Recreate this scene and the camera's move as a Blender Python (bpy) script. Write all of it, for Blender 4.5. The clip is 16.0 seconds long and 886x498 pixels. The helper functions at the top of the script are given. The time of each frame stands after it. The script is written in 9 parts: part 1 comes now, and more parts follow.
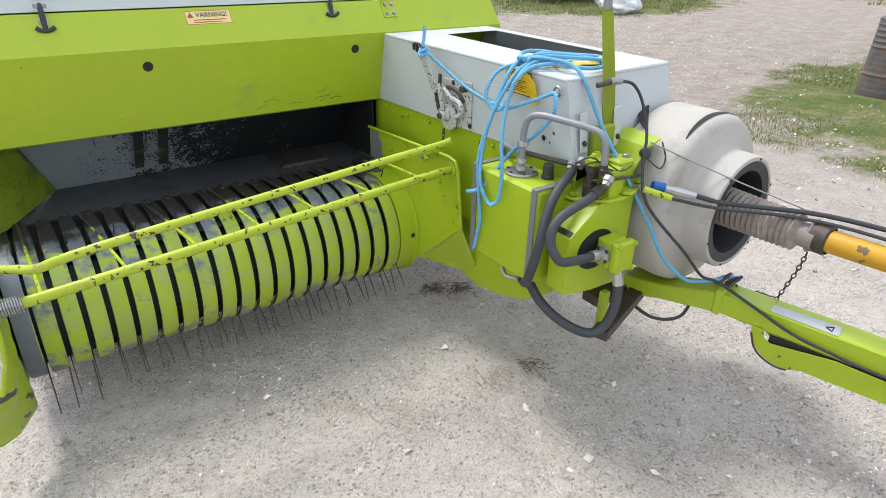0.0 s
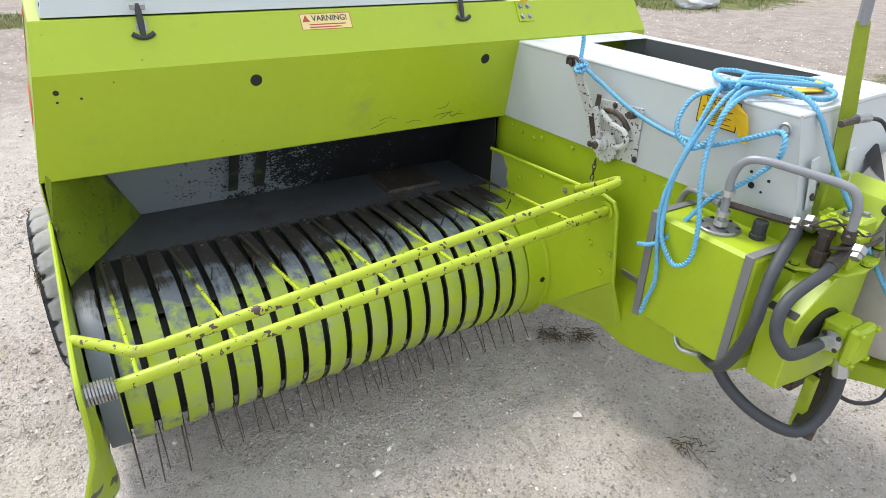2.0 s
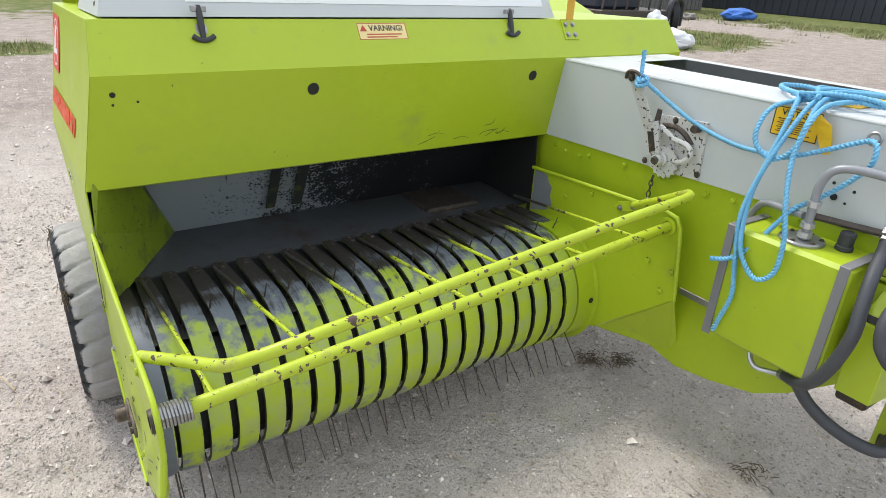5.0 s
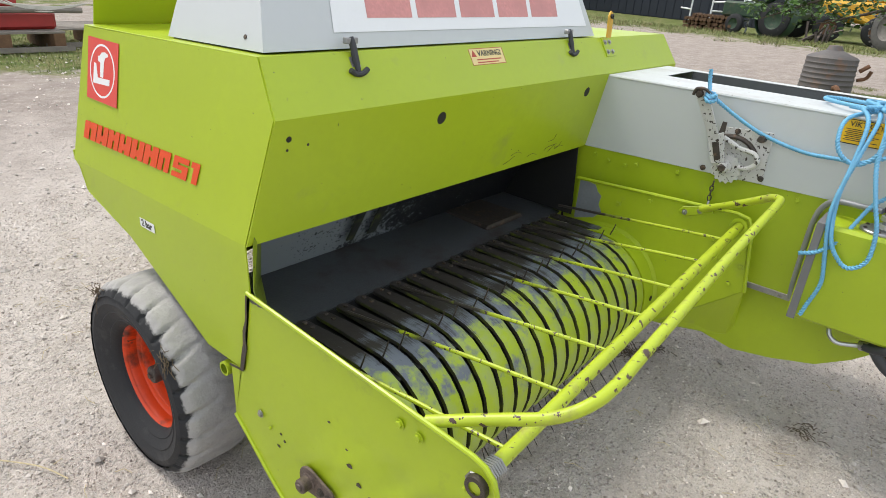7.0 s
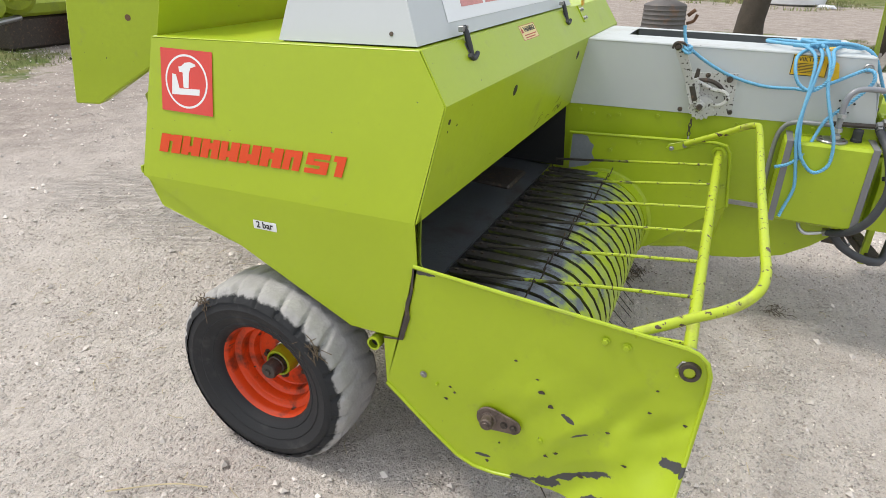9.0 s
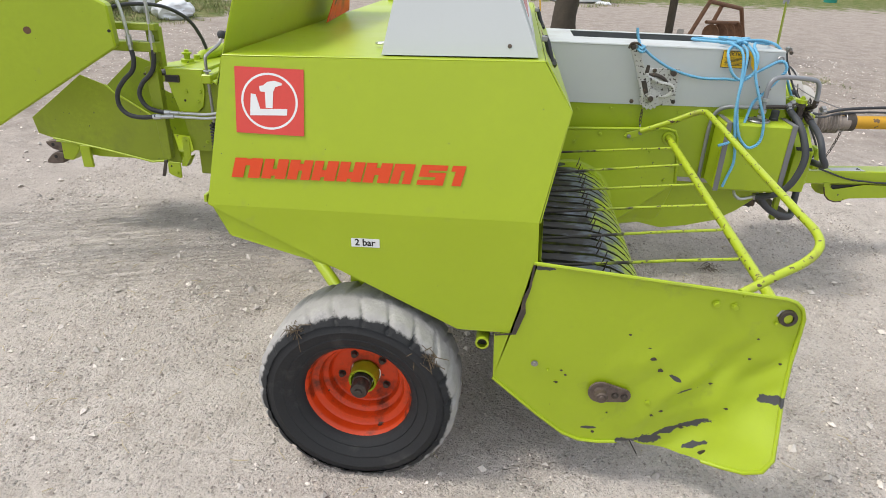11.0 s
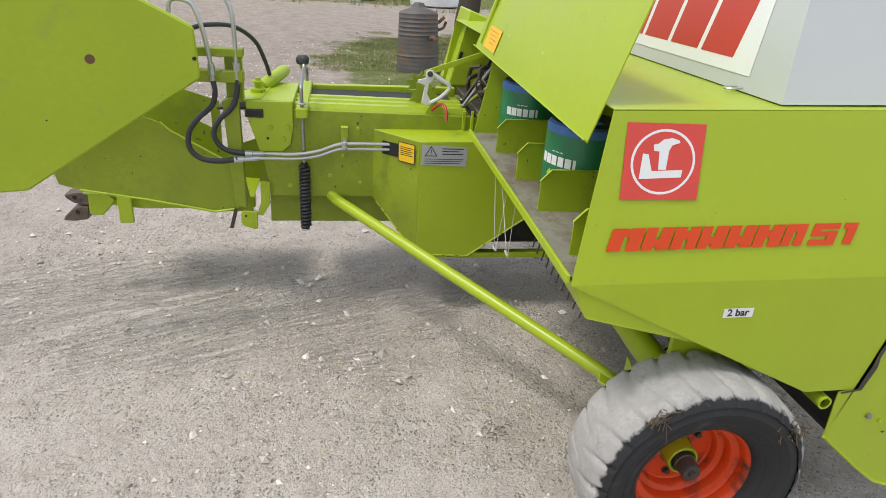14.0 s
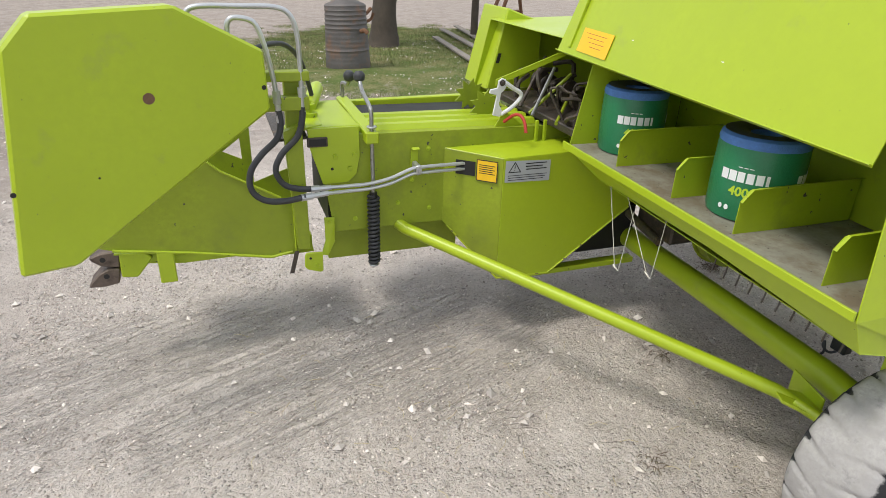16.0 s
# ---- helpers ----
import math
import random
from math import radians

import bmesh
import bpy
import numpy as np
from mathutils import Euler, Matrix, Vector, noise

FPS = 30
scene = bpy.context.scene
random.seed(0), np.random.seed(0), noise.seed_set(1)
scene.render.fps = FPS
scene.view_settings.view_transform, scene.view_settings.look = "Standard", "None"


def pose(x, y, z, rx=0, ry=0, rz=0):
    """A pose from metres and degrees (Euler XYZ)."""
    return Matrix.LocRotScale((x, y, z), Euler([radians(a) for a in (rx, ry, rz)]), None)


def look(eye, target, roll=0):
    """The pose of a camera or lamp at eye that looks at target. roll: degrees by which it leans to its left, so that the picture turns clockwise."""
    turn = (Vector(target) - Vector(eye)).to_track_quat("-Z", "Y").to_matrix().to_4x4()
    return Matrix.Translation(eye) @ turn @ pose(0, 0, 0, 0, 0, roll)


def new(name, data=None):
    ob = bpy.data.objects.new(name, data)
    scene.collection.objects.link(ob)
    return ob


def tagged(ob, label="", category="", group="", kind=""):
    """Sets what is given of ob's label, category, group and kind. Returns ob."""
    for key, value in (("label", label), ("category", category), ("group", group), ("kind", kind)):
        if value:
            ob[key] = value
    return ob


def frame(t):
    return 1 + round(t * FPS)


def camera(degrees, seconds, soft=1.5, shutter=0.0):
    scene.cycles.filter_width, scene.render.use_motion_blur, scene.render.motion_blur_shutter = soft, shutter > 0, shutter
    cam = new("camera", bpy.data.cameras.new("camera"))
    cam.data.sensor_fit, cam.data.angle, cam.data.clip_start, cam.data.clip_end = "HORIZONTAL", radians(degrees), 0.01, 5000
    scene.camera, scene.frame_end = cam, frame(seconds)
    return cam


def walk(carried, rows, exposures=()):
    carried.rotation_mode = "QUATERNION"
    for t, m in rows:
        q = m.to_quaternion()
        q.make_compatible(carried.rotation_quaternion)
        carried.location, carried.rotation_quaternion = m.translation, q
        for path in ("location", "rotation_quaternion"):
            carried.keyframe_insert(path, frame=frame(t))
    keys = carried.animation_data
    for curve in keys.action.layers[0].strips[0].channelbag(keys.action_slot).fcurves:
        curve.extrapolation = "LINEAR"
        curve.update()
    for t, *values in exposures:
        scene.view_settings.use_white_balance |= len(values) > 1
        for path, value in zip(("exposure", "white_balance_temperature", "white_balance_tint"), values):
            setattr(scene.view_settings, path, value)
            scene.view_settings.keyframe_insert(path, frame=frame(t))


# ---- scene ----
cam = camera(70.3, 16.0, soft=0.6)
PATH = [
    (0, (0.145, -2.959, 1.833), (1.202, -1.52, 0.931), 1.6),
    (0.5, (0.126, -2.743, 1.82), (1.145, -1.292, 0.894), 1.7),
    (1, (0.206, -2.601, 1.803), (1.109, -1.084, 0.863), 1.6),
    (1.5, (0.189, -2.395, 1.829), (1.076, -0.874, 0.881), 3.0),
    (2, (0.104, -2.3, 1.822), (1.05, -0.805, 0.889), 2.0),
    (2.5, (0.012, -2.219, 1.811), (0.941, -0.702, 0.896), 1.8),
    (3, (0.01, -2.187, 1.751), (0.878, -0.602, 0.894), 1.6),
    (3.5, (0.025, -2.207, 1.718), (0.86, -0.584, 0.899), 0.8),
    (4, (0.021, -2.188, 1.708), (0.866, -0.58, 0.872), 1.6),
    (4.2, (0.006, -2.191, 1.701), (0.884, -0.594, 0.876), 2.0),
    (6.3, (-0.62, -1.636, 1.744), (0.74, -0.406, 0.945), 4.7),
    (6.5, (-0.725, -1.553, 1.76), (0.677, -0.359, 0.98), 4.6),
    (7, (-0.853, -1.403, 1.745), (0.569, -0.255, 0.933), 4.5),
    (7.5, (-0.981, -1.259, 1.778), (0.56, -0.269, 0.976), 4.1),
    (8, (-1.195, -1.151, 1.783), (0.458, -0.357, 0.985), 3.6),
    (8.5, (-1.411, -1.031, 1.777), (0.221, -0.251, 0.924), 3.2),
    (9, (-1.53, -0.809, 1.774), (0.117, -0.078, 0.907), 1.2),
    (9.2, (-1.574, -0.725, 1.783), (0.089, -0.056, 0.897), 0.9),
    (11.3, (-1.87, 0.281, 1.8), (-0.057, 0.403, 0.965), 2.2),
    (11.5, (-1.867, 0.42, 1.792), (-0.049, 0.508, 0.962), 2.2),
    (12, (-1.831, 0.688, 1.802), (-0.034, 0.673, 0.925), 1.9),
    (12.5, (-1.721, 0.903, 1.815), (0.115, 0.842, 1.026), 1.7),
    (13, (-1.609, 1.157, 1.824), (0.232, 1.037, 1.053), 3.1),
    (13.5, (-1.571, 1.423, 1.82), (0.248, 1.203, 1.02), 2.3),
    (14, (-1.465, 1.683, 1.801), (0.328, 1.368, 0.972), 4.0),
    (14.5, (-1.261, 1.862, 1.808), (0.512, 1.462, 0.973), 1.4),
    (15, (-1.123, 2.045, 1.807), (0.592, 1.525, 0.919), 2.8),
    (15.5, (-1.04, 2.308, 1.818), (0.647, 1.639, 0.977), 1.8),

    (16, (-0.924, 2.518, 1.828), (0.773, 1.895, 0.971), 2.0),
]
walk(cam, [(t, look(eye, target, roll)) for t, eye, target, roll in PATH], [(0.0, 0.08, 6260, 10), (1.2, 0.17, 6260, 10), (2.2, 0.19, 6300, 10), (4.2, 0.12, 6340, 10), (7.0, -0.05, 6500, 10), (11.3, -0.22, 6480, 10), (13.5, -0.33, 6460, 10), (16.0, -0.21, 6460, 10)])

# ---- world, sun ----
world = bpy.data.worlds.new("world")
scene.world = world
world.use_nodes = True
wn, wl = world.node_tree.nodes, world.node_tree.links
sky = wn.new("ShaderNodeTexSky")
sky.sky_type = "NISHITA"
sky.sun_disc = False
SUN_TO = Vector((-0.12, 0.57, 1.0)).normalized()
sky.sun_elevation = math.asin(SUN_TO.z)
sky.sun_rotation = math.atan2(SUN_TO.x, SUN_TO.y)
sky.dust_density, sky.air_density, sky.ozone_density = 4.0, 1.2, 1.0
cloud = wn.new("ShaderNodeMix")
cloud.data_type = "RGBA"
cloud.inputs["Factor"].default_value = 0.72
cloud.inputs["B"].default_value = (9.3, 9.7, 10.3, 1)
wl.new(sky.outputs[0], cloud.inputs["A"])
wl.new(cloud.outputs["Result"], wn["Background"].inputs["Color"])
wn["Background"].inputs["Strength"].default_value = 0.152
sun_data = bpy.data.lights.new("sun", "SUN")
sun_data.energy, sun_data.angle, sun_data.color = 2.65, radians(13), (1.0, 0.95, 0.87)
sun = new("sun", sun_data)
sun.matrix_basis = look(SUN_TO * 30, (0, 0, 0))


# ---- small helpers ----
def part(name, bm, material, parent, label="", smooth=False, kind=""):
    """One mesh under a thing, or under a part of it, built in the place's own coordinates."""
    me = bpy.data.meshes.new(name)
    bmesh.ops.recalc_face_normals(bm, faces=bm.faces)
    if smooth:
        for e in bm.edges:
            e.smooth = len(e.link_faces) == 2 and e.calc_face_angle(0) < 0.7
    bm.to_mesh(me)
    bm.free()
    me.materials.append(material)
    if smooth:
        me.polygons.foreach_set("use_smooth", [True] * len(me.polygons))
    ob = new(name, me)
    if parent is not None:
        ob.parent = parent
        if parent.type == "EMPTY":
            ob.matrix_parent_inverse = Matrix.Translation(-parent.location)
    return tagged(ob, label=label, kind=kind)


def thing(name, base, label, category, group="", kind=""):
    ob = new(name)
    ob.empty_display_size = 0.1
    ob.location = base
    return tagged(ob, label, category, group, kind)


def whole(name, bm, material, label, category, group="", kind="", smooth=False):
    ob = part(name, bm, material, None, "", smooth)
    return tagged(ob, label, category, group, kind)


def soften(bm, width, segments=1):
    if width > 0:
        bmesh.ops.bevel(bm, geom=[e for e in bm.edges if len(e.link_faces) == 2 and e.calc_face_angle(0) > 0.5],
                        offset=width, segments=segments, affect="EDGES", clamp_overlap=True)
    return bm


def box(x0, x1, y0, y1, z0, z1, bevel=0.003, bm=None):
    own = bmesh.new()
    bmesh.ops.create_cube(own, size=1)
    for v in own.verts:
        v.co = Vector(((x0 + x1) / 2 + v.co.x * (x1 - x0), (y0 + y1) / 2 + v.co.y * (y1 - y0), (z0 + z1) / 2 + v.co.z * (z1 - z0)))
    soften(own, bevel)
    return merge(bm, own)


def merge(bm, own):
    if bm is None:
        return own
    me = bpy.data.meshes.new("scratch")
    own.to_mesh(me)
    own.free()
    bm.from_mesh(me)
    bpy.data.meshes.remove(me)
    return bm


def sheet(points, depth, bevel=0.0015, bm=None):
    """A flat or folded-free plate: the polygon, thickened along the vector depth."""
    own = bmesh.new()
    d = Vector(depth)
    low = [own.verts.new(Vector(p)) for p in points]
    high = [own.verts.new(Vector(p) + d) for p in points]
    own.faces.new(low[::-1])
    own.faces.new(high)
    n = len(points)
    for i in range(n):
        own.faces.new((low[i], low[(i + 1) % n], high[(i + 1) % n], high[i]))
    bmesh.ops.recalc_face_normals(own, faces=own.faces)
    soften(own, bevel)
    return merge(bm, own)


def folded(profile, thick, bm=None):
    """A plate that follows rows of points (equal counts), thickened along its normals."""
    own = bmesh.new()
    rows = [[own.verts.new(Vector(p)) for p in row] for row in profile]
    for a, b in zip(rows, rows[1:]):
        for i in range(len(a) - 1):
            own.faces.new((a[i], a[i + 1], b[i + 1], b[i]))
    bmesh.ops.recalc_face_normals(own, faces=own.faces)
    bmesh.ops.solidify(own, geom=own.faces[:], thickness=thick)
    return merge(bm, own)


def round_path(points, step=6):
    """A smooth line through the points."""
    p = [Vector(q) for q in points]
    p = [2 * p[0] - p[1]] + p + [2 * p[-1] - p[-2]]
    out = []
    for i in range(1, len(p) - 2):
        for k in range(step):
            t = k / step
            a, b, c, d = p[i - 1], p[i], p[i + 1], p[i + 2]
            out.append(0.5 * (2 * b + (c - a) * t + (2 * a - 5 * b + 4 * c - d) * t * t + (3 * b - a - 3 * c + d) * t ** 3))
    return out + [p[-2]]


def tube(points, radius, seg=10, bm=None, closed=False, twist=None):
    """A round bar along the points; radius may be a list. twist: lobes of a laid rope."""
    own = bm if bm is not None else bmesh.new()
    pts = [Vector(p) for p in points]
    n = len(pts)
    radii = radius if isinstance(radius, (list, tuple)) else [radius] * n
    way = (pts[1] - pts[0]).normalized()
    side = way.orthogonal().normalized()
    rings, run = [], 0.0
    for i in range(n):
        a, b = pts[max(i - 1, 0)], pts[min(i + 1, n - 1)]
        w = (b - a).normalized() if (b - a).length > 1e-7 else way
        side = (side - w * side.dot(w)).normalized()
        up = w.cross(side)
        if i:
            run += (pts[i] - pts[i - 1]).length
        ring = []
        for k in range(seg):
            ang = 2 * math.pi * k / seg
            r = radii[i]
            if twist:
                r *= 1 + 0.27 * math.cos(3 * (ang - run * twist))
            ring.append(own.verts.new(pts[i] + side * (math.cos(ang) * r) + up * (math.sin(ang) * r)))
        rings.append(ring)
    for a, b in zip(rings, rings[1:]):
        for k in range(seg):
            own.faces.new((a[k], a[(k + 1) % seg], b[(k + 1) % seg], b[k]))
    if not closed:
        own.faces.new(rings[0][::-1])
        own.faces.new(rings[-1])
    return own


def rod(p0, p1, r, seg=12, bm=None):
    return tube([p0, p1], r, seg, bm)


def lathe(profile, origin, axis, seg=32, bm=None):
    """Turns (radius, distance along axis) about the axis."""
    own = bm if bm is not None else bmesh.new()
    w = Vector(axis).normalized()
    s = w.orthogonal().normalized()
    u = w.cross(s)
    o = Vector(origin)
    rings = []
    for r, h in profile:
        rings.append([own.verts.new(o + w * h + (s * math.cos(2 * math.pi * k / seg) + u * math.sin(2 * math.pi * k / seg)) * max(r, 1e-4)) for k in range(seg)])
    for a, b in zip(rings, rings[1:]):
        for k in range(seg):
            own.faces.new((a[k], a[(k + 1) % seg], b[(k + 1) % seg], b[k]))
    return own


def bolt(at, axis, r=0.009, h=0.007, bm=None):
    """A hexagon head on its washer."""
    own = lathe([(0, 0), (r * 1.5, 0), (r * 1.5, 0.0015), (r * 1.02, 0.0016)], at, axis, 10, bm)
    return lathe([(r, 0.001), (r, h), (r * 0.85, h + 0.001), (0, h + 0.001)], at, axis, 6, own)


def letters(text, size, m, material, parent, name="lettering", bold=0.0, slant=0.0, extrude=0.0006):
    cu = bpy.data.curves.new(name, "FONT")
    cu.body, cu.size, cu.extrude, cu.offset, cu.shear, cu.resolution_u = text, size, extrude, bold, slant, 3
    tmp = bpy.data.objects.new("scratch", cu)
    me = bpy.data.meshes.new_from_object(tmp)
    bpy.data.objects.remove(tmp)
    bpy.data.curves.remove(cu)
    me.transform(m)
    me.materials.clear()
    me.materials.append(material)
    me.name = name
    ob = new(name, me)
    ob.parent = parent
    if parent.type == "EMPTY":
        ob.matrix_parent_inverse = Matrix.Translation(-parent.location)
    return ob


def axes(o, u, v):
    """A frame at o whose x runs along u and whose y runs along v."""
    u, v = Vector(u).normalized(), Vector(v).normalized()
    n = u.cross(v).normalized()
    v = n.cross(u)
    m = Matrix((u, v, n)).transposed().to_4x4()
    m.translation = Vector(o)
    return m


def flat_on(m, corners, depth=0.001, bm=None):
    """A thin plate in the frame m, from its (x, y) corners."""
    pts = [m @ Vector((x, y, 0)) for x, y in corners]
    return sheet(pts, m.to_3x3() @ Vector((0, 0, depth)), 0, bm)


def rect(x0, x1, y0, y1):
    return [(x0, y0), (x1, y0), (x1, y1), (x0, y1)]


# ---- materials ----
def material(name, color, rough=0.5, metal=0.0, var=0.12, scale=4.0, fine=90.0, bump=0.0004, chips=None, chip_at=0.70,
             chip_scale=38.0, dust=None, dust_at=0.5, dust_scale=5.0, coat=0.0, per_object=0.0, per_island=0.0):
    ma = bpy.data.materials.new(name)
    ma.use_nodes = True
    nt = ma.node_tree
    bs = nt.nodes["Principled BSDF"]
    bs.inputs["Metallic"].default_value = metal
    bs.inputs["Coat Weight"].default_value = coat
    bs.inputs["Coat Roughness"].default_value = 0.25
    pos = nt.nodes.new("ShaderNodeNewGeometry").outputs["Position"]

    def noisy(s, detail=4.0, rough_=0.6):
        n = nt.nodes.new("ShaderNodeTexNoise")
        n.inputs["Scale"].default_value, n.inputs["Detail"].default_value, n.inputs["Roughness"].default_value = s, detail, rough_
        nt.links.new(pos, n.inputs["Vector"])
        return n.outputs["Fac"]

    def mix(fac, a, b):
        n = nt.nodes.new("ShaderNodeMix")
        n.data_type = "RGBA"
        for key, v in (("Factor", fac), ("A", a), ("B", b)):
            if hasattr(v, "is_linked"):
                nt.links.new(v, n.inputs[key])
            else:
                n.inputs[key].default_value = v if key == "Factor" else (*v, 1)
        return n.outputs["Result"]

    def ramp(fac, lo, hi):
        n = nt.nodes.new("ShaderNodeMapRange")
        n.inputs["From Min"].default_value, n.inputs["From Max"].default_value = lo, hi
        nt.links.new(fac, n.inputs["Value"])
        return n.outputs["Result"]

    big, small = noisy(scale), noisy(fine, 3.0)
    c = Vector(color)
    col = mix(ramp(big, 0.3, 0.7), tuple(c * (1 - var)), tuple(min(1, v) for v in c * (1 + var)))
    col = mix(ramp(small, 0.3, 0.75), col, tuple(c * (1 - 0.5 * var)))
    if per_object or per_island:
        n = nt.nodes.new("ShaderNodeObjectInfo") if per_object else nt.nodes.new("ShaderNodeNewGeometry")
        hsv = nt.nodes.new("ShaderNodeHueSaturation")
        w = per_object or per_island
        mr = nt.nodes.new("ShaderNodeMapRange")
        mr.inputs["To Min"].default_value, mr.inputs["To Max"].default_value = 1 - w, 1 + w
        nt.links.new(n.outputs["Random" if per_object else "Random Per Island"], mr.inputs["Value"])
        nt.links.new(mr.outputs["Result"], hsv.inputs["Value"])
        nt.links.new(col, hsv.inputs["Color"])
        col = hsv.outputs["Color"]
    rgh = ramp(big, 0.2, 0.8)
    rgh.node.inputs["To Min"].default_value, rgh.node.inputs["To Max"].default_value = max(0.03, rough - 0.08), min(1, rough + 0.1)
    if dust:
        d = ramp(noisy(dust_scale, 6.0, 0.65), dust_at, dust_at + 0.18)
        col = mix(d, col, dust)
    if chips:
        k = ramp(noisy(chip_scale, 3.0, 0.55), chip_at, chip_at + 0.015)
        col = mix(k, col, chips)
    nt.links.new(col, bs.inputs["Base Color"])
    nt.links.new(rgh, bs.inputs["Roughness"])
    if bump:
        b = nt.nodes.new("ShaderNodeBump")
        b.inputs["Strength"].default_value, b.inputs["Distance"].default_value = 0.6, bump
        nt.links.new(small, b.inputs["Height"])
        nt.links.new(b.outputs["Normal"], bs.inputs["Normal"])
    return ma


GREEN_C = (0.36, 0.47, 0.014)
green = material("green paint", GREEN_C, 0.38, var=0.06, scale=2.2, fine=30, bump=0.0006, chips=(0.05, 0.05, 0.045), chip_at=0.745, chip_scale=95, dust=(0.30, 0.36, 0.05), dust_at=0.62, coat=0.1)
green_worn = material("worn green paint", GREEN_C, 0.45, var=0.10, scale=5, fine=60, bump=0.001, chips=(0.06, 0.055, 0.045), chip_at=0.69, chip_scale=30, dust=(0.25, 0.31, 0.03), dust_at=0.56)
jaw_iron = material("weathered brown iron", (0.15, 0.115, 0.095), 0.55, metal=0.3, var=0.35, scale=18, fine=140, bump=0.002, dust=(0.05, 0.036, 0.03), dust_at=0.52, dust_scale=16)
green_seam = material("rust stained green paint", (0.16, 0.17, 0.02), 0.6, var=0.3, scale=14, fine=80, bump=0.002, dust=(0.055, 0.042, 0.034), dust_at=0.44, dust_scale=18)
# grime on green, with the shade of the feed opening mixed into the colour
green_grimy_shaded = material("grimy green paint darkened for shade", (0.20, 0.27, 0.012), 0.42, var=0.15, scale=5, fine=60, bump=0.001, chips=(0.034, 0.034, 0.030), chip_at=0.665, chip_scale=55, dust=(0.075, 0.085, 0.028), dust_at=0.50, dust_scale=7)
# weathered green, also darkened in colour to imitate parts that lie in shade
green_old_shaded = material("old weathered green paint darkened for shade", (0.255, 0.325, 0.013), 0.5, var=0.16, scale=3.5, fine=50, bump=0.0008, chips=(0.05, 0.05, 0.04), chip_at=0.70, chip_scale=26, dust=(0.19, 0.235, 0.02), dust_at=0.50, dust_scale=3)
green_rod = material("chipped green bar paint", (0.41, 0.51, 0.022), 0.42, var=0.12, scale=9, fine=70, bump=0.001, chips=(0.075, 0.045, 0.033), chip_at=0.615, chip_scale=46, dust=(0.26, 0.24, 0.07), dust_at=0.55, dust_scale=9)
white = material("pale grey white paint", (0.52, 0.55, 0.55), 0.42, var=0.03, scale=1.6, fine=25, bump=0.0005, chips=(0.08, 0.08, 0.08), chip_at=0.79, dust=(0.5, 0.52, 0.5), dust_at=0.6)
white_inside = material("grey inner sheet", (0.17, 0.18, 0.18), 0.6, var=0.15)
dark_floor = material("dusty dark steel floor", (0.076, 0.083, 0.089), 0.46, metal=0.15, var=0.3, scale=5, fine=120, bump=0.002, dust=(0.052, 0.044, 0.040), dust_at=0.50)
steel = material("grey steel", (0.36, 0.36, 0.36), 0.38, metal=0.8, var=0.15, scale=30, fine=200, bump=0.001, dust=(0.16, 0.12, 0.09), dust_at=0.58, dust_scale=40)
zinc = material("zinc plated pipe", (0.52, 0.53, 0.54), 0.34, metal=0.75, var=0.08, scale=20, bump=0.0005)
pipe_grey = material("grey painted pipe", (0.26, 0.27, 0.29), 0.42, metal=0.2, var=0.08, scale=20)
strap_grey = material("dull steel strap", (0.20, 0.20, 0.205), 0.5, metal=0.2, var=0.08, scale=6, fine=30, bump=0)
rust_dark = material("rusty cut edge", (0.085, 0.050, 0.032), 0.8, var=0.3, scale=30, bump=0.002)
old_iron = material("dark greasy iron", (0.075, 0.062, 0.052), 0.5, metal=0.35, var=0.4, scale=30, fine=150, bump=0.003, dust=(0.2, 0.13, 0.08), dust_at=0.56, dust_scale=25)
white_iron = material("flaking white painted iron", (0.55, 0.55, 0.53), 0.5, var=0.08, scale=20, chips=(0.05, 0.04, 0.035), chip_at=0.60, chip_scale=80, bump=0.002)
# dusty white, darkened too so the sunlit box top stays near its side
white_dusty_dimmed = material("dusty white paint toned down under the sun", (0.50, 0.53, 0.53), 0.55, var=0.10, scale=4, fine=60, bump=0.0006, chips=(0.16, 0.15, 0.14), chip_at=0.72, chip_scale=40, dust=(0.40, 0.40, 0.38), dust_at=0.52, dust_scale=5)
white_clean = material("white painted casting", (0.66, 0.67, 0.66), 0.45, var=0.06, scale=20, chips=(0.12, 0.10, 0.08), chip_at=0.70, chip_scale=60)
# flat black, mostly drawn in place of holes, gaps and deep shade
black = material("flat black for holes and shaded voids", (0.012, 0.012, 0.012), 0.6, var=0.2)
rubber = material("black hose rubber", (0.035, 0.037, 0.042), 0.55, var=0.25, scale=12, fine=150, bump=0.0008, dust=(0.1, 0.1, 0.1), dust_at=0.62)
hose_grey = material("grey dusty hose", (0.050, 0.054, 0.062), 0.55, var=0.2, scale=12, fine=150, dust=(0.15, 0.15, 0.15), dust_at=0.6)
tyre_black = material("tyre sidewall rubber", (0.017, 0.018, 0.020), 0.72, var=0.25, scale=9, fine=110, bump=0.002, dust=(0.060, 0.058, 0.056), dust_at=0.58, dust_scale=7)
orange = material("orange red rim paint", (0.68, 0.058, 0.005), 0.42, var=0.12, scale=8, chips=(0.07, 0.035, 0.022), chip_at=0.66, chip_scale=16, dust=(0.12, 0.022, 0.010), dust_at=0.50, dust_scale=9)
red_letter = material("orange red lettering", (0.68, 0.06, 0.006), 0.4, var=0.04)
logo_red = material("faded red sticker", (0.66, 0.065, 0.05), 0.42, var=0.06, scale=9, chips=(0.35, 0.2, 0.12), chip_at=0.79)
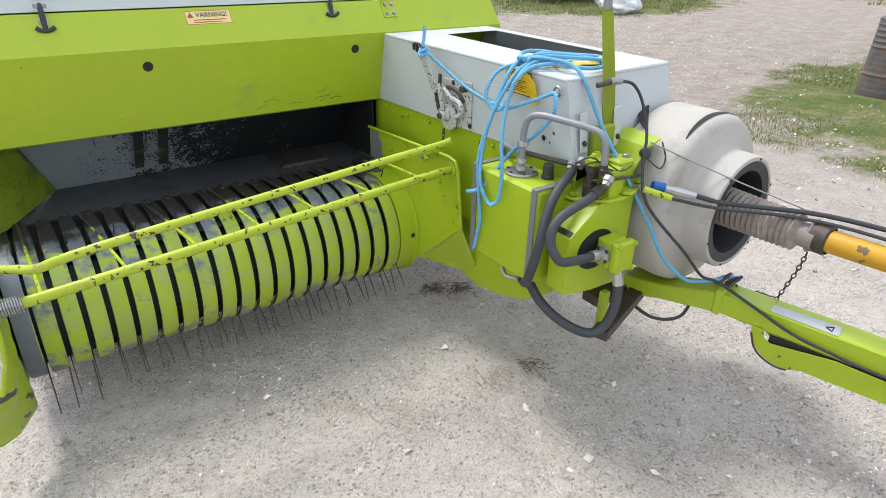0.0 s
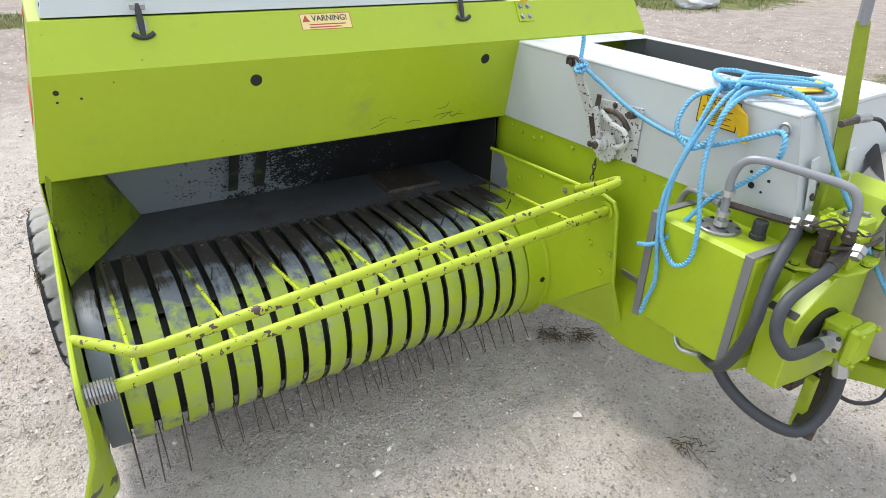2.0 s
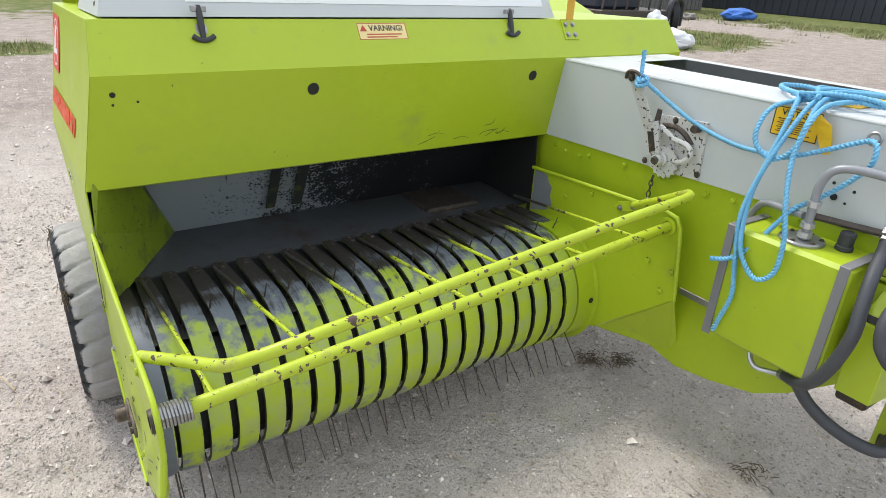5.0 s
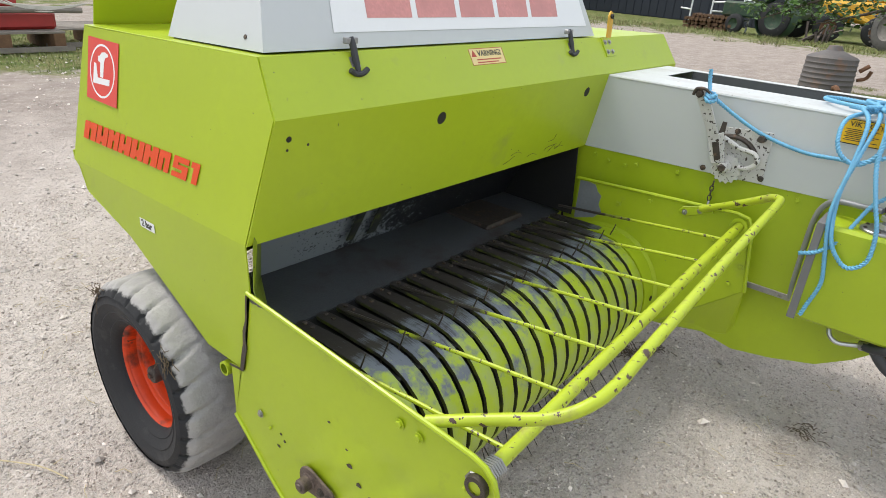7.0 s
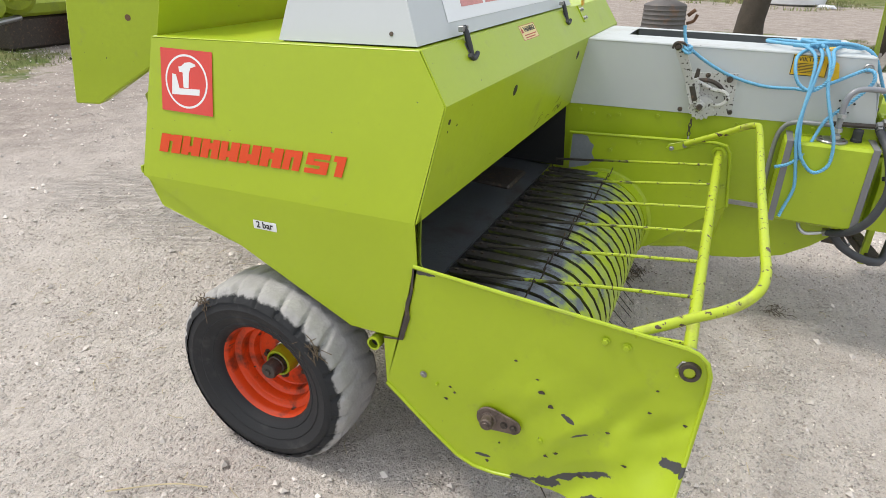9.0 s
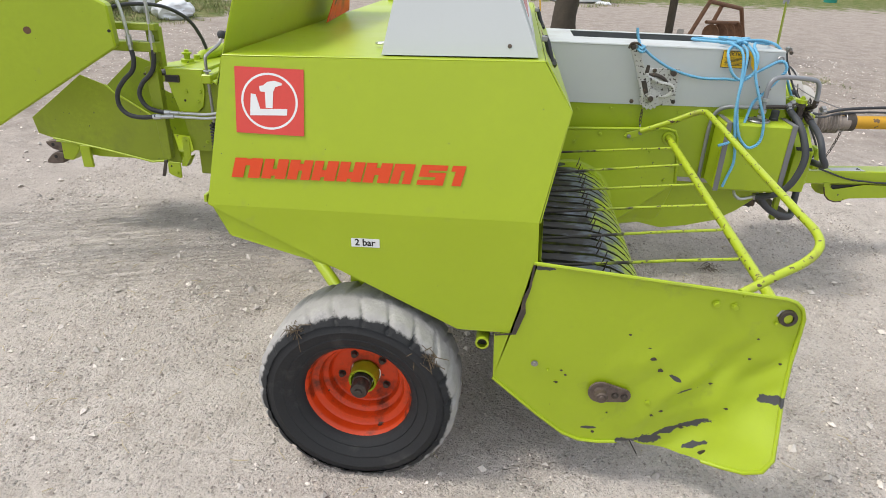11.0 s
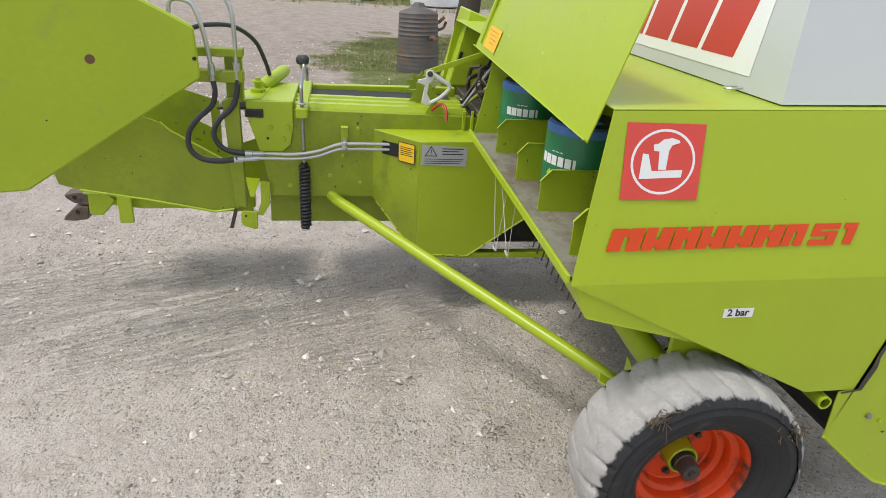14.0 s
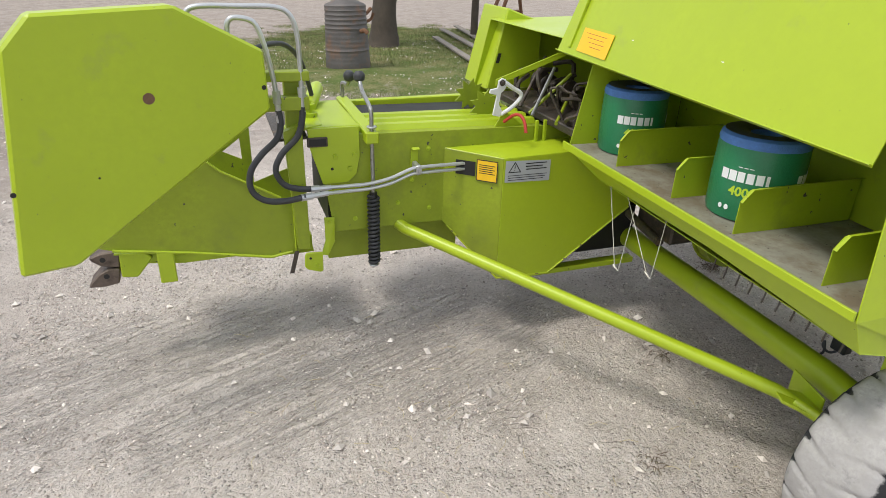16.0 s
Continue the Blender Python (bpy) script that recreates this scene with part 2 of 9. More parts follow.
brand_red = material("dull red lettering", (0.52, 0.05, 0.03), 0.45, var=0.08)
sticker_white = material("white sticker", (0.78, 0.80, 0.80), 0.4, var=0.03)
sticker_cream = material("cream warning sticker", (0.75, 0.62, 0.28), 0.45, var=0.05)
sticker_yellow = material("yellow sticker", (0.82, 0.50, 0.012), 0.42, var=0.05)
sticker_grey = material("grey sticker", (0.42, 0.44, 0.45), 0.4, var=0.04)
ink = material("black print", (0.02, 0.02, 0.02), 0.5, var=0.1)
ink_red = material("red print", (0.45, 0.06, 0.03), 0.5, var=0.1)
cover_plastic = material("dirty ivory plastic", (0.45, 0.425, 0.385), 0.6, var=0.08, scale=6, fine=60, bump=0.001, dust=(0.30, 0.275, 0.235), dust_at=0.52, dust_scale=4)
boot_plastic = material("dusty brown grey bellows plastic", (0.26, 0.22, 0.19), 0.7, var=0.15, scale=18, dust=(0.38, 0.34, 0.30), dust_at=0.52, dust_scale=14)
shaft_yellow = material("yellow shaft guard", (0.56, 0.30, 0.012), 0.5, var=0.08, scale=10, chips=(0.16, 0.10, 0.05), chip_at=0.66, chip_scale=18)
hook_yellow = material("amber plated hook", (0.62, 0.36, 0.04), 0.4, metal=0.3, var=0.12, scale=20)
rope_blue = material("sky blue twisted rope", (0.15, 0.42, 0.64), 0.6, var=0.18, scale=30, fine=300, bump=0.0006)
string_white = material("white string", (0.6, 0.58, 0.52), 0.8, var=0.1)
blue_cap = material("blue plastic coupling", (0.01, 0.10, 0.42), 0.4, var=0.08)
red_plastic = material("red iron knotter arm", (0.42, 0.035, 0.025), 0.45, var=0.1)
twine_green = material("green twine wrapper", (0.018, 0.185, 0.078), 0.34, var=0.12, scale=14, bump=0.003, coat=0.2)
twine_blue = material("blue twine", (0.08, 0.20, 0.50), 0.7, var=0.2, scale=60, fine=220, bump=0.003)
lime_print = material("lime print", (0.45, 0.62, 0.03), 0.4, var=0.03)


def strip_material():
    """Green paint that crop flow has polished off to steel, more towards the back, with brown grime."""
    ma = material("polished pickup strip", GREEN_C, 0.5, var=0.07, scale=8, fine=60, bump=0.001, per_object=0.06)
    nt = ma.node_tree
    bs = nt.nodes["Principled BSDF"]
    old = bs.inputs["Base Color"].links[0].from_socket
    geo = nt.nodes.new("ShaderNodeNewGeometry")
    sep = nt.nodes.new("ShaderNodeSeparateXYZ")
    nt.links.new(geo.outputs["Position"], sep.inputs[0])

    def math_(op, a, b):
        n = nt.nodes.new("ShaderNodeMath")
        n.operation = op
        for i, v in enumerate((a, b)):
            if hasattr(v, "is_linked"):
                nt.links.new(v, n.inputs[i])
            else:
                n.inputs[i].default_value = v
        return n.outputs[0]

    def noise_(s, d=5.0):
        n = nt.nodes.new("ShaderNodeTexNoise")
        n.inputs["Scale"].default_value, n.inputs["Detail"].default_value, n.inputs["Roughness"].default_value = s, d, 0.62
        nt.links.new(geo.outputs["Position"], n.inputs["Vector"])
        return n.outputs["Fac"]

    def mask(v, lo, hi):
        n = nt.nodes.new("ShaderNodeMapRange")
        n.inputs["From Min"].default_value, n.inputs["From Max"].default_value = lo, hi
        nt.links.new(v, n.inputs["Value"])
        return n.outputs["Result"]

    def mix(f, a, b):
        n = nt.nodes.new("ShaderNodeMix")
        n.data_type = "RGBA"
        nt.links.new(f, n.inputs["Factor"])
        nt.links.new(a, n.inputs["A"])
        n.inputs["B"].default_value = (*b, 1)
        return n.outputs["Result"]

    streak = nt.nodes.new("ShaderNodeTexNoise")
    streak.inputs["Scale"].default_value, streak.inputs["Detail"].default_value = 1.0, 4.0
    long_ = nt.nodes.new("ShaderNodeVectorMath")
    long_.operation = "MULTIPLY"
    long_.inputs[1].default_value = (170, 9, 9)
    nt.links.new(geo.outputs["Position"], long_.inputs[0])
    nt.links.new(long_.outputs[0], streak.inputs["Vector"])
    wear = math_("ADD", math_("ADD", math_("MULTIPLY", noise_(5.0), 0.62), math_("MULTIPLY", noise_(22.0), 0.38)), math_("MULTIPLY", math_("ADD", sep.outputs["Y"], 0.40), 0.95))
    wear = math_("ADD", wear, math_("MULTIPLY", math_("MAXIMUM", math_("SUBTRACT", 0.60, sep.outputs["X"]), 0.0), 0.16))
    wear = math_("ADD", wear, math_("MULTIPLY", math_("LESS_THAN", sep.outputs["X"], 0.07), 0.22))
    bare = mask(wear, 0.47, 0.56)
    low = mask(math_("ADD", noise_(9.0), math_("MULTIPLY", math_("SUBTRACT", 0.32, sep.outputs["Z"]), 1.3)), 0.55, 0.60)
    grime = mask(math_("ADD", noise_(11.0, 7.0), math_("ADD", math_("MULTIPLY", streak.outputs["Fac"], 0.55), math_("MULTIPLY", math_("ADD", sep.outputs["Y"], 0.25), 1.55))), 0.62, 0.82)
    film = math_("MULTIPLY", mask(noise_(14.0, 6.0), 0.42, 0.66), 0.36)
    col = mix(film, old, (0.27, 0.30, 0.27))
    col = mix(low, col, (0.23, 0.24, 0.235))
    col = mix(bare, col, (0.15, 0.17, 0.205))
    col = mix(grime, col, (0.035, 0.030, 0.027))
    nt.links.new(col, bs.inputs["Base Color"])
    nt.links.new(math_("MULTIPLY", bare, 0.2), bs.inputs["Metallic"])
    return ma


strip_paint = strip_material()
# side faces of the strips, much darker than their tops
green_edge = material("dark green strip edge", (0.09, 0.11, 0.012), 0.45, var=0.2, scale=14, fine=90, bump=0.001, dust=(0.030, 0.028, 0.022), dust_at=0.36, dust_scale=12)
galv_clean = material("rubbed grey steel", (0.26, 0.28, 0.30), 0.45, metal=0.3, var=0.15, scale=12, fine=80, bump=0.001)


def wall_material():
    """Black paint that crop has worn down to bluish steel at the open end."""
    ma = material("black painted sheet worn to steel", (0.012, 0.013, 0.017), 0.5, var=0.3, scale=6, fine=80, bump=0.001)
    nt = ma.node_tree
    bs = nt.nodes["Principled BSDF"]
    old = bs.inputs["Base Color"].links[0].from_socket
    geo = nt.nodes.new("ShaderNodeNewGeometry")
    sep = nt.nodes.new("ShaderNodeSeparateXYZ")
    nt.links.new(geo.outputs["Position"], sep.inputs[0])
    total = None
    for s, k, d in ((3.0, 0.45, 3.0), (18.0, 0.42, 6.0), (95.0, 0.68, 3.0)):
        n = nt.nodes.new("ShaderNodeTexNoise")
        n.inputs["Scale"].default_value, n.inputs["Detail"].default_value, n.inputs["Roughness"].default_value = s, d, 0.6
        nt.links.new(geo.outputs["Position"], n.inputs["Vector"])
        m = nt.nodes.new("ShaderNodeMath")
        m.operation = "MULTIPLY_ADD"
        m.inputs[1].default_value = k
        nt.links.new(n.outputs["Fac"], m.inputs[0])
        if total is None:
            m.inputs[2].default_value = -0.775
        else:
            nt.links.new(total, m.inputs[2])
        total = m.outputs[0]
    along = nt.nodes.new("ShaderNodeMapRange")
    along.inputs["From Min"].default_value, along.inputs["From Max"].default_value = 0.25, 1.20
    along.inputs["To Min"].default_value, along.inputs["To Max"].default_value = 0.24, -0.16
    nt.links.new(sep.outputs["X"], along.inputs["Value"])
    ad = nt.nodes.new("ShaderNodeMath")
    ad.operation = "ADD"
    nt.links.new(total, ad.inputs[0])
    nt.links.new(along.outputs["Result"], ad.inputs[1])
    mr = nt.nodes.new("ShaderNodeMapRange")
    mr.inputs["From Min"].default_value, mr.inputs["From Max"].default_value = -0.01, 0.03
    nt.links.new(ad.outputs[0], mr.inputs["Value"])
    mx = nt.nodes.new("ShaderNodeMix")
    mx.data_type = "RGBA"
    mx.inputs["B"].default_value = (0.27, 0.30, 0.33, 1)
    nt.links.new(mr.outputs["Result"], mx.inputs["Factor"])
    nt.links.new(old, mx.inputs["A"])
    nt.links.new(mx.outputs["Result"], bs.inputs["Base Color"])
    return ma


wall_paint = wall_material()
stay_paint = material("grimy stay paint", (0.030, 0.032, 0.030), 0.5, var=0.3, scale=8, fine=70, bump=0.001, dust=(0.17, 0.20, 0.03), dust_at=0.60, dust_scale=5)


def rod_material():
    """Chipped green bar paint, rubbed off to dark greasy iron where crop slides along it."""
    ma = material("guard rod paint", (0.41, 0.51, 0.022), 0.42, var=0.12, scale=9, fine=70, bump=0.001, chips=(0.06, 0.042, 0.033), chip_at=0.60, chip_scale=85)
    nt = ma.node_tree
    bs = nt.nodes["Principled BSDF"]
    old = bs.inputs["Base Color"].links[0].from_socket
    geo = nt.nodes.new("ShaderNodeNewGeometry")
    sep = nt.nodes.new("ShaderNodeSeparateXYZ")
    nt.links.new(geo.outputs["Position"], sep.inputs[0])
    n = nt.nodes.new("ShaderNodeTexNoise")
    n.inputs["Scale"].default_value, n.inputs["Detail"].default_value = 9.0, 5.0
    nt.links.new(geo.outputs["Position"], n.inputs["Vector"])
    ad = nt.nodes.new("ShaderNodeMath")
    ad.operation = "MULTIPLY_ADD"
    ad.inputs[1].default_value = 0.9
    nt.links.new(n.outputs["Fac"], ad.inputs[0])
    nt.links.new(sep.outputs["Y"], ad.inputs[2])
    mr = nt.nodes.new("ShaderNodeMapRange")
    mr.inputs["From Min"].default_value, mr.inputs["From Max"].default_value = -0.02, 0.12
    nt.links.new(ad.outputs[0], mr.inputs["Value"])
    mx = nt.nodes.new("ShaderNodeMix")
    mx.data_type = "RGBA"
    mx.inputs["B"].default_value = (0.045, 0.038, 0.032, 1)
    nt.links.new(mr.outputs["Result"], mx.inputs["Factor"])
    nt.links.new(old, mx.inputs["A"])
    nt.links.new(mx.outputs["Result"], bs.inputs["Base Color"])
    return ma


rod_paint = rod_material()


def scraped_material():
    """Green paint with scrapes down to dark steel at the spots where the panel was hit."""
    ma = material("scraped green panel paint", GREEN_C, 0.38, var=0.06, scale=3, fine=30, bump=0.0006, chips=(0.05, 0.05, 0.045), chip_at=0.745, chip_scale=26, dust=(0.25, 0.30, 0.04), dust_at=0.60, coat=0.1)
    nt = ma.node_tree
    bs = nt.nodes["Principled BSDF"]
    old = bs.inputs["Base Color"].links[0].from_socket
    geo = nt.nodes.new("ShaderNodeNewGeometry")
    n = nt.nodes.new("ShaderNodeTexNoise")
    n.inputs["Scale"].default_value, n.inputs["Detail"].default_value, n.inputs["Roughness"].default_value = 16, 6, 0.65
    nt.links.new(geo.outputs["Position"], n.inputs["Vector"])
    for (y, z), (a, b), turn in (((-0.585, 0.262), (0.19, 0.019), 29), ((-0.49, 0.205), (0.12, 0.026), 12), ((-0.870, 0.462), (0.075, 0.018), 22), ((-0.06, 0.872), (0.06, 0.012), 4), ((-0.68, 0.235), (0.08, 0.012), 32), ((-0.555, 0.49), (0.030, 0.010), -30), ((-0.29, 0.235), (0.05, 0.008), 5), ((-0.60, 0.44), (0.035, 0.006), 24)):
        mp = nt.nodes.new("ShaderNodeMapping")
        mp.vector_type = "TEXTURE"
        mp.inputs["Location"].default_value = (0, y, z)
        mp.inputs["Rotation"].default_value = (radians(-turn), 0, 0)
        mp.inputs["Scale"].default_value = (1, a, b)
        nt.links.new(geo.outputs["Position"], mp.inputs["Vector"])
        ln = nt.nodes.new("ShaderNodeVectorMath")
        ln.operation = "LENGTH"
        nt.links.new(mp.outputs["Vector"], ln.inputs[0])
        ad = nt.nodes.new("ShaderNodeMath")
        ad.operation = "MULTIPLY_ADD"
        ad.inputs[1].default_value = 2.6
        nt.links.new(n.outputs["Fac"], ad.inputs[0])
        nt.links.new(ln.outputs["Value"], ad.inputs[2])
        mr = nt.nodes.new("ShaderNodeMapRange")
        mr.inputs["From Min"].default_value, mr.inputs["From Max"].default_value = 2.02, 1.94
        nt.links.new(ad.outputs[0], mr.inputs["Value"])
        mx = nt.nodes.new("ShaderNodeMix")
        mx.data_type = "RGBA"
        nt.links.new(mr.outputs["Result"], mx.inputs["Factor"])
        nt.links.new(old, mx.inputs["A"])
        mx.inputs["B"].default_value = (0.055, 0.055, 0.06, 1)
        old = mx.outputs["Result"]
    nt.links.new(old, bs.inputs["Base Color"])
    return ma


scraped = scraped_material()


# ---- ground ----
def ground_lines(dense, step, inner, far):
    core = np.arange(dense[0], dense[1] + step, step)
    grow, s, out_lo, out_hi = 1.16, step, [], []
    v = dense[1]
    while v < far:
        s *= grow
        v += s
        out_hi.append(v)
    s, v = step, dense[0]
    while v > -far:
        s *= grow
        v -= s
        out_lo.append(v)
    return np.concatenate([out_lo[::-1], core, out_hi])


def ground_height(x, y):
    """Relief of the trodden yard: broad waves, ruts, scuffs and crumbs."""
    p = Vector((x, y, 0))
    h = 0.010 * noise.noise(p * 1.1) + 0.006 * noise.noise(p * 3.3) + 0.0062 * noise.noise(p * 9.0)
    h += 0.004 * noise.noise(Vector((x * 4 + y * 9, x * 1.2 - y * 0.8, 3)))
    rough = max(0.0, noise.noise(Vector((x * 0.9, y * 0.9, 11))) + 0.25)
    h += 0.0085 * rough * noise.noise(p * 21.0 + Vector((5, 0, 0)))
    # heel and hoof scrapes: short furrows with a raised lip
    f = noise.noise(Vector((x * 5.5 + 2.2 * noise.noise(p * 2.0), y * 5.5, 4)))
    if abs(f) < 0.11:
        g = abs(f) / 0.11
        h -= 0.011 * max(0.0, noise.noise(Vector((x * 2.4, y * 2.4, 17))) + 0.10) * (1 - 1.9 * g + 0.9 * g * g)
    # low mound under the barrel
    h += 0.15 * math.exp(-((x - 9.9) ** 2 + (y - 0.38) ** 2) / 2.2)
    return h - 0.010


def build_ground():
    xs, ys = ground_lines((-1.4, 3.2), 0.020, 0, 2500), ground_lines((-2.4, 3.2), 0.020, 0, 2500)
    gx, gy = np.meshgrid(xs, ys, indexing="ij")
    z = np.zeros_like(gx)
    near = (np.abs(gx) < 9) & (np.abs(gy) < 9)
    for i, j in zip(*np.nonzero(near)):
        z[i, j] = ground_height(gx[i, j], gy[i, j])
    n, m = gx.shape
    verts = np.stack([gx, gy, z], -1).reshape(-1, 3)
    a = (np.arange(n - 1)[:, None] * m + np.arange(m - 1)[None]).reshape(-1)
    faces = np.stack([a, a + m, a + m + 1, a + 1], -1)
    me = bpy.data.meshes.new("ground")
    me.from_pydata(verts.tolist(), [], faces.tolist())
    me.polygons.foreach_set("use_smooth", [True] * len(me.polygons))
    ob = new("ground", me)
    return tagged(ob, "trodden dusty gravel farmyard with patches of grass", "ground", kind="structure")


# grass patches as (centre x, y, half widths, weight)
PATCHES = [(11.3, -1.4, 4.9, 3.6), (16.0, 11.2, 5.2, 3.2), (3.6, 11.5, 2.6, 3.3), (-0.1, 11.3, 0.9, 0.9), (41.0, 8.0, 14.5, 40.0), (30.0, -24.0, 7.0, 8.6), (-6.0, 30.0, 24.0, 13.0)]


def ground_material():
    ma = bpy.data.materials.new("dusty gravel and grass")
    ma.use_nodes = True
    nt = ma.node_tree
    bs = nt.nodes["Principled BSDF"]
    pos = nt.nodes.new("ShaderNodeNewGeometry").outputs["Position"]

    def noisy(s, d=5.0, r=0.6, drag=None, stretch=None):
        n = nt.nodes.new("ShaderNodeTexNoise")
        n.inputs["Scale"].default_value, n.inputs["Detail"].default_value, n.inputs["Roughness"].default_value = s, d, r
        src = pos
        if stretch:
            mp = nt.nodes.new("ShaderNodeMapping")
            mp.inputs["Rotation"].default_value = (0, 0, stretch[0])
            mp.inputs["Scale"].default_value = (stretch[1], 1, 1)
            nt.links.new(pos, mp.inputs["Vector"])
            src = mp.outputs["Vector"]
        if drag:
            mp = nt.nodes.new("ShaderNodeMapping")
            mp.vector_type = "TEXTURE"
            mp.inputs["Rotation"].default_value = (0, 0, drag[0])
            mp.inputs["Scale"].default_value = (drag[1], 1, 1)
            nt.links.new(pos, mp.inputs["Vector"])
            src = mp.outputs["Vector"]
        nt.links.new(src, n.inputs["Vector"])
        return n.outputs["Fac"]

    def op(kind, a, b=0.0, c=None):
        n = nt.nodes.new("ShaderNodeMath")
        n.operation = kind
        for i, v in enumerate((a, b) if c is None else (a, b, c)):
            if hasattr(v, "is_linked"):
                nt.links.new(v, n.inputs[i])
            else:
                n.inputs[i].default_value = v
        return n.outputs[0]

    def mask(v, lo, hi):
        n = nt.nodes.new("ShaderNodeMapRange")
        n.inputs["From Min"].default_value, n.inputs["From Max"].default_value = lo, hi
        nt.links.new(v, n.inputs["Value"])
        return n.outputs["Result"]

    def mix(f, a, b):
        n = nt.nodes.new("ShaderNodeMix")
        n.data_type = "RGBA"
        for key, v in (("Factor", f), ("A", a), ("B", b)):
            if hasattr(v, "is_linked"):
                nt.links.new(v, n.inputs[key])
            elif key == "Factor":
                n.inputs[key].default_value = v
            else:
                n.inputs[key].default_value = (*v, 1)
        return n.outputs["Result"]

    sep = nt.nodes.new("ShaderNodeSeparateXYZ")
    nt.links.new(pos, sep.inputs[0])
    dirt = mix(mask(noisy(0.9), 0.35, 0.65), (0.60, 0.535, 0.485), (0.69, 0.625, 0.575))
    dirt = mix(mask(noisy(5.0), 0.42, 0.72), dirt, (0.54, 0.48, 0.43))
    # curved scuff lines, in patches
    wob = noisy(5.0, 1.0, 0.4, stretch=(0.5, 2.2))
    wob.node.inputs["Distortion"].default_value = 0.5
    wob2 = noisy(7.0, 1.0, 0.4, stretch=(2.0, 2.4))
    wob2.node.inputs["Distortion"].default_value = 0.6
    scuff = op("MULTIPLY", mask(op("ABSOLUTE", op("SUBTRACT", wob, 0.5)), 0.030, 0.004), mask(noisy(3.2, 5.0), 0.54, 0.62))
    scuff2 = op("MULTIPLY", mask(op("ABSOLUTE", op("SUBTRACT", wob2, 0.47)), 0.030, 0.004), mask(noisy(4.1, 5.0), 0.55, 0.62))
    dirt = mix(op("MULTIPLY", scuff, 0.12), dirt, (0.34, 0.295, 0.26))
    dirt = mix(op("MULTIPLY", scuff2, 0.12), dirt, (0.35, 0.305, 0.265))
    # dragged tyre scuffs, all one way
    drag = noisy(24.0, 4.0, 0.62, drag=(1.96, 13.0))
    drag.node.inputs["Distortion"].default_value = 0.5
    u, v = op("DIVIDE", op("SUBTRACT", sep.outputs["X"], 1.75), 0.75), op("DIVIDE", op("SUBTRACT", sep.outputs["Y"], 2.5), 1.7)
    zone = mask(op("ADD", op("SQRT", op("ADD", op("MULTIPLY", u, u), op("MULTIPLY", v, v))), op("MULTIPLY", op("SUBTRACT", noisy(2.3), 0.5), 1.6)), 1.1, 0.7)
    furrow = op("MULTIPLY", zone, mask(drag, 0.56, 0.40))
    dirt = mix(op("MULTIPLY", furrow, 0.26), dirt, (0.27, 0.235, 0.21))
    dirt = mix(op("MULTIPLY", mask(noisy(3.1, 6.0, 0.7), 0.54, 0.66), 0.55), dirt, (0.44, 0.385, 0.34))
    grit = noisy(130.0, 3.0)
    dirt = mix(mask(grit, 0.55, 0.75), dirt, (0.66, 0.61, 0.565))
    dirt = mix(mask(noisy(48.0, 5.0, 0.7), 0.58, 0.70), dirt, (0.25, 0.215, 0.19))
    pebble = nt.nodes.new("ShaderNodeTexVoronoi")
    pebble.inputs["Scale"].default_value = 120
    nt.links.new(pos, pebble.inputs["Vector"])
    stone = op("MULTIPLY", mask(pebble.outputs["Distance"], 0.34, 0.2), mask(noisy(31.0, 5.0), 0.52, 0.6))
    dirt = mix(stone, dirt, (0.66, 0.63, 0.60))
    # swept-up small gravel: pale and dark grains in patches
    chip = nt.nodes.new("ShaderNodeTexVoronoi")
    chip.inputs["Scale"].default_value = 62
    nt.links.new(pos, chip.inputs["Vector"])
    tone = nt.nodes.new("ShaderNodeSeparateColor")
    nt.links.new(chip.outputs["Color"], tone.inputs["Color"])
    patch = mask(noisy(2.7, 6.0, 0.7), 0.42, 0.60)
    core = mask(chip.outputs["Distance"], 0.48, 0.30)
    pale = op("MULTIPLY", op("MULTIPLY", core, mask(tone.outputs["Red"], 0.70, 0.74)), patch)
    dull = op("MULTIPLY", op("MULTIPLY", core, mask(tone.outputs["Green"], 0.84, 0.88)), patch)
    dirt = mix(op("MULTIPLY", pale, 0.65), dirt, (0.80, 0.77, 0.73))
    dirt = mix(op("MULTIPLY", dull, 0.6), dirt, (0.22, 0.185, 0.16))
    crumb = noisy(85.0, 4.0, 0.75)
    dirt = mix(op("MULTIPLY", mask(crumb, 0.56, 0.66), 0.6), dirt, (0.30, 0.26, 0.225))
    dirt = mix(op("MULTIPLY", mask(crumb, 0.44, 0.34), 0.6), dirt, (0.80, 0.75, 0.70))
    far_grit = noisy(17.0, 6.0, 0.75)
    dirt = mix(op("MULTIPLY", mask(far_grit, 0.56, 0.68), 0.5), dirt, (0.30, 0.255, 0.22))
    dirt = mix(op("MULTIPLY", mask(far_grit, 0.42, 0.34), 0.5), dirt, (0.70, 0.65, 0.60))
    # the driven yard further out is browner
    ex, ey = op("SUBTRACT", sep.outputs["X"], 1.0), op("SUBTRACT", sep.outputs["Y"], 0.0)
    out = op("SQRT", op("ADD", op("MULTIPLY", ex, ex), op("MULTIPLY", ey, ey)))
    yard = op("MULTIPLY", mask(op("ADD", out, op("MULTIPLY", noisy(0.6), 3.0)), 4.6, 8.0), 0.75)
    brown = mix(mask(noisy(2.4, 7.0, 0.72), 0.40, 0.62), (0.36, 0.305, 0.265), (0.225, 0.185, 0.158))
    brown = mix(mask(noisy(9.0, 6.0, 0.75), 0.55, 0.66), brown, (0.52, 0.46, 0.41))
    dirt = mix(yard, dirt, brown)
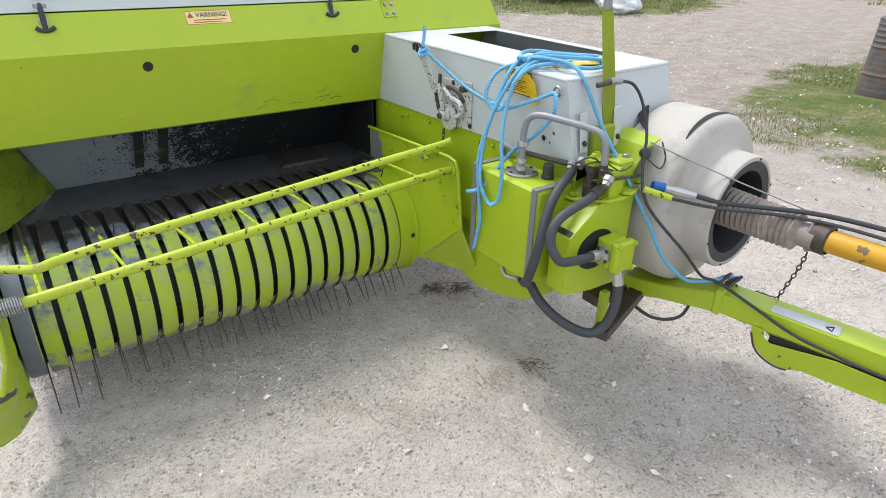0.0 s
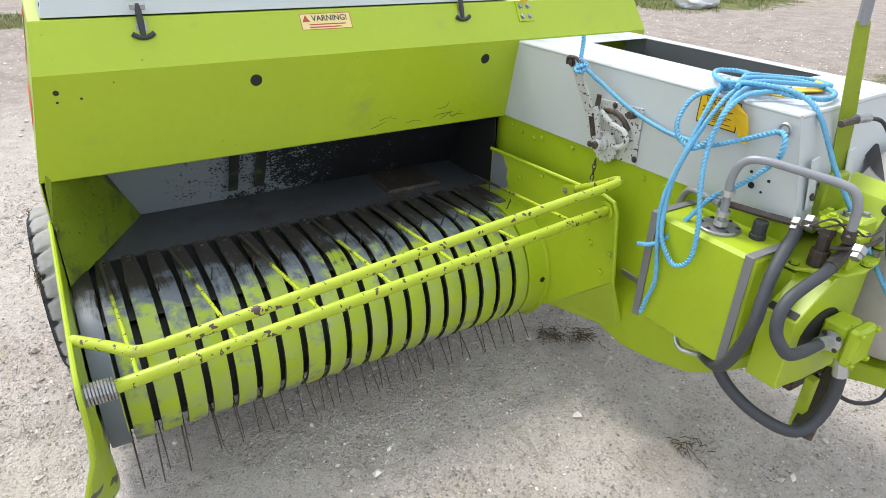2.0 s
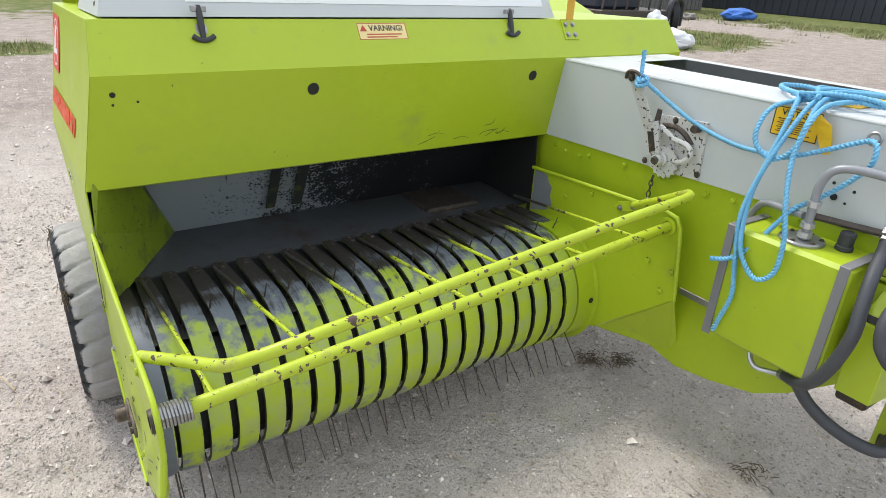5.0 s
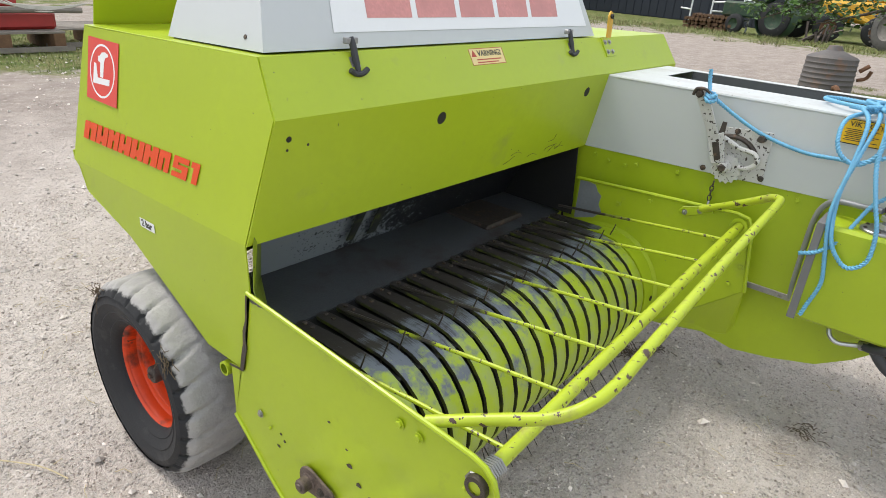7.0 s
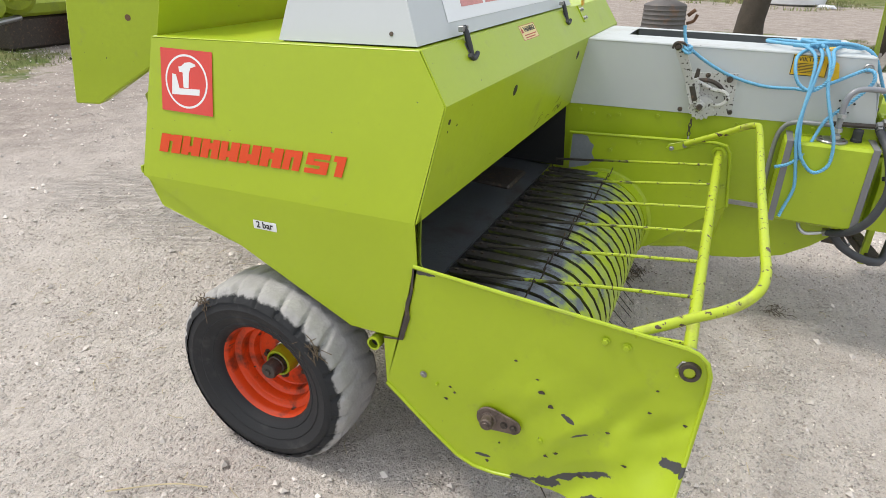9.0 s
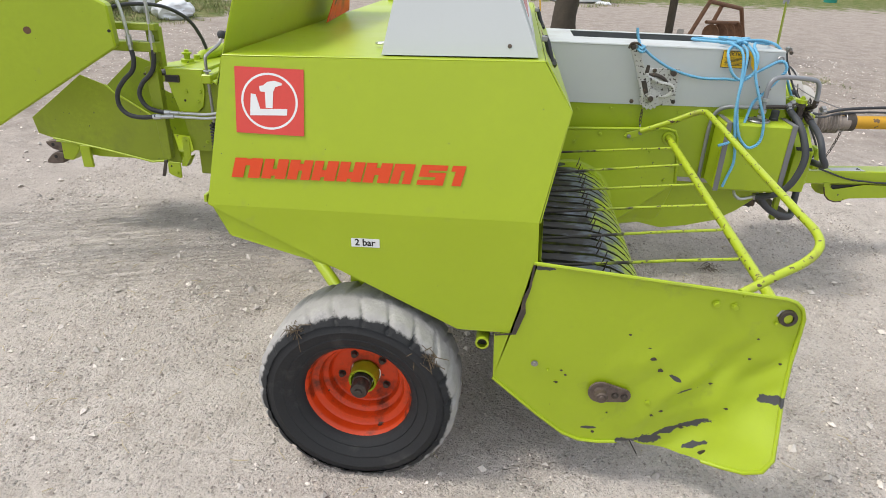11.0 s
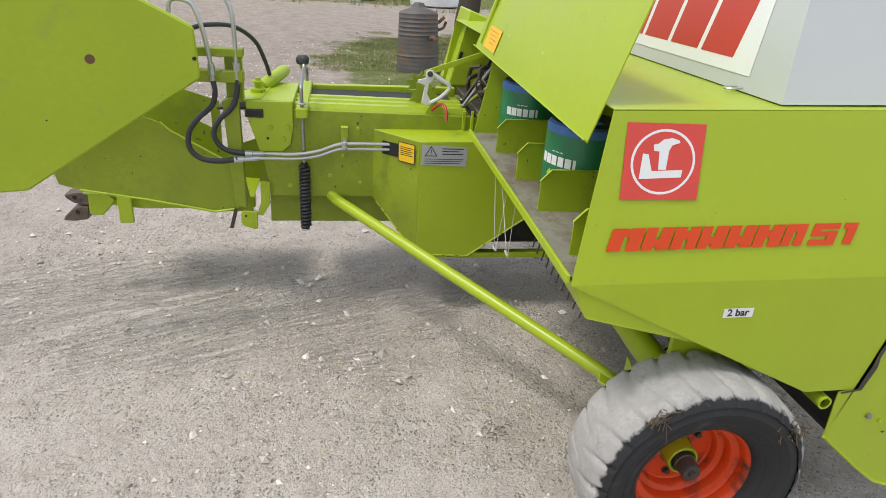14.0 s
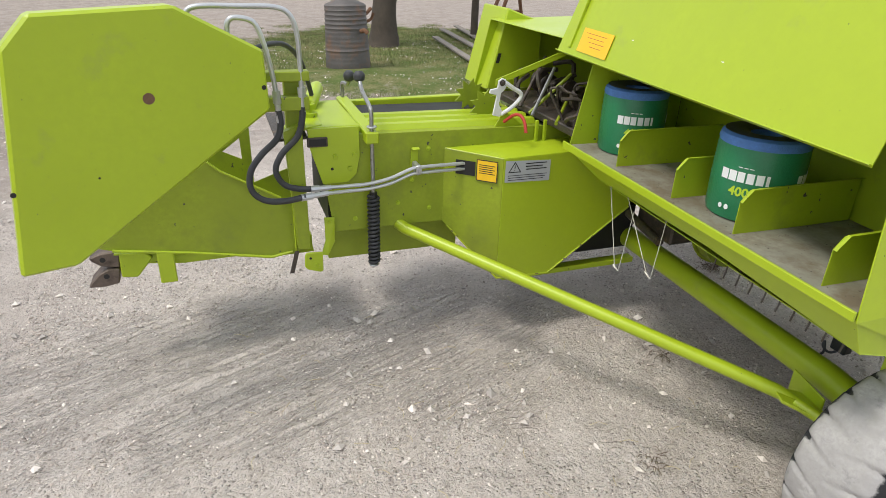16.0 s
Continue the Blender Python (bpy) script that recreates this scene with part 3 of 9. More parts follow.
    edge = op("MULTIPLY", op("SUBTRACT", noisy(1.3, 6.0, 0.7), 0.5), 1.1)
    grass = None
    for x, y, a, b in PATCHES:
        dx = op("DIVIDE", op("SUBTRACT", sep.outputs["X"], x), a)
        dy = op("DIVIDE", op("SUBTRACT", sep.outputs["Y"], y), b)
        d = op("SQRT", op("ADD", op("MULTIPLY", dx, dx), op("MULTIPLY", dy, dy)))
        inside = op("SUBTRACT", 1.0, d)
        grass = inside if grass is None else op("MAXIMUM", grass, inside)
    lawn = mask(op("ADD", grass, edge), -0.02, 0.12)
    turf = mix(mask(noisy(2.2), 0.4, 0.62), (0.12, 0.165, 0.045), (0.25, 0.235, 0.11))
    turf = mix(mask(noisy(30.0, 4.0), 0.45, 0.7), turf, (0.10, 0.135, 0.035))
    col = mix(lawn, dirt, turf)
    nt.links.new(col, bs.inputs["Base Color"])
    bs.inputs["Roughness"].default_value = 0.95
    bs.inputs["Specular IOR Level"].default_value = 0.15
    height = op("ADD", op("MULTIPLY", grit, 0.5), op("ADD", op("MULTIPLY", op("ADD", op("ADD", stone, pale), dull), 1.3), op("ADD", op("MULTIPLY", noisy(28.0, 6.0, 0.7), 2.2), op("ADD", op("MULTIPLY", op("ADD", scuff, scuff2), -0.55), op("MULTIPLY", furrow, -1.8)))))
    b = nt.nodes.new("ShaderNodeBump")
    b.inputs["Strength"].default_value, b.inputs["Distance"].default_value = 1.0, 0.014
    nt.links.new(height, b.inputs["Height"])
    nt.links.new(b.outputs["Normal"], bs.inputs["Normal"])
    return ma


ground = build_ground()
ground.data.materials.append(ground_material())


# ---- the baler ----
baler = thing("baler", (1.2, 0.2, 0.0), "lime green square hay baler with white covers, parked on gravel", "baler")
FOLD = 0.17      # inward lean of the hood's ends


def lean(z):
    return max(0.0, (z - 1.03) * FOLD)


XR = 2.66
# hood: side, front, top
side = part("side_panel", sheet([(0, -0.035, 1.03), (0, -0.045, 0.882), (0, 0.003, 0.612), (0, 0.206, 0.609), (0, 1.06, 1.01)], (0.004, 0, 0), 0), green, baler)
part("side_panel", sheet([(0, -0.035, 1.03), (0, 1.06, 1.01), (lean(1.48), 0.99, 1.48), (lean(1.51), -0.01, 1.51), (lean(1.372), -0.1, 1.372)], (0.004, 0, 0.0007), 0), green, baler)
part("side_panel", sheet([(XR, -0.035, 1.03), (XR, 1.06, 1.01), (XR - lean(1.48), 0.99, 1.48), (XR - lean(1.51), -0.01, 1.51), (XR - lean(1.372), -0.1, 1.372)], (-0.004, 0, 0)), green, baler)
hood = part("hood_front", folded([[(0.004, -0.01, 1.02), (XR - 0.004, -0.01, 1.02)], [(0.002, -0.038, 1.032), (XR - 0.002, -0.038, 1.032)], [(lean(1.372) + 0.003, -0.1, 1.372), (XR - lean(1.372) - 0.003, -0.1, 1.372)],
                            [(lean(1.51) + 0.003, -0.012, 1.511), (XR - lean(1.51) - 0.003, -0.012, 1.511)]], -0.004), green, baler)
hood_top = part("hood_top", sheet([(lean(1.51), -0.01, 1.509), (XR - lean(1.51), -0.01, 1.509), (XR - lean(1.48), 0.99, 1.481), (lean(1.48), 0.99, 1.481)], (0, 0, 0.004)), green, baler)

# feed opening: back wall, floor, end deflector
part("back_wall", sheet([(0.30, 0.36, 0.69), (2.2, 0.36, 0.69), (2.2, 0.10, 1.20), (0.09, 0.10, 1.20)], (0, 0.004, 0.002)), wall_paint, baler, "black back wall worn to bare steel at the open end")
for x0, x1 in ((0.655, 0.700), (0.765, 0.815)):
    part("wall_stay", sheet([(x0, 0.075, 1.20), (x1, 0.075, 1.20), (x1 - 0.012, 0.300, 0.755), (x0 - 0.006, 0.300, 0.755)], (0, -0.006, -0.002), 0.001), stay_paint, baler, "grimy stay on the feed wall")
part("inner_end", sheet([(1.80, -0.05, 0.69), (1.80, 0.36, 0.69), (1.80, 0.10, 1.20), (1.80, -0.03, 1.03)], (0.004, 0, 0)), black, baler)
# black sheet that paints the gaps between strip tips as deep shade
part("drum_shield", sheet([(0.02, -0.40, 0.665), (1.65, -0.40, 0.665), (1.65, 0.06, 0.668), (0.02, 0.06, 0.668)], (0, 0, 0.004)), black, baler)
part("feed_floor", sheet([(0.02, 0.030, 0.672), (2.2, 0.030, 0.672), (2.2, 0.40, 0.690), (0.02, 0.40, 0.690)], (0, 0, 0.006), 0), dark_floor, baler, "dusty dark feed floor")
# deflector colour holds both its grime and the opening's shade
part("deflector", sheet([(0.010, -0.16, 0.70), (0.30, 0.358, 0.692), (0.09, 0.10, 1.20), (0.062, -0.03, 1.20), (0.012, -0.050, 1.02), (0.006, -0.055, 0.90)], (0.003, 0, 0)), green_grimy_shaded, baler)

# pickup drum
PC, PR = (-0.28, 0.44), 0.265


def strip_profile(r):
    """Points (y, z, share of the full width) from the rear tip round to underneath."""
    top = PC[1] + r
    pts = [(0.006, top - 0.006, 0.34), (0.001, top - 0.005, 0.58), (-0.010, top - 0.004, 0.74), (-0.05, top - 0.003, 0.80), (-0.10, top - 0.001, 0.87), (-0.155, top, 0.94), (-0.20, top, 1.0)]
    for k in range(13):
        a = radians(90 + 13 * k + 4)
        pts.append((PC[0] + r * math.cos(a), PC[1] + r * math.sin(a), 1.0))
    return pts


def strip_mesh(w):
    own = bmesh.new()
    out, inn = strip_profile(PR), strip_profile(PR - 0.011)
    cols = []
    for s, inset, prof in ((-1, 0, inn), (-1, 0.0015, out), (-0.62, 0, strip_profile(PR + 0.002)), (0.62, 0, strip_profile(PR + 0.002)), (1, 0.0015, out), (1, 0, inn)):
        cols.append([own.verts.new((s * (w / 2 * f - inset), y, z)) for y, z, f in prof])
    for j, (a, b) in enumerate(zip(cols, cols[1:])):
        for i in range(len(a) - 1):
            own.faces.new((a[i], a[i + 1], b[i + 1], b[i])).material_index = 1 if j in (0, 4) else 0
    own.faces.new([c[0] for c in cols])
    plain = set(own.faces)
    for y in (-0.022, -0.058):
        bolt((0.002, y, PC[1] + PR - 0.004), (0, 0, 1), 0.0085, 0.007, own)
    for f in own.faces:
        if f not in plain:
            f.material_index = 2
    me = bpy.data.meshes.new("pickup_strip")
    own.normal_update()
    for e in own.edges:
        e.smooth = len(e.link_faces) == 2 and e.calc_face_angle(0) < 0.5
    own.to_mesh(me)
    own.free()
    me.materials.append(strip_paint)
    me.materials.append(green_edge)
    me.materials.append(old_iron)
    for p in me.polygons:
        p.use_smooth = True
    return me


PITCH, GAP0 = 0.0834, 0.075
# the core is plain black so that the strip gaps read as shade
drum = part("drum_core", lathe([(0.0, 0.03), (0.225, 0.03), (0.225, 1.70), (0.0, 1.70)], (0, PC[0], PC[1]), (1, 0, 0), 20), black, baler, "inner drum painted black as the shade between the strips")
strip_data = strip_mesh(PITCH - 0.019)
for k in range(-1, 20):
    ob = new("pickup_strip", strip_data)
    ob.location = (GAP0 + PITCH * (k + 0.5), 0, 0)
    if k == -1:
        ob.location.x = 0.043
    ob.parent, ob.matrix_parent_inverse = baler, Matrix.Translation(-baler.location)
part("hole", lathe([(0, 0), (0.011, 0), (0.011, 0.004), (0, 0.004)], (0.275, -0.5355, 0.415), (0, -1, 0), 14), black, baler)
part("hole", lathe([(0, 0), (0.012, 0), (0.012, 0.002), (0, 0.002)], (1.725, -0.5475, 0.452), (0, -1, 0.02), 14), black, baler)
part("drum_end", lathe([(0.0, 0), (PR - 0.03, 0), (PR + 0.003, 0.0), (PR + 0.003, 0.09), (PR + 0.02, 0.095)], (1.655, PC[0], PC[1]), (1, 0, 0), 48), green, baler, "round green drum end with a rim", smooth=True)


def tine_mesh(length, bend, r=0.0021):
    """A thin spring finger that comes up out of the drum."""
    own = tube([(0, 0, 0.12), (0, 0.0, 0.20), (0, -0.006, PR - 0.01), (0.001, -0.012 - bend * 0.4, PR + length * 0.5), (0.002, -0.012 - bend, PR + length)], [r * 1.2, r * 1.2, r * 1.1, r, r * 0.8], 5)
    me = bpy.data.meshes.new("tine")
    own.to_mesh(me)
    own.free()
    me.materials.append(old_iron)
    return me


upper, front, near_tine = tine_mesh(0.058, 0.006, 0.0028), tine_mesh(0.125, 0.024, 0.0022), tine_mesh(0.17, 0.012, 0.003)
for ang, data, jitter in ((84, upper, 2), (-36, front, 5), (-56, front, 4)):
    for k in range(20):
        ob = new("tine", near_tine if ang == -56 and k < 3 else data)
        jit = random.uniform(-jitter, jitter)
        ob.location = (GAP0 + PITCH * k + random.uniform(-0.003, 0.003), PC[0], PC[1])
        # rotate about x so that the finger points at the angle, measured from the front
        ob.rotation_euler = (radians(90 - ang + jit), random.uniform(-0.06, 0.06), random.uniform(-0.06, 0.06))
        ob.parent, ob.matrix_parent_inverse = baler, Matrix.Translation(-baler.location)

# pickup end panel, dented
def panel_out(y, z):
    """How far the lower front of the panel is knocked outwards at a place."""
    t = (y + 0.48) * -0.815 + (z - 0.19) * -0.58
    w = max(0.0, min(1.0, (-0.20 - y) / 0.35)) * max(0.0, min(1.0, (0.74 - z) / 0.22))
    dent = 0.016 * noise.noise(Vector((1.0, y * 6 + z * 4, z * 6 - y * 3))) + 0.007 * noise.noise(Vector((3.0, y * 15 + z * 11, z * 9)))
    crease = 0.006 * math.sin(t * 52 + 1.4 * noise.noise(Vector((0, y * 5, z * 5)))) * max(0.0, 1 - abs(t) / 0.16)
    return w * (dent + crease) + (11.0 * t ** 3 if t > 0 else 0.0)


def dented_panel():
    own = bmesh.new()
    rim = [(-0.033, 0.888), (-0.45, 0.858), (-0.84, 0.831), (-0.872, 0.822), (-0.897, 0.800), (-0.909, 0.765), (-0.910, 0.70), (-0.904, 0.60), (-0.895, 0.48), (-0.884, 0.39), (-0.866, 0.315), (-0.840, 0.268), (-0.80, 0.230),
           (-0.745, 0.200), (-0.69, 0.183), (-0.62, 0.178), (-0.55, 0.176), (-0.50, 0.181), (-0.447, 0.197), (-0.40, 0.188), (-0.33, 0.176), (-0.26, 0.177), (-0.2, 0.2), (-0.10, 0.275), (-0.015, 0.346), (0.071, 0.418), (0.073, 0.480), (0.076, 0.540), (0.078, 0.602), (0.05, 0.608), (0.02, 0.614), (0.007, 0.68), (-0.006, 0.75), (-0.020, 0.82)]
    loop = [own.verts.new((0, y, z)) for y, z in rim]
    own.faces.new(loop)
    bmesh.ops.triangulate(own, faces=own.faces)
    for _ in range(5):
        bmesh.ops.subdivide_edges(own, edges=[e for e in own.edges if e.calc_length() > 0.024], cuts=1, use_grid_fill=False)
        bmesh.ops.triangulate(own, faces=own.faces)
    for v in own.verts:
        v.co.x = -panel_out(v.co.y, v.co.z)
    back = bmesh.ops.extrude_face_region(own, geom=own.faces[:])["geom"]
    for v in back:
        if isinstance(v, bmesh.types.BMVert):
            v.co.x += 0.004
    bmesh.ops.recalc_face_normals(own, faces=own.faces[:])
    for e in own.edges:
        e.smooth = len(e.link_faces) == 2 and e.calc_face_angle(0) < 0.7
    return own


part("seam_plate", sheet([(0.010, -0.085, 0.878), (0.010, 0.020, 0.890), (0.010, 0.060, 0.600), (0.010, 0.060, 0.440), (0.010, -0.050, 0.440)], (0.004, 0, 0), 0), green_seam, baler, "rust-stained plate behind the panel seam")
end_panel = part("end_panel", dented_panel(), scraped, baler, "dented green pickup end panel with scraped paint", smooth=True)
bead = [(-0.033, 0.888), (-0.45, 0.858), (-0.84, 0.831), (-0.872, 0.822), (-0.897, 0.800), (-0.910, 0.765), (-0.911, 0.70), (-0.905, 0.60), (-0.896, 0.48), (-0.885, 0.39), (-0.867, 0.315), (-0.841, 0.268), (-0.80, 0.230), (-0.745, 0.200), (-0.69, 0.183)]
part("rim_bead", tube([(-0.002 - panel_out(y, z), y, z) for y, z in bead], 0.007, 8), scraped, end_panel, smooth=True)
part("rim_bead", tube([(-0.002 - panel_out(y, z), y, z) for y, z in ((-0.40, 0.188), (-0.33, 0.176), (-0.26, 0.177), (-0.2, 0.2), (-0.10, 0.275), (0.071, 0.418))], 0.006, 8), scraped, end_panel, smooth=True)

# guard bars over the pickup
part("guard_tube", tube([(-0.01, -0.855, 0.762), (0.13, -0.848, 0.768), (0.9, -0.835, 0.823), (1.77, -0.82, 0.885)], 0.0185, 14), green_rod, baler, "chipped green guard tube", smooth=True)
loop_pts = [(0.006, -0.70, 0.835), (0.08, -0.83, 0.874), (0.135, -0.930, 0.905), (0.185, -0.985, 0.940), (0.27, -1.003, 0.960), (0.42, -0.998, 0.973), (0.9, -0.982, 1.010), (1.30, -0.972, 1.042), (1.58, -0.965, 1.062), (1.635, -0.950, 1.064), (1.664, -0.91, 1.048), (1.70, -0.80, 0.985), (1.745, -0.66, 0.912)]
part("guard_loop", tube(round_path(loop_pts, 5), 0.0150, 12), green_rod, baler, "bent green guard bar", smooth=True)
for x, z, x1, y1, z1 in ((0.128, 0.768, 0.11, -0.048, 0.712), (0.385, 0.786, 0.34, -0.06, 0.709), (0.625, 0.803, 0.595, -0.06, 0.711), (0.862, 0.820, 0.89, -0.05, 0.711), (1.090, 0.837, 1.155, -0.03, 0.714), (1.345, 0.855, 1.43, -0.01, 0.716), (1.585, 0.873, 1.70, -0.03, 0.755)):
    part("guard_rod", tube([(x, -0.835, z), ((x * 2 + x1) / 3, -0.57, (z * 2 + z1) / 3 + 0.002), (x1, y1, z1)], 0.0064, 8), rod_paint, baler, smooth=True)
coil = [(-0.0 + 0.075 * i / 70, -0.853 + 0.026 * math.cos(i * 0.9), 0.765 + 0.026 * math.sin(i * 0.9)) for i in range(71)]
part("coil_spring", tube(coil, 0.0045, 6), steel, baler, "steel coil spring", smooth=True)
part("tube_socket", lathe([(0.016, -0.012), (0.027, -0.012), (0.029, -0.004), (0.029, 0.004), (0.018, 0.004), (0.016, -0.008)], (-0.002, -0.859, 0.765), (1, 0, 0), 20), old_iron, end_panel, smooth=True)

# wheel
WC = Vector((0.055, 0.555, 0.330))
rim_prof = [(0.190, -0.100), (0.200, -0.112), (0.205, -0.118), (0.205, -0.108), (0.192, -0.098), (0.188, -0.090), (0.186, -0.062), (0.180, -0.056), (0.162, -0.054), (0.158, -0.048), (0.156, -0.018), (0.150, -0.012), (0.138, -0.010), (0.134, -0.004), (0.131, 0.016), (0.126, 0.020), (0.060, 0.018), (0.058, 0.03)]
wheel = part("wheel", lathe(rim_prof, WC, (1, 0, 0), 64), orange, baler, "orange red steel wheel rim", smooth=True)
tyre_prof = [(0.194, -0.100), (0.201, -0.118), (0.211, -0.132), (0.224, -0.140), (0.228, -0.1385), (0.252, -0.154), (0.260, -0.1575), (0.264, -0.1555), (0.284, -0.164), (0.296, -0.168), (0.301, -0.1655), (0.320, -0.163), (0.332, -0.154), (0.341, -0.13), (0.346, -0.08), (0.346, 0.02), (0.340, 0.07), (0.325, 0.10), (0.29, 0.112), (0.25, 0.108), (0.20, 0.09)]
GROUND_Z = -0.013


def settle(bm):
    """Flattens a tyre where it carries the weight."""
    for v in bm.verts:
        if v.co.z < GROUND_Z:
            v.co.z = GROUND_Z
    return bm


part("tyre", settle(lathe(tyre_prof, WC, (1, 0, 0), 96)), tyre_black, wheel, "worn black implement tyre", smooth=True)


def tread():
    """Worn, rounded lugs: notched shoulders that run a little down the sidewall, faint grooves across the crown."""
    own = bmesh.new()
    n, m = 360, 29
    rows = []
    for i in range(n):
        th = 2 * math.pi * i / n
        row = []
        for j in range(m):
            x = -0.1665 + 0.278 * j / (m - 1)
            ax = abs(x + 0.0275)
            r = 0.3695 - 0.004 * (ax / 0.095) ** 2 if ax < 0.095 else 0.3655 - 0.042 * ((ax - 0.095) / 0.044) ** 1.9
            ph = 23 * (th + (0.35 - ax * 4.0) * 0.20) / (2 * math.pi) + (0.5 if x > -0.0275 else 0.0)
            d = abs(ph - round(ph))
            wob = 0.07 * noise.noise(Vector((math.cos(th) * 6, math.sin(th) * 6, x * 20)))
            groove = max(0.0, 1 - (d + wob) / 0.16)
            deep = 0.005 + 0.014 * min(1.0, max(0.0, (ax - 0.05) / 0.06))
            if ax > 0.129:
                deep *= max(0.0, (0.140 - ax) / 0.011)
            r -= deep * groove * groove * (3 - 2 * groove)
            r += 0.0026 * noise.noise(Vector((math.cos(th) * 9, math.sin(th) * 9, x * 30))) + 0.0013 * noise.noise(Vector((math.cos(th) * 30, math.sin(th) * 30, x * 80)))
            row.append(own.verts.new((WC.x + x, WC.y + r * math.cos(th), WC.z + r * math.sin(th))))
        rows.append(row)
    for i in range(n):
        a_, b_ = rows[i], rows[(i + 1) % n]
        for j in range(m - 1):
            own.faces.new((a_[j], a_[j + 1], b_[j + 1], b_[j]))
    return settle(own)


def tread_material():
    """Dry dust on the tread and its shoulders; it wears off down the sidewall in a ragged line."""
    ma = material("dusty tread rubber", (0.37, 0.36, 0.35), 0.88, var=0.22, scale=12, fine=90, bump=0.004, dust=(0.17, 0.17, 0.17), dust_at=0.60, dust_scale=13)
    nt = ma.node_tree
    bs = nt.nodes["Principled BSDF"]
    old = bs.inputs["Base Color"].links[0].from_socket
    geo = nt.nodes.new("ShaderNodeNewGeometry")
    sub = nt.nodes.new("ShaderNodeVectorMath")
    sub.operation = "SUBTRACT"
    sub.inputs[1].default_value = tuple(WC)
    flat = nt.nodes.new("ShaderNodeVectorMath")
    flat.operation = "MULTIPLY"
    flat.inputs[1].default_value = (0, 1, 1)
    ln = nt.nodes.new("ShaderNodeVectorMath")
    ln.operation = "LENGTH"
    n = nt.nodes.new("ShaderNodeTexNoise")
    n.inputs["Scale"].default_value, n.inputs["Detail"].default_value, n.inputs["Roughness"].default_value = 22, 6, 0.65
    ad = nt.nodes.new("ShaderNodeMath")
    ad.operation = "MULTIPLY_ADD"
    ad.inputs[1].default_value = 0.045
    mr = nt.nodes.new("ShaderNodeMapRange")
    mr.inputs["From Min"].default_value, mr.inputs["From Max"].default_value = 0.3735, 0.3650
    mx = nt.nodes.new("ShaderNodeMix")
    mx.data_type = "RGBA"
    mx.inputs["B"].default_value = (0.020, 0.021, 0.023, 1)
    nt.links.new(geo.outputs["Position"], sub.inputs[0])
    nt.links.new(geo.outputs["Position"], n.inputs["Vector"])
    nt.links.new(sub.outputs["Vector"], flat.inputs[0])
    nt.links.new(flat.outputs["Vector"], ln.inputs[0])
    nt.links.new(n.outputs["Fac"], ad.inputs[0])
    nt.links.new(ln.outputs["Value"], ad.inputs[2])
    nt.links.new(ad.outputs[0], mr.inputs["Value"])
    nt.links.new(mr.outputs["Result"], mx.inputs["Factor"])
    nt.links.new(old, mx.inputs["A"])
    nt.links.new(mx.outputs["Result"], bs.inputs["Base Color"])
    return ma


part("tread", tread(), tread_material(), wheel, "dust-covered worn tread", smooth=True)
part("hub", lathe([(0.0, -0.108), (0.011, -0.108), (0.013, -0.100), (0.029, -0.099), (0.033, -0.093), (0.033, -0.055), (0.037, -0.052), (0.037, 0.0)], WC, (1, 0, 0), 18), old_iron, wheel, "greasy iron hub cap", smooth=True)
part("hub_plate", lathe([(0.038, -0.012), (0.042, -0.014), (0.045, -0.040), (0.050, -0.042), (0.053, -0.038), (0.055, 0.018)], WC, (1, 0, 0), 28), green_worn, wheel, "green hub flange")
for k in range(5):
    a = radians(64 + 72 * k)
    part("wheel_nut", bolt(WC + Vector((0.018, 0.092 * math.cos(a), 0.092 * math.sin(a))), (-1, 0, 0), 0.0105, 0.016), old_iron, wheel)

# white cover on the hood
wy0, wy1 = 0.012, 0.492
def cover_mesh():
    own = bmesh.new()
    lo = [(0.115, wy0, 1.518), (1.86, wy0, 1.518), (1.86, wy1, 1.503), (0.115, wy1, 1.503)]
    hi = [(0.195, 0.135, 1.80), (1.78, 0.135, 1.80), (1.78, 0.435, 1.797), (0.195, 0.435, 1.797)]
    a, b = [own.verts.new(p) for p in lo], [own.verts.new(p) for p in hi]
    for i in range(4):
        own.faces.new((a[i], a[(i + 1) % 4], b[(i + 1) % 4], b[i]))
    own.faces.new(b)
    own.faces.new(a[::-1])
    return soften(own, 0.006, 2)


cover = part("top_cover", cover_mesh(), white, baler, "pale white sheet metal top cover")
part("cover_seal", box(0.13, 1.85, 0.02, 0.485, 1.498, 1.508, 0), black, baler)

# white front box with its open top
white_box = part("front_box", folded([[(1.842, -0.02, 1.03), (1.842, -1.445, 1.06)], [(1.842, -0.08, 1.362), (1.842, -1.37, 1.366)]], 0.004), white, baler, "pale white sheet metal front box")
part("box_front", sheet([(1.842, -1.372, 1.366), (2.50, -1.315, 1.362), (2.50, -1.40, 1.05), (1.842, -1.447, 1.06)], (0, 0.004, 0)), white, white_box)
part("box_side", sheet([(2.50, -0.02, 1.03), (2.50, -0.08, 1.362), (2.50, -1.315, 1.362), (2.50, -1.40, 1.05)], (-0.004, 0, 0)), white, white_box)
ox0, ox1, oy0, oy1 = 2.11, 2.44, -0.26, -1.08
bm = sheet([(1.842, -0.075, 1.364), (1.842, -1.372, 1.368), (ox0, -1.352, 1.368), (ox0, -0.075, 1.364)], (0, 0, 0.003))
sheet([(ox1, -0.075, 1.364), (ox1, -1.32, 1.366), (2.50, -1.315, 1.366), (2.50, -0.075, 1.364)], (0, 0, 0.003), 0.0015, bm)
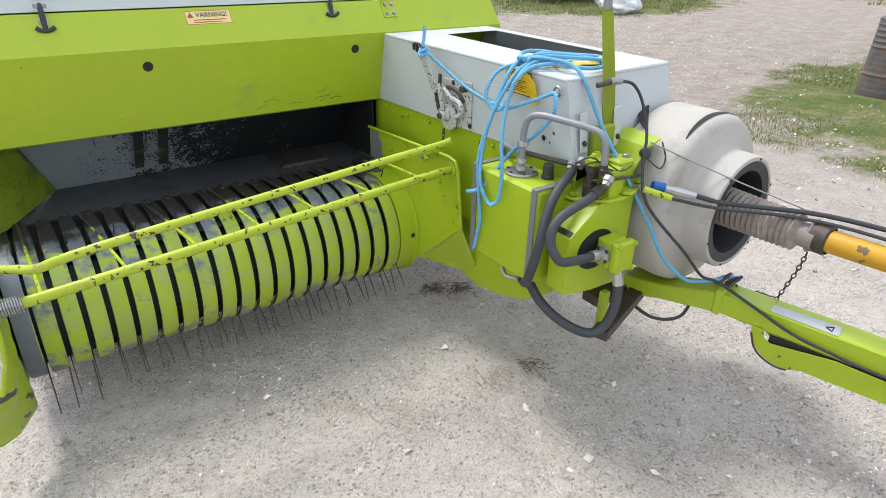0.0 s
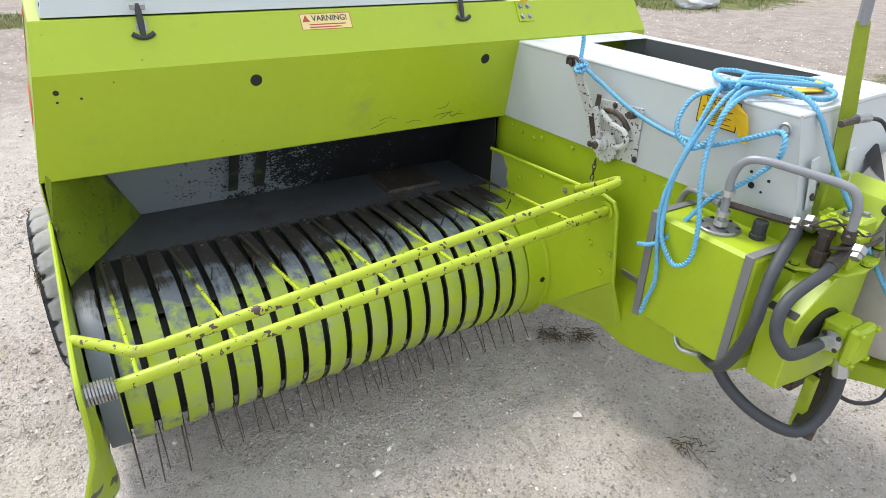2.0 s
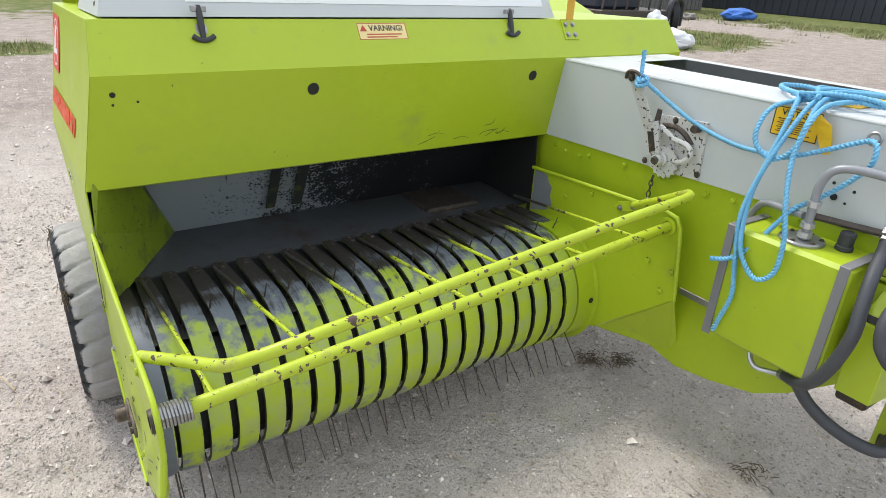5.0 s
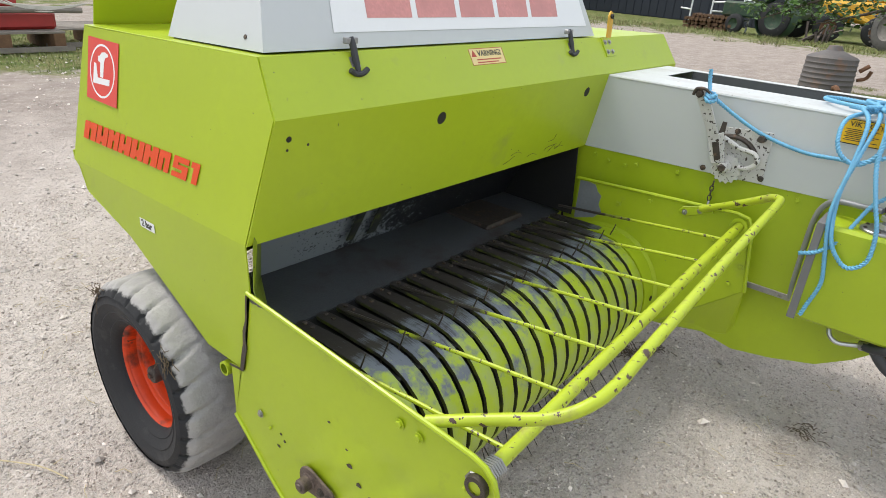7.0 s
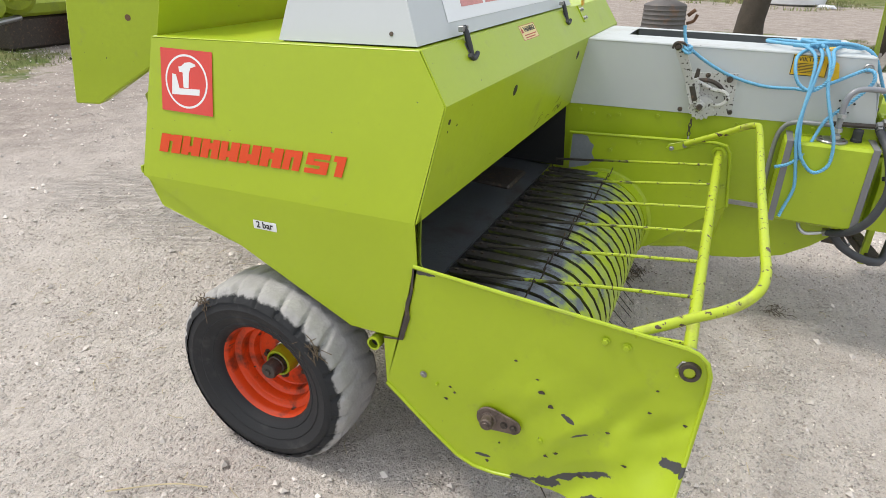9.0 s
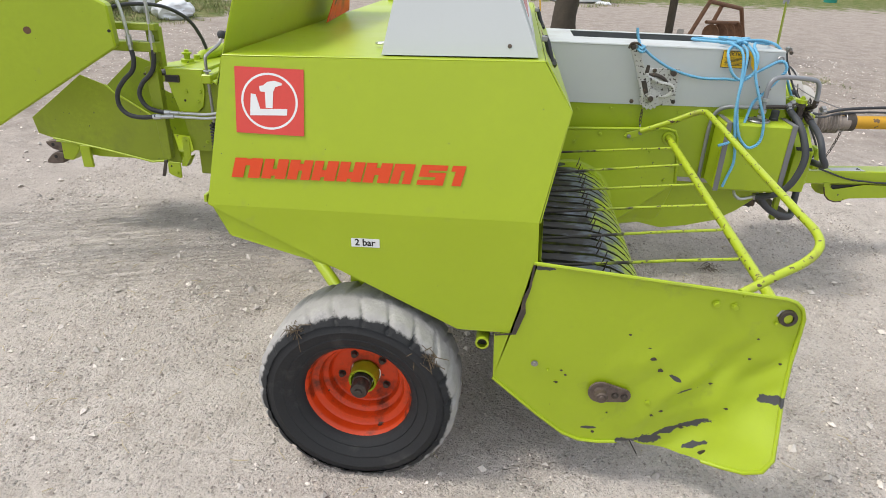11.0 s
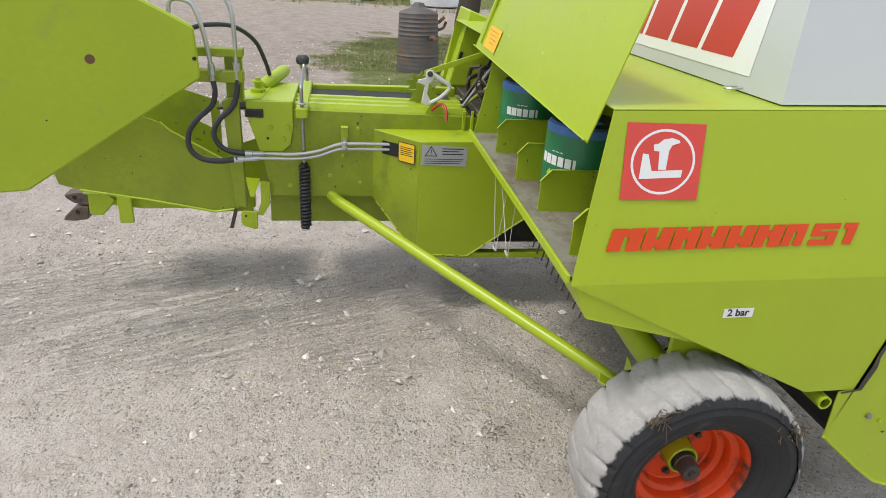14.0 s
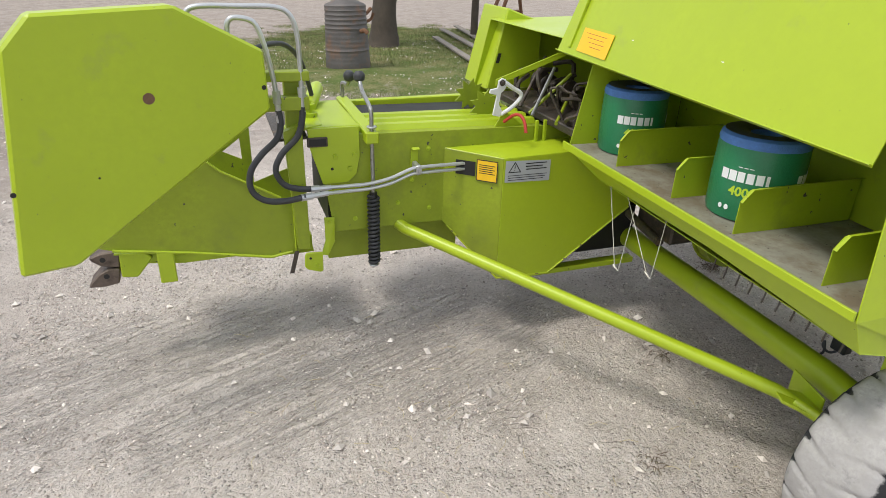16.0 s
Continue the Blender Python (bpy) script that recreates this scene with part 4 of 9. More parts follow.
sheet([(ox0, oy1, 1.3672), (ox0, -1.352, 1.368), (ox1, -1.32, 1.366), (ox1, oy1, 1.366)], (0, 0, 0.003), 0.0015, bm)
sheet([(ox0, -0.075, 1.364), (ox0, oy0, 1.3645), (ox1, oy0, 1.3645), (ox1, -0.075, 1.364)], (0, 0, 0.003), 0.0015, bm)
part("box_top", bm, white_dusty_dimmed, white_box, "dusty white box top, coloured darker against the sunlight")
part("box_fold", tube([(1.8465, -0.083, 1.3605), (1.8465, -1.370, 1.3645)], 0.0065, 10), white, white_box, smooth=True)
part("box_fold", tube([(1.8465, -1.369, 1.3645), (2.495, -1.313, 1.3605)], 0.0065, 10), white, white_box, smooth=True)
bm = sheet([(ox0, oy0, 1.363), (ox0, oy1, 1.363), (ox0, oy1, 1.335), (ox0, oy0, 1.335)], (-0.003, 0, 0))
sheet([(ox1, oy0, 1.363), (ox1, oy1, 1.363), (ox1 + 0.05, oy1, 1.05), (ox1 + 0.05, oy0, 1.05)], (0.003, 0, 0), 0, bm)
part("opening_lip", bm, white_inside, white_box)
# black floor stands for the unlit inside of the box
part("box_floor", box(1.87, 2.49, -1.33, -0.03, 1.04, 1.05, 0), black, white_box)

# chamber: front half
bm = sheet([(1.850, 0.02, 0.62), (1.850, 0.02, 1.03), (1.850, -1.46, 1.06), (1.850, -1.46, 0.62)], (0.004, 0, 0))
chamber_front = part("chamber_side", bm, green, baler)
part("fender_plate", sheet([(1.752, -0.085, 0.70), (1.752, -0.085, 0.897), (1.752, -0.80, 0.932), (1.752, -0.845, 0.925), (1.752, -0.865, 0.895), (1.752, -0.905, 0.622), (1.752, -0.56, 0.325), (1.752, -0.40, 0.27), (1.752, -0.09, 0.5)], (0.004, 0, 0)), green, baler, "pressed green side plate")
part("bare_patch", sheet([(1.7505, -0.092, 0.70), (1.7505, -0.095, 0.888), (1.7505, -0.14, 0.892), (1.7505, -0.175, 0.886), (1.7505, -0.19, 0.858), (1.7505, -0.212, 0.842), (1.7505, -0.205, 0.80), (1.7505, -0.225, 0.765), (1.7505, -0.19, 0.73), (1.7505, -0.14, 0.715)], (0.0012, 0, 0), 0), galv_clean, baler, "patch rubbed down to bare steel")
part("fender_flap", sheet([(1.755, -0.905, 0.620), (1.757, -0.565, 0.328), (1.80, -0.60, 0.312), (1.852, -0.82, 0.335), (1.862, -0.862, 0.352), (1.864, -0.885, 0.395)], (0.004, 0, 0.001)), green, baler, "bent green corner flap")
part("fender_rib", tube([(1.750, -0.08, 0.897), (1.750, -0.80, 0.934), (1.750, -0.85, 0.925), (1.750, -0.87, 0.89), (1.750, -0.908, 0.62)], 0.008, 8), green, baler, smooth=True)
part("belly", sheet([(1.868, -0.50, 0.64), (1.868, -0.60, 0.42), (1.868, -0.75, 0.315), (1.868, -0.90, 0.288), (1.868, -1.05, 0.315), (1.868, -1.22, 0.365), (1.868, -1.33, 0.44), (1.868, -1.50, 0.60), (1.868, -1.50, 0.64)], (0.40, 0, 0)), green, baler, "round-bottomed green feeder housing")
# black filler inside the chamber, so its gaps look unlit
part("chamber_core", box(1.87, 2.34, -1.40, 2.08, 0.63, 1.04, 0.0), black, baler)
part("joint_trim", box(1.844, 1.85, -1.12, -0.86, 0.605, 0.63, 0.001), steel, baler)

# oil tank
tank = part("oil_tank", box(1.662, 1.846, -1.462, -1.085, 0.625, 1.008, 0.012), green, baler, "square green hydraulic oil tank")
for y in (-1.445, -1.105):
    part("tank_strap", box(1.657, 1.846, y - 0.014, y + 0.014, 1.0085, 1.013, 0.001), strap_grey, tank)
    part("tank_strap", box(1.656, 1.661, y - 0.014, y + 0.014, 0.622, 1.012, 0.001), strap_grey, tank, "dull steel strap")

# flywheel guard, shaft, drawbar
FC = (2.445, 0.0, 0.868)
GAX = Vector((-0.05, 1.0, 0.0)).normalized()
GO = Vector((FC[0], -1.79, FC[2])) + GAX * 1.79
guard = part("flywheel_guard", lathe([(0.28, -1.40), (0.352, -1.40), (0.358, -1.41), (0.360, -1.59), (0.354, -1.635), (0.342, -1.655), (0.322, -1.667), (0.255, -1.676), (0.240, -1.686), (0.234, -1.70), (0.231, -1.785), (0.226, -1.797), (0.214, -1.80), (0.208, -1.795)], GO, GAX, 64), cover_plastic, baler, "dirty ivory plastic flywheel guard", smooth=True)
part("guard_lining", lathe([(0.210, -1.797), (0.172, -1.792), (0.165, -1.72), (0.15, -1.60), (0.0, -1.58)], GO, GAX, 48), rubber, guard, "black rubber lining", smooth=True)
shaft = part("drive_shaft", tube([(FC[0], -1.60, 0.870), (FC[0], -1.85, 0.873), (FC[0] + 0.01, -2.05, 0.878), (FC[0] + 0.02, -3.4, 0.93)], [0.03, 0.035, 0.042, 0.042], 20), shaft_yellow, baler, "yellow drive shaft guard tube", smooth=True)
boot = [(0.072 + 0.009 * (i % 2) - 0.010 * i / 29, -1.71 - 0.0109 * i) for i in range(30)]
part("bellows", lathe(boot + [(0.045, -2.04), (0.044, -2.10)], (FC[0], 0, 0.876), (0, 1, 0), 36), boot_plastic, shaft, "ribbed brown bellows", smooth=False)
DB_O, DB_D = Vector((2.335, -1.98, 0.0)), Vector((0.21, -0.978, 0.0)).normalized()
DB_N = Vector((-DB_D.y, DB_D.x, 0.0))


def on_bar(along, off, z):
    """A place by the drawbar, which stands swung out: along it to the front, across it, height."""
    return DB_O + DB_D * along + DB_N * off + Vector((0, 0, z))


drawbar = part("drawbar", sheet([on_bar(a, 0, z) for a, z in ((-0.72, 0.36), (-0.72, 0.47), (-0.35, 0.522), (-0.12, 0.578), (0.0, 0.578), (0.8, 0.568), (1.6, 0.575), (1.6, 0.48), (0.3, 0.486), (-0.10, 0.492), (-0.35, 0.452))], DB_N * 0.125, 0.006), green, baler, "green box section drawbar")

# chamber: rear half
# rear chamber and chute take the shade-darkened green
rear = part("chamber_side", sheet([(1.825, 0.02, 0.61), (1.825, 0.02, 1.05), (1.825, 2.13, 1.065), (1.825, 2.06, 0.60)], (0.004, 0, 0)), green_old_shaded, baler)
part("chamber_top", sheet([(1.825, 1.0, 1.052), (2.345, 1.0, 1.052), (2.345, 2.13, 1.065), (1.825, 2.13, 1.065)], (0, 0, 0.004)), green_old_shaded, baler)
part("gear_guard", sheet([(1.63, 1.292, 0.962), (1.63, 1.288, 0.338), (1.63, 1.0, 0.330), (1.63, 0.56, 0.655), (1.63, 0.56, 0.985)], (0.004, 0, 0)), green, baler, "angular green gear guard")
# this face gets the shade-darkened green, unlike the guard's side
part("gear_guard_end", sheet([(1.825, 1.520, 0.975), (1.825, 1.520, 0.60), (1.631, 1.290, 0.338), (1.631, 1.294, 0.962)], (0.003, -0.003, 0)), green_old_shaded, baler)
part("gear_guard_top", sheet([(1.825, 1.520, 0.975), (1.63, 1.294, 0.962), (1.63, 0.56, 0.985), (1.825, 0.56, 0.99)], (0, 0, 0.003)), green, baler)
# added black mass: stands for unmodelled gear and darkens the underside
part("under_frame", box(1.74, 2.30, 0.42, 1.20, 0.36, 0.62, 0.01), black, baler, "added black block for the shaded gear under the chamber")
part("under_beam", box(1.645, 1.70, 0.46, 1.25, 0.310, 0.340, 0.003), green_worn, baler)

# axle, strut
part("axle_tube", tube([(0.10, 0.50, 0.40), (0.40, 0.468, 0.42), (1.83, 0.435, 0.42)], 0.058, 20), green, baler, "thick green axle tube", smooth=True)
part("strut", tube([(1.84, 1.745, 0.605), (1.80, 1.715, 0.588), (0.425, 0.695, 0.400), (0.37, 0.655, 0.385)], [0.029, 0.029, 0.027, 0.020], 16), green, baler, "long green strut tube", smooth=True)

# twine box
tray = part("twine_tray", sheet([(0.02, 1.06, 1.026), (1.46, 1.06, 1.062), (1.46, 0.45, 1.052), (0.02, 0.45, 1.014)], (0, 0, 0.004)), material("dusty tray floor", (0.24, 0.235, 0.185), 0.75, var=0.25, scale=9, fine=60, bump=0.001, dust=(0.15, 0.12, 0.08), dust_at=0.44, dust_scale=7, chips=(0.07, 0.06, 0.045), chip_at=0.68, chip_scale=70), baler, "dusty twine tray floor")
part("tray_lip", sheet([(0.004, 1.064, 1.014), (1.49, 1.068, 1.044), (1.49, 1.068, 1.076), (0.004, 1.064, 1.041)], (0, 0.010, 0)), green, tray)
part("tray_apron", sheet([(0.006, 1.055, 1.014), (1.46, 1.062, 1.044), (1.30, 1.0, 0.958), (0.59, 1.0, 0.944), (0.006, 1.0, 0.902)], (0, -0.004, 0)), green, tray)
for k in range(10):
    part("comb_tine", tube([(0.06 + 0.056 * k, 0.985, 0.925), (0.06 + 0.056 * k, 0.988, 0.895), (0.062 + 0.056 * k, 0.992, 0.868)], 0.003, 5), old_iron, tray)
part("tray_underside", sheet([(0.006, 0.995, 0.902), (1.30, 0.995, 0.956), (1.7, 0.62, 0.84), (0.006, 0.40, 0.75)], (0, 0, -0.004)), green, tray)
for x, z in ((1.15, 1.052), (0.80, 1.044), (0.49, 1.037), (0.15, 1.029)):
    part("divider", sheet([(x, 1.02, z), (x, 1.02, z + 0.115), (x, 0.99, z + 0.15), (x, 0.52, z + 0.15), (x, 0.52, z)], (0.003, 0, 0)), green_worn, tray)
    part("divider_lip", folded([[(x, 1.022, z + 0.113), (x, 0.988, z + 0.150), (x, 0.53, z + 0.150)], [(x - 0.006, 1.026, z + 0.117), (x - 0.006, 0.990, z + 0.156), (x - 0.006, 0.53, z + 0.156)], [(x - 0.016, 1.028, z + 0.116), (x - 0.016, 0.991, z + 0.156), (x - 0.016, 0.53, z + 0.156)]], 0.002), green_worn, tray)
part("apron_end", sheet([(0.008, 1.052, 1.012), (0.008, 1.000, 0.902), (0.008, 0.40, 0.75), (0.008, 0.40, 0.95)], (0.003, 0, 0), 0), green, tray)
# added dark block that keeps skylight from under the hood
under = part("underbody", box(1.32, 1.60, 0.10, 0.52, 0.56, 0.70, 0.01), old_iron, baler, "added dark filler for the unmodelled frame under the hood")
part("crank_rod", tube([(1.30, 0.60, 0.60), (1.62, 0.56, 0.62)], 0.022, 10), old_iron, under, smooth=True)
part("tray_back", sheet([(0.02, 0.50, 1.0), (1.46, 0.50, 1.05), (1.46, 0.50, 1.47), (0.085, 0.50, 1.47)], (0, -0.004, 0)), green_worn, tray)
part("tray_end", sheet([(1.46, 1.06, 1.06), (1.46, 0.50, 1.05), (1.46, 0.50, 1.46), (1.46, 0.985, 1.45)], (0.004, 0, 0)), green_worn, tray)
lid = part("tray_lid", folded([[(0.112, 1.045, 1.395), (1.70, 1.045, 1.445)], [(0.112, 1.035, 1.388), (1.70, 1.035, 1.438)], [(0.115, 0.92, 1.75), (1.66, 0.915, 1.80)], [(0.115, 0.88, 1.765), (1.66, 0.875, 1.815)]], 0.004), green, baler, "open green twine box lid")

# rear guard over the bale tensioner
tp = [(3.221, 0.765), (3.124, 1.514), (3.035, 1.615), (2.623, 1.633), (2.333, 1.470), (2.323, 1.243), (3.053, 0.765)]


def guard_x(y):
    """The rear guard swings outwards towards the back."""
    return 1.62 - 0.30 * (y - 2.3)


part("rear_guard", sheet([(guard_x(y), y, z) for y, z in tp], (0.09, 0.027, 0), 0.01), green, baler, "large green rear side guard")
part("rear_chute", sheet([(1.85, 2.16, 0.50), (1.85, 2.20, 0.715), (1.85, 2.297, 0.786), (1.85, 2.405, 0.852), (1.85, 2.543, 0.931), (1.85, 2.59, 0.975), (1.85, 2.75, 1.03), (1.85, 3.14, 0.74), (1.85, 3.12, 0.64), (1.85, 3.02, 0.61), (1.85, 2.70, 0.56), (1.85, 2.36, 0.495)], (0.006, 0, 0), 0.001), green_old_shaded, baler)
part("rear_chute", sheet([(2.33, 2.385, 0.705), (2.33, 2.385, 0.99), (2.33, 2.66, 1.08), (2.33, 2.524, 0.879), (2.33, 2.436, 0.944), (2.33, 2.433, 0.834)], (0.006, 0, 0), 0), green_old_shaded, baler)
part("rear_chute", sheet([(2.33, 2.433, 0.834), (2.33, 2.524, 0.879), (2.33, 2.66, 1.08), (2.33, 3.10, 0.70), (2.33, 3.02, 0.56), (2.33, 2.12, 0.50), (2.33, 2.12, 0.80), (2.33, 2.385, 0.705)], (0.006, 0, 0), 0), green_old_shaded, baler)
part("chute_flange", tube([(1.846, 2.297, 0.789), (1.846, 2.543, 0.934), (1.846, 2.59, 0.978)], 0.006, 6), green, baler)
part("chute_flange", tube([(1.847, 2.26, 0.512), (1.847, 2.36, 0.497), (1.847, 2.70, 0.562), (1.847, 3.02, 0.612)], 0.007, 6), green_worn, baler)
part("chute_flange", tube([(1.846, 2.243, 0.52), (1.846, 2.243, 0.80)], 0.005, 6), green_worn, baler)
part("chute_floor", sheet([(1.856, 2.18, 0.52), (2.33, 2.18, 0.52), (2.33, 3.02, 0.585), (1.856, 3.02, 0.585)], (0, 0, 0.006), 0.001), green_worn, baler)
part("rear_post", sheet([(1.77, 2.268, 1.11), (1.77, 2.19, 1.14), (1.77, 2.185, 0.55), (1.77, 2.24, 0.555)], (0.05, 0, 0), 0.003), green_old_shaded, baler)


# ---- baler: stickers and lettering ----
def side_frame(y, z):
    """On the hood's leaning end, seen from outside: x to the front, y up."""
    return axes((lean(z) - 0.0015, y, z), (0, -1, 0), (FOLD, 0, 1))


logo_m = side_frame(0.949, 1.252)
logo = part("badge", flat_on(logo_m, rect(0, 0.222, 0, 0.204), 0.001), logo_red, baler, "square red badge with a white ring")
ring_m = logo_m @ Matrix.Translation((0.111, 0.102, 0.0012))
bm = bmesh.new()
for k in range(48):
    a0, a1 = 2 * math.pi * k / 48, 2 * math.pi * (k + 1) / 48
    q = [bm.verts.new(ring_m @ Vector((r * math.cos(a) * 1.02, r * math.sin(a) * 0.97, 0))) for r, a in ((0.083, a0), (0.090, a0), (0.090, a1), (0.083, a1))]
    bm.faces.new(q)
part("ring", bm, sticker_white, logo)
bm = flat_on(ring_m, [(-0.012, -0.02), (0.010, -0.02), (0.013, 0.03), (0.020, 0.045), (0.042, 0.052), (0.040, 0.058), (0.018, 0.064), (-0.005, 0.060), (-0.020, 0.048), (-0.032, 0.046), (-0.030, 0.030), (-0.014, 0.028)], 0.0006)
part("emblem", bm, sticker_white, logo)
part("script_bar", flat_on(ring_m, [(-0.064, -0.046), (0.056, -0.040), (0.058, -0.020), (-0.030, -0.024), (-0.044, 0.020), (-0.060, 0.022)], 0.0006), sticker_white, logo)

word_m = side_frame(0.972, 1.108) @ Matrix.Rotation(radians(1.6), 4, "Z")
WORD_H, WORD_S = 0.064, 0.28


def slanted(x0, x1, y0, y1, bm_=None):
    """A leaning bar of the heavy marking."""
    return flat_on(word_m, [(x0 + WORD_S * y0, y0), (x1 + WORD_S * y0, y0), (x1 + WORD_S * y1, y1), (x0 + WORD_S * y1, y1)], 0.001, bm_)


def mark_block(x, w, slit, bridge):
    """A plain block with a slit in it, in place of a letter of the model's name."""
    bm_ = slanted(x, x + w * slit, 0, WORD_H)
    slanted(x + w * (slit + 0.16), x + w, 0, WORD_H, bm_)
    return slanted(x + w * slit, x + w * (slit + 0.16), bridge, bridge + 0.022, bm_)


mark = part("model_mark", mark_block(0, 0.094, 0.42, 0.040), red_letter, baler, "heavy slanted orange red marking")
wx = 0.100
for w_, slit, bridge in ((0.080, 0.40, 0.010), (0.075, 0.44, 0.030), (0.078, 0.38, 0.012), (0.080, 0.42, 0.010), (0.084, 0.40, 0.026), (0.066, 0.42, 0.042)):
    part("mark_block", mark_block(wx, w_, slit, bridge), red_letter, mark)
    wx += w_ + 0.0055
wx += 0.014
five = slanted(wx, wx + 0.084, 0.047, WORD_H)
for q in ((0.0, 0.028, 0.026, 0.047), (0.0282, 0.084, 0.026, 0.040), (0.054, 0.084, 0.016, 0.026), (0.0, 0.084, 0.0, 0.016)):
    slanted(wx + q[0], wx + q[1], q[2], q[3], five)
part("number_mark", five, red_letter, mark)
one = slanted(wx + 0.112, wx + 0.141, 0, WORD_H)
slanted(wx + 0.098, wx + 0.112, 0.046, WORD_H, one)
part("number_mark", one, red_letter, mark)

bar_m = axes((-0.0015, 0.575, 0.897), (0, -1, 0), (0, 0, 1)) @ Matrix.Rotation(radians(1.5), 4, "Z")
bar_lab = part("pressure_label", flat_on(bar_m, rect(0, 0.096, 0, 0.031), 0.0008), sticker_white, baler, "small white tyre pressure label")
letters("2 bar", 0.033, bar_m @ Matrix.Translation((0.012, 0.006, 0.0012)), ink, bar_lab, bold=0.0007)

up_m = axes((0, -0.1018, 1.372), (1, 0, 0), (0, 0.088, 0.139))
up_m.translation += up_m.to_3x3() @ Vector((0, 0, 0.0018))
warn = part("warning_label", flat_on(up_m, rect(0.905, 1.098, 0.092, 0.152), 0.0008), sticker_cream, baler, "cream warning label with black print")
letters("VARNING!", 0.029, up_m @ Matrix.Translation((0.948, 0.124, 0.0012)), ink, warn, bold=0.0004)
bm = flat_on(up_m @ Matrix.Translation((0, 0, 0.0011)), [(0.912, 0.122), (0.940, 0.122), (0.926, 0.146)], 0.0004)
for r_ in range(2):
    flat_on(up_m @ Matrix.Translation((0, 0, 0.0011)), rect(0.935, 1.075 - 0.02 * r_, 0.109 - 0.010 * r_, 0.113 - 0.010 * r_), 0.0004, bm)
for q in (rect(0.905, 1.098, 0.150, 0.152), rect(0.905, 1.098, 0.092, 0.094), rect(0.905, 0.907, 0.092, 0.152), rect(1.096, 1.098, 0.092, 0.152)):
    flat_on(up_m @ Matrix.Translation((0, 0, 0.0010)), q, 0.0004, bm)
part("print", bm, ink_red, warn)

# holes in the hood front
low_m = axes((0, -0.0395, 1.032), (1, 0, 0), (0, -0.062, 0.340))
low_m.translation += low_m.to_3x3() @ Vector((0, 0, 0.0024))
for x, b_, r in ((0.712, 0.275, 0.021), (1.678, 0.275, 0.021), (0.108, 0.292, 0.0085), (0.106, 0.262, 0.004), (0.172, 0.268, 0.004), (0.27, 0.31, 0.002), (0.58, 0.06, 0.002), (1.25, 0.07, 0.002)):
    part("hole", lathe([(0, 0), (r, 0), (r, 0.0006), (0, 0.0006)], low_m @ Vector((x, b_, 0)), low_m.to_3x3() @ Vector((0, 0, 1)), 20), black, hood)

rs = random.Random(41)
for k in range(9):
    x0, b0 = rs.uniform(1.15, 1.62), rs.uniform(0.015, 0.075)
    pts = [low_m @ Vector((x0 + rs.uniform(0.02, 0.05) * i, b0 + rs.uniform(-0.012, 0.016) * i, 0.0004)) for i in range(3)]
    part("scratch", tube(round_path(pts, 3), 0.0011, 4), old_iron, hood)
# rubber T latches and the hook
for x in (0.385, 1.585):
    latch = part("latch", box(x - 0.022, x + 0.022, -0.022, -0.004, 1.535, 1.552, 0.002), steel, baler, "black rubber pull latch")
    p0 = up_m @ Vector((x, 0.15, 0.002))
    part("strap", tube([(x, -0.014, 1.552), (x, -0.024, 1.53), (x, -0.036, 1.495), (x, -0.048, 1.462)], [0.008, 0.010, 0.010, 0.008], 8), rubber, latch, smooth=True)
    part("pull", tube(round_path([(x - 0.032, -0.052, 1.470), (x - 0.016, -0.054, 1.460), (x, -0.054, 1.457), (x + 0.016, -0.054, 1.460), (x + 0.032, -0.052, 1.470)], 3), 0.008, 8), rubber, latch, smooth=True)
    part("plate", flat_on(up_m @ Matrix.Translation((x, 0.12, 0.0)), rect(-0.016, 0.016, 0.0, 0.03), 0.002), steel, latch)
hook = part("hook_plate", sheet([(1.878, -0.045, 1.515), (1.915, -0.045, 1.515), (1.925, -0.035, 1.60), (1.918, -0.033, 1.622), (1.900, -0.033, 1.628), (1.885, -0.034, 1.605)], (0, 0.008, 0)), hook_yellow, baler, "amber plated lifting hook")
part("hook_mount", flat_on(up_m, rect(1.865, 1.945, 0.075, 0.165), 0.006), green, hook)
for dx, db in ((1.885, 0.095), (1.925, 0.095), (1.885, 0.14), (1.925, 0.14)):
    part("bolt", bolt(up_m @ Vector((dx, db, 0.006)), up_m.to_3x3() @ Vector((0, 0, 1)), 0.008, 0.007), steel, hook)
part("eye", lathe([(0.004, -0.006), (0.010, -0.006), (0.010, 0.004), (0.004, 0.004)], (1.903, -0.038, 1.605), (0, 1, 0), 12), black, hook)

# stickers of the top cover
fr_m = axes((0, 0.012, 1.518), (1, 0, 0), (0, 0.123, 0.282))
fr_m.translation += fr_m.to_3x3() @ Vector((0, 0, 0.0015))
fdec = part("cover_sticker", flat_on(fr_m, [(0.36, 0.045), (1.80, 0.045), (1.76, 0.285), (0.40, 0.285)], 0.0008), sticker_white, cover, "white sticker with red brand blocks")
re_m = axes((0, 0.492, 1.503), (-1, 0, 0), (0, -0.057, 0.294))
re_m.translation += re_m.to_3x3() @ Vector((0, 0, 0.0015))
rdec = part("cover_sticker", flat_on(re_m, [(-1.70, 0.045), (-0.30, 0.045), (-0.33, 0.285), (-1.66, 0.285)], 0.0008), sticker_white, cover, "white sticker with red brand blocks")


def brand_row(m, x0, width, y0, height, parent, mat_):
    """Five heavy slanted blocks in place of a brand name."""
    w, s = width / 5.0, 0.10 * height
    for i in range(5):
        x, bw = x0 + i * w, w * 0.88
        part("brand_block", flat_on(m, [(x, y0), (x + bw, y0), (x + bw + s, y0 + height), (x + s, y0 + height)], 0.0008), mat_, parent)


